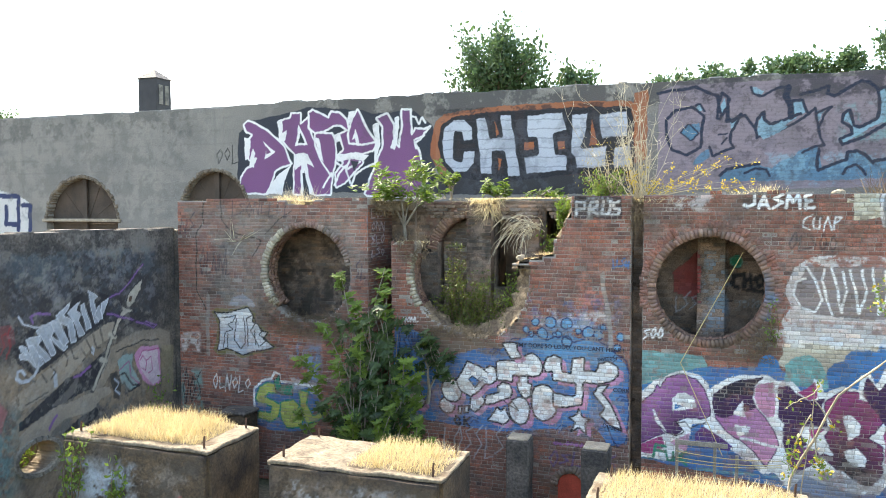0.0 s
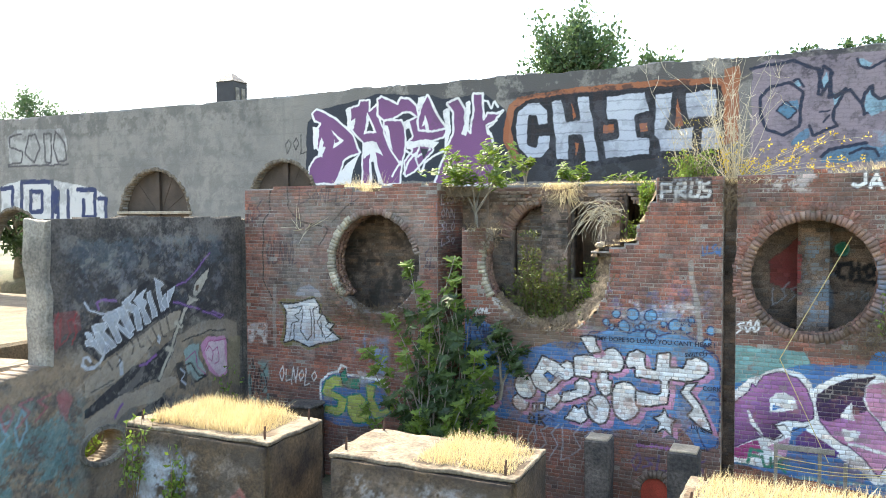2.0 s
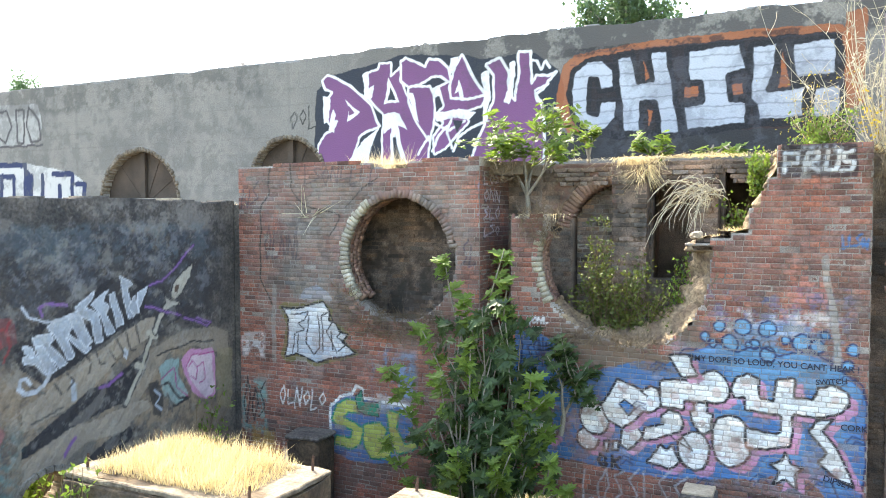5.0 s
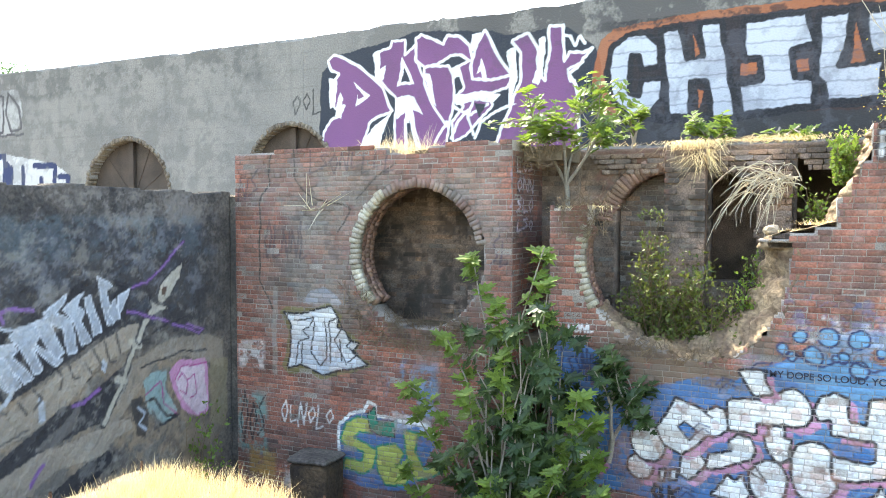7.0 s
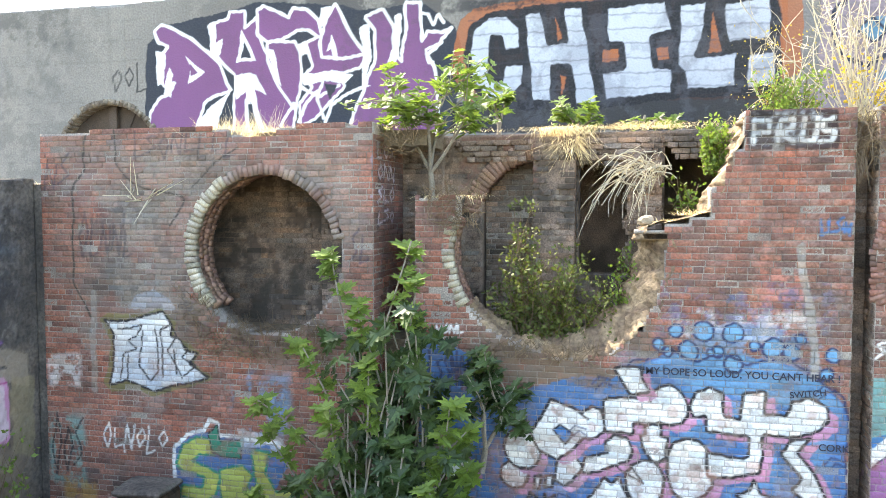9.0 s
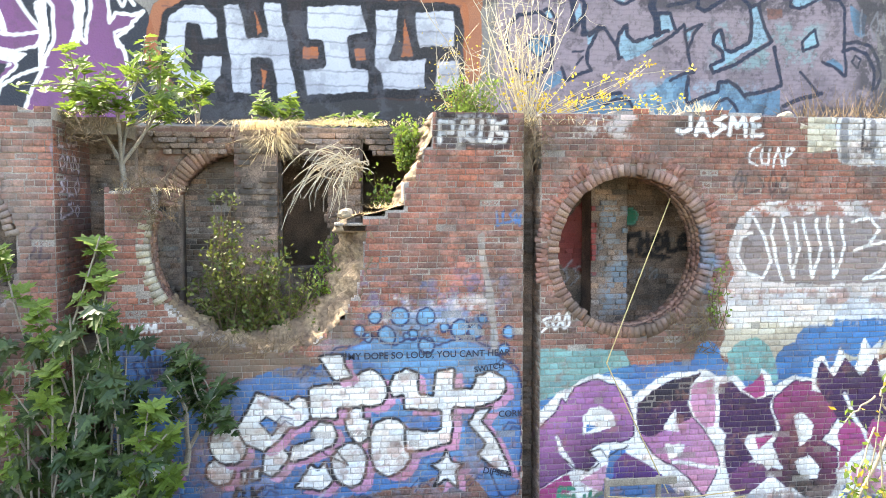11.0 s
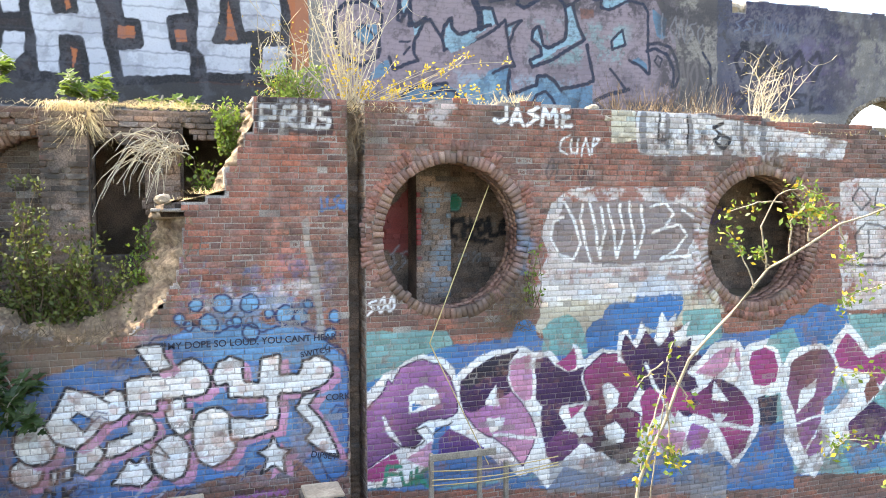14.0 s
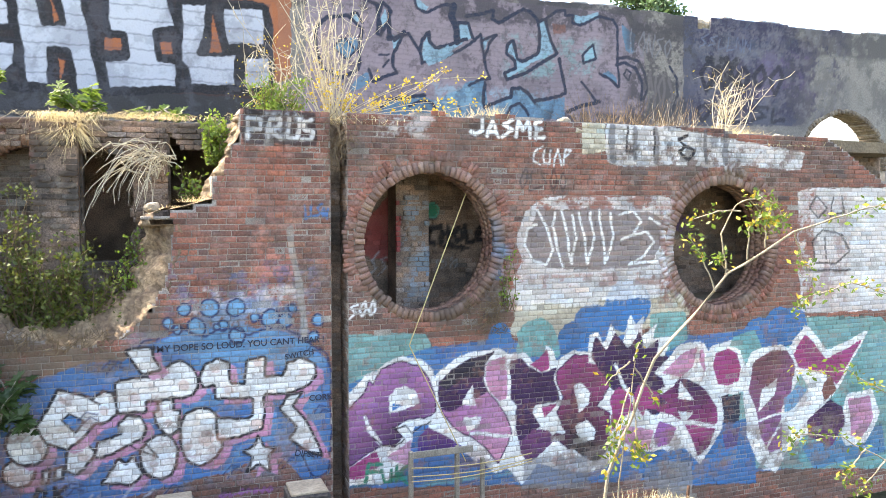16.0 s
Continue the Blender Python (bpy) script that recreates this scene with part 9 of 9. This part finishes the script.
# ---- posts, strap and small built things at the foot of the walls ----
def stub_post(x, y, top, w):
    t = thing("stub_post", "worn concrete stub post with a pale top", "post", group="stub posts", at=(x, y, 0))
    part("shaft", box_bm(x - w, x + w, y - w, y + w, -0.1, top, 0.03, rough=0.02, cuts=3), M_DARKCONC, t)
    part("cap", box_bm(x - w * 0.9, x + w * 0.9, y - w * 0.9, y + w * 0.9, top - 0.01, top + 0.03, 0.012, rough=0.01, cuts=2), M_PALE, t, "sunlit pale top")


stub_post(-3.0, 12.6, 1.55, 0.2)
stub_post(-1.65, 12.4, 1.58, 0.22)
t = thing("masonry_plinth", "dark masonry base with a flat grey top", "base", at=(-8.95, 12.75, 0))
part("body", box_bm(-9.15, -8.55, 12.55, 13.08, -0.1, 1.42, 0.05, rough=0.04, cuts=3), M_STAIN, t)
part("top_slab", box_bm(-9.17, -8.53, 12.53, 13.08, 1.42, 1.5, 0.03, rough=0.03, cuts=3), M_DARKCONC, t, "worn grey slab")
t = thing("red_hatch", "red painted arched hatch at the foot of the brick wall", "hatch", at=(-2.2, 13.08, 0))
bm = bmesh.new()
pts = [(-2.42, 0.1), (-1.98, 0.1)] + [(-2.2 + 0.22 * math.cos(a * math.pi / 8), 0.62 + 0.22 * math.sin(a * math.pi / 8)) for a in range(9)]
f = bm.faces.new([bm.verts.new((x, 13.115, z)) for x, z in pts])
g = bmesh.ops.extrude_face_region(bm, geom=[f])
for v in g["geom"]:
    if isinstance(v, bmesh.types.BMVert):
        v.co.y -= 0.04
part("leaf", bm, M_REDBOX, t)
part("arch", ring(-2.2, 0.62, 0.23, 0.12, 13.04, 13.12, 13, 0, math.pi, rng, None, M_OLDBRICK), None, t, "brick arch")

t = thing("timber_frame", "low frame of thin weathered posts with a yellow cord", "frame", at=(0.2, 12.6, 0))
for x in (-0.39, 0.19, 0.52):
    part("post", box_bm(x - 0.025, x + 0.025, 12.58, 12.63, -0.1, 1.78 if x < 0.4 else 1.6, 0.006), M_BARK, t)
rail = part("rail", box_bm(-0.42, 0.38, 12.555, 12.58, 1.70, 1.78, 0.006), M_BARK, t)
p = Pile()
for k, z in enumerate((1.60, 1.50, 1.44)):
    pts = [Vector((-0.40 + 0.26 * i, 12.545 - 0.004 * k, z - 0.05 * math.sin(i / 6 * 3.1) + 0.03 * k * i / 6)) for i in range(7)]
    vs, fs = tube_rows(pts, [0.007] * 7, 5)
    p.add(vs, fs)
part("cord", p.mesh("cord", M_YELLOW), None, rail, "yellow cord")
t = thing("yellow_strap", "taut yellow strap running down out of the round opening", "strap", at=(0.58, 13.17, 4.77))
p = Pile()
for a, b in (((0.58, 13.3, 4.79), (-0.36, 12.75, 3.0)), ((-0.36, 12.75, 3.0), (0.30, 12.6, 1.58))):
    vs, fs = tube_rows([Vector(a).lerp(Vector(b), i / 4) for i in range(5)], [0.007] * 5, 5)
    p.add(vs, fs)
part("webbing", p.mesh("webbing", M_YELLOW), None, t)


# ---- flowering stalk between the walk and the right bay ----
def tall_stalk():
    t = thing("tall_weed", "tall pale weed stalk with drooping branches and yellow-green flowers", "plant", at=(1.9, 10.8, 0))
    wood, leaf, flower = Pile(), Pile(), Pile()
    y = 10.8
    runs = [[(0.9, 0.0), (1.15, 1.9), (1.7, 3.05), (2.59, 3.92), (3.43, 4.36), (4.2, 4.56), (4.84, 4.68), (5.3, 4.66)], [(1.25, 0.0), (1.28, 1.8), (1.36, 2.5), (1.40, 3.08)], [(1.40, 3.06), (1.2, 2.95), (1.05, 2.85)], [(1.38, 2.8), (1.2, 2.45), (1.1, 2.05)], [(1.40, 3.0), (1.6, 2.72), (1.66, 2.62)], [(1.38, 2.7), (1.45, 2.2), (1.55, 2.02)], [(1.40, 3.06), (1.5, 3.25)],
            [(2.59, 3.92), (2.52, 4.35), (2.68, 4.66), (2.95, 4.75), (3.2, 4.62), (3.3, 4.4)], [(2.62, 3.95), (2.5, 4.05), (2.48, 4.12)], [(2.85, 4.08), (2.82, 4.4), (2.95, 4.58)], [(3.05, 4.2), (3.02, 4.45), (3.1, 4.6)], [(2.68, 4.6), (2.4, 4.6), (2.1, 4.5)], [(2.4, 3.75), (2.25, 4.1), (2.12, 4.3)], [(3.5, 4.38), (3.62, 4.1), (3.75, 3.9)], [(2.9, 4.7), (3.1, 4.5), (3.15, 4.4)],
            [(5.9, 0.0), (5.8, 1.6), (4.96, 2.4), (4.3, 2.75), (3.57, 2.8)], [(5.6, 0.0), (5.4, 1.2), (4.98, 1.6), (4.3, 1.95), (3.7, 2.05), (3.5, 1.92)], [(4.6, 1.8), (4.4, 1.6), (4.35, 1.45)], [(6.4, 0.0), (6.2, 2.4), (5.4, 3.5), (4.4, 3.75), (3.7, 3.62), (3.45, 3.5)], [(5.0, 1.6), (4.75, 1.35), (4.6, 1.2)]]
    bare, flowering = (1, 2, 4, 6), (3, 5)
    for k, run in enumerate(runs):
        pts = [Vector((x, y + 0.05 * math.sin(i + k), z)) for i, (x, z) in enumerate(run)]
        fine = []
        for a, b in zip(pts, pts[1:]):
            fine += [a.lerp(b, s / 4) + rand_dir() * 0.012 for s in range(4)]
        fine.append(pts[-1])
        r0 = 0.021 if k == 0 else 0.010
        vs, fs = tube_rows(fine, [r0 + (0.005 - r0) * i / (len(fine) - 1) for i in range(len(fine))], 5)
        wood.add(vs, fs)
        for p in fine[len(fine) // 2 if k else len(fine) * 2 // 3:]:
            for _ in range(2 if k in bare else 16 if k in flowering else 9):
                q = p + rand_dir() * random.uniform(0.02, 0.13)
                small_leaf(leaf if random.random() < 0.78 else flower, q, rand_dir(0.2), random.uniform(0.035, 0.09))
    part("stalk", wood.mesh("stalk", M_STALK, True), None, t, "pale bare stalks")
    tagged(part("foliage", leaf.mesh("foliage", M_BRIGHT), None, t), kind="stuff")
    tagged(part("flower_mass", flower.mesh("flower_mass", M_FLOWER), None, t, "yellow flower heads"), kind="stuff")


tall_stalk()


# ---- trees and the roof turret behind the wall ----
def far_tree(x, y, foot, crown, r, n, label, spire=False):
    t = thing("tree", label, "tree", group="trees behind the wall", at=(x, y, foot))
    wood, leaves = Pile(), Pile()
    c = Vector((x, y, crown))
    limb(wood, (x, y, foot), c, 0.22, 0.10, 0.03, 6, 7)
    clumps = []
    for i in range(n):
        d = rand_dir(0.3)
        q = c + Vector((d.x * r[0], d.y * r[1], d.z * r[2])) * random.uniform(0.45, 1.05)
        limb(wood, c + Vector((0, 0, -r[2] * 0.5)), q, 0.06, 0.015, 0.1, 4, 4)
        clumps.append(q)
    for q in clumps:
        for _ in range(150):
            p = q + Vector((random.gauss(0, 0.2), random.gauss(0, 0.2), random.gauss(0, 0.34 if spire else 0.2))) * (r[0] / 1.6)
            small_leaf(leaves, p, rand_dir(0.9 if spire else 0.2), random.uniform(0.10, 0.22))
    part("trunk", wood.mesh("trunk", M_BARK, True), None, t, "brown trunk and limbs")
    part("crown", leaves.mesh("crown", M_FARLEAF), None, t)


random.seed(31)
far_tree(-7.1, 26, 3.0, 10.2, (1.85, 1.5, 1.25), 52, "dense dark green tree rising behind the wall", True)
far_tree(-4.7, 26.5, 3.0, 9.45, (1.0, 1.0, 0.7), 18, "green tree top behind the wall", True)
for x, h, w in ((-1.4, 9.5, 1.2), (0.6, 9.7, 1.2), (2.3, 9.9, 1.2), (3.9, 9.9, 1.0)):
    far_tree(x, 26 + random.uniform(0, 1), 3.0, h - 0.3, (w, 1.2, 0.6), 16, "yellow-green tree top behind the wall")
far_tree(5.6, 26, 3.0, 10.3, (1.1, 1.0, 1.3), 20, "tall dark tree behind the wall", True)
far_tree(-40.2, 31, 3.0, 10.6, (1.9, 1.5, 1.4), 24, "green tree behind the far end of the wall", True)
far_tree(-36.6, 31, 3.0, 9.8, (2.2, 1.5, 1.0), 24, "light green tree behind the far end of the wall")
for x, z in ((-22.8, 4.9), (-20.6, 4.5), (-25.5, 5.0)):
    far_tree(x, 19.0, 2.8, z, (1.5, 0.8, 1.3), 30, "dark green bush behind the open arch")
far_tree(12.2, 26, 3.0, 10.6, (1.6, 1.2, 1.0), 18, "pale green tree behind the wall")


def turret(x, y, base, top):
    t = thing("roof_turret", "dark sheet-metal roof turret with a pointed cap", "turret", at=(x, y, 3.0))
    w = 0.8
    tower = part("tower", box_bm(x - w, x + w, y - w, y + w, 3.0, top - 0.75, 0.03), M_TANK, t)
    bm = bmesh.new()
    bmesh.ops.create_cone(bm, segments=4, radius1=w * 1.55, radius2=0.05, depth=0.75, cap_ends=True, matrix=Matrix.Translation((x, y, top - 0.37)) @ Matrix.Rotation(radians(45), 4, "Z"))
    part("cap", bm, M_TANK, t)
    for k in (-0.55, 0.1):
        part("louvre", box_bm(x + w - 0.01, x + w + 0.05, y + k, y + k + 0.4, top - 2.6, top - 1.2, 0.01), M_BLOCK, tower, "pale louvre")


turret(-38.7, 46.3, 3.0, 15.75)

# ---- low wall and ledge seen through the far arch ----
tagged(part("wall_far", box_bm(-26, -17, 19.6, 19.8, 3.0, 3.9, 0.02), M_CONC), "low grey wall behind the open arch", "wall", kind="structure")


# ---- hand-written lines on the blue ground ----
def words(text, x, z, size, mat, owner, turn=0.0):
    cu = bpy.data.curves.new("painted_words", "FONT")
    cu.body, cu.size, cu.extrude, cu.offset = text, size, 0.001, size * 0.012
    tmp = new("tmp_words", cu)
    me = bpy.data.meshes.new_from_object(tmp)
    bpy.data.objects.remove(tmp)
    me.materials.append(mat)
    me.transform(pose(x, FRONT_Y - 0.012, z, 90, -turn, 0))
    part("painted_words", me, None, owner, "thin dark sprayed handwriting")


M_INK = material("dark_spray", (0.02, 0.025, 0.05), rough=0.6, var=0.2, scale=8, bump=0)
words("* MY DOPE SO LOUD, YOU CANT HEAR !", -3.22, 3.04, 0.104, M_INK, wall_middle_bay)
words("SWITCH", -1.75, 2.86, 0.09, M_INK, wall_middle_bay, 8)
words("CORK", -1.48, 2.35, 0.1, M_INK, wall_middle_bay)
words("DIPSET", -1.66, 1.72, 0.1, M_INK, wall_middle_bay, -12)


# ---- single bricks nearest the walk ----
for owner, rects in ((wall_left_bay, near_a), (wall_middle_bay, near_b), (wall_right_bay, near_c)):
    for r in rects:
        V, F, T, P = brick_sheet([r], FRONT_Y, 0.03, FRONT, 0.0135, 0.0146, rng)
        part("brick", raw_mesh("brick", V, F, M_BRICK, P, T), None, owner)
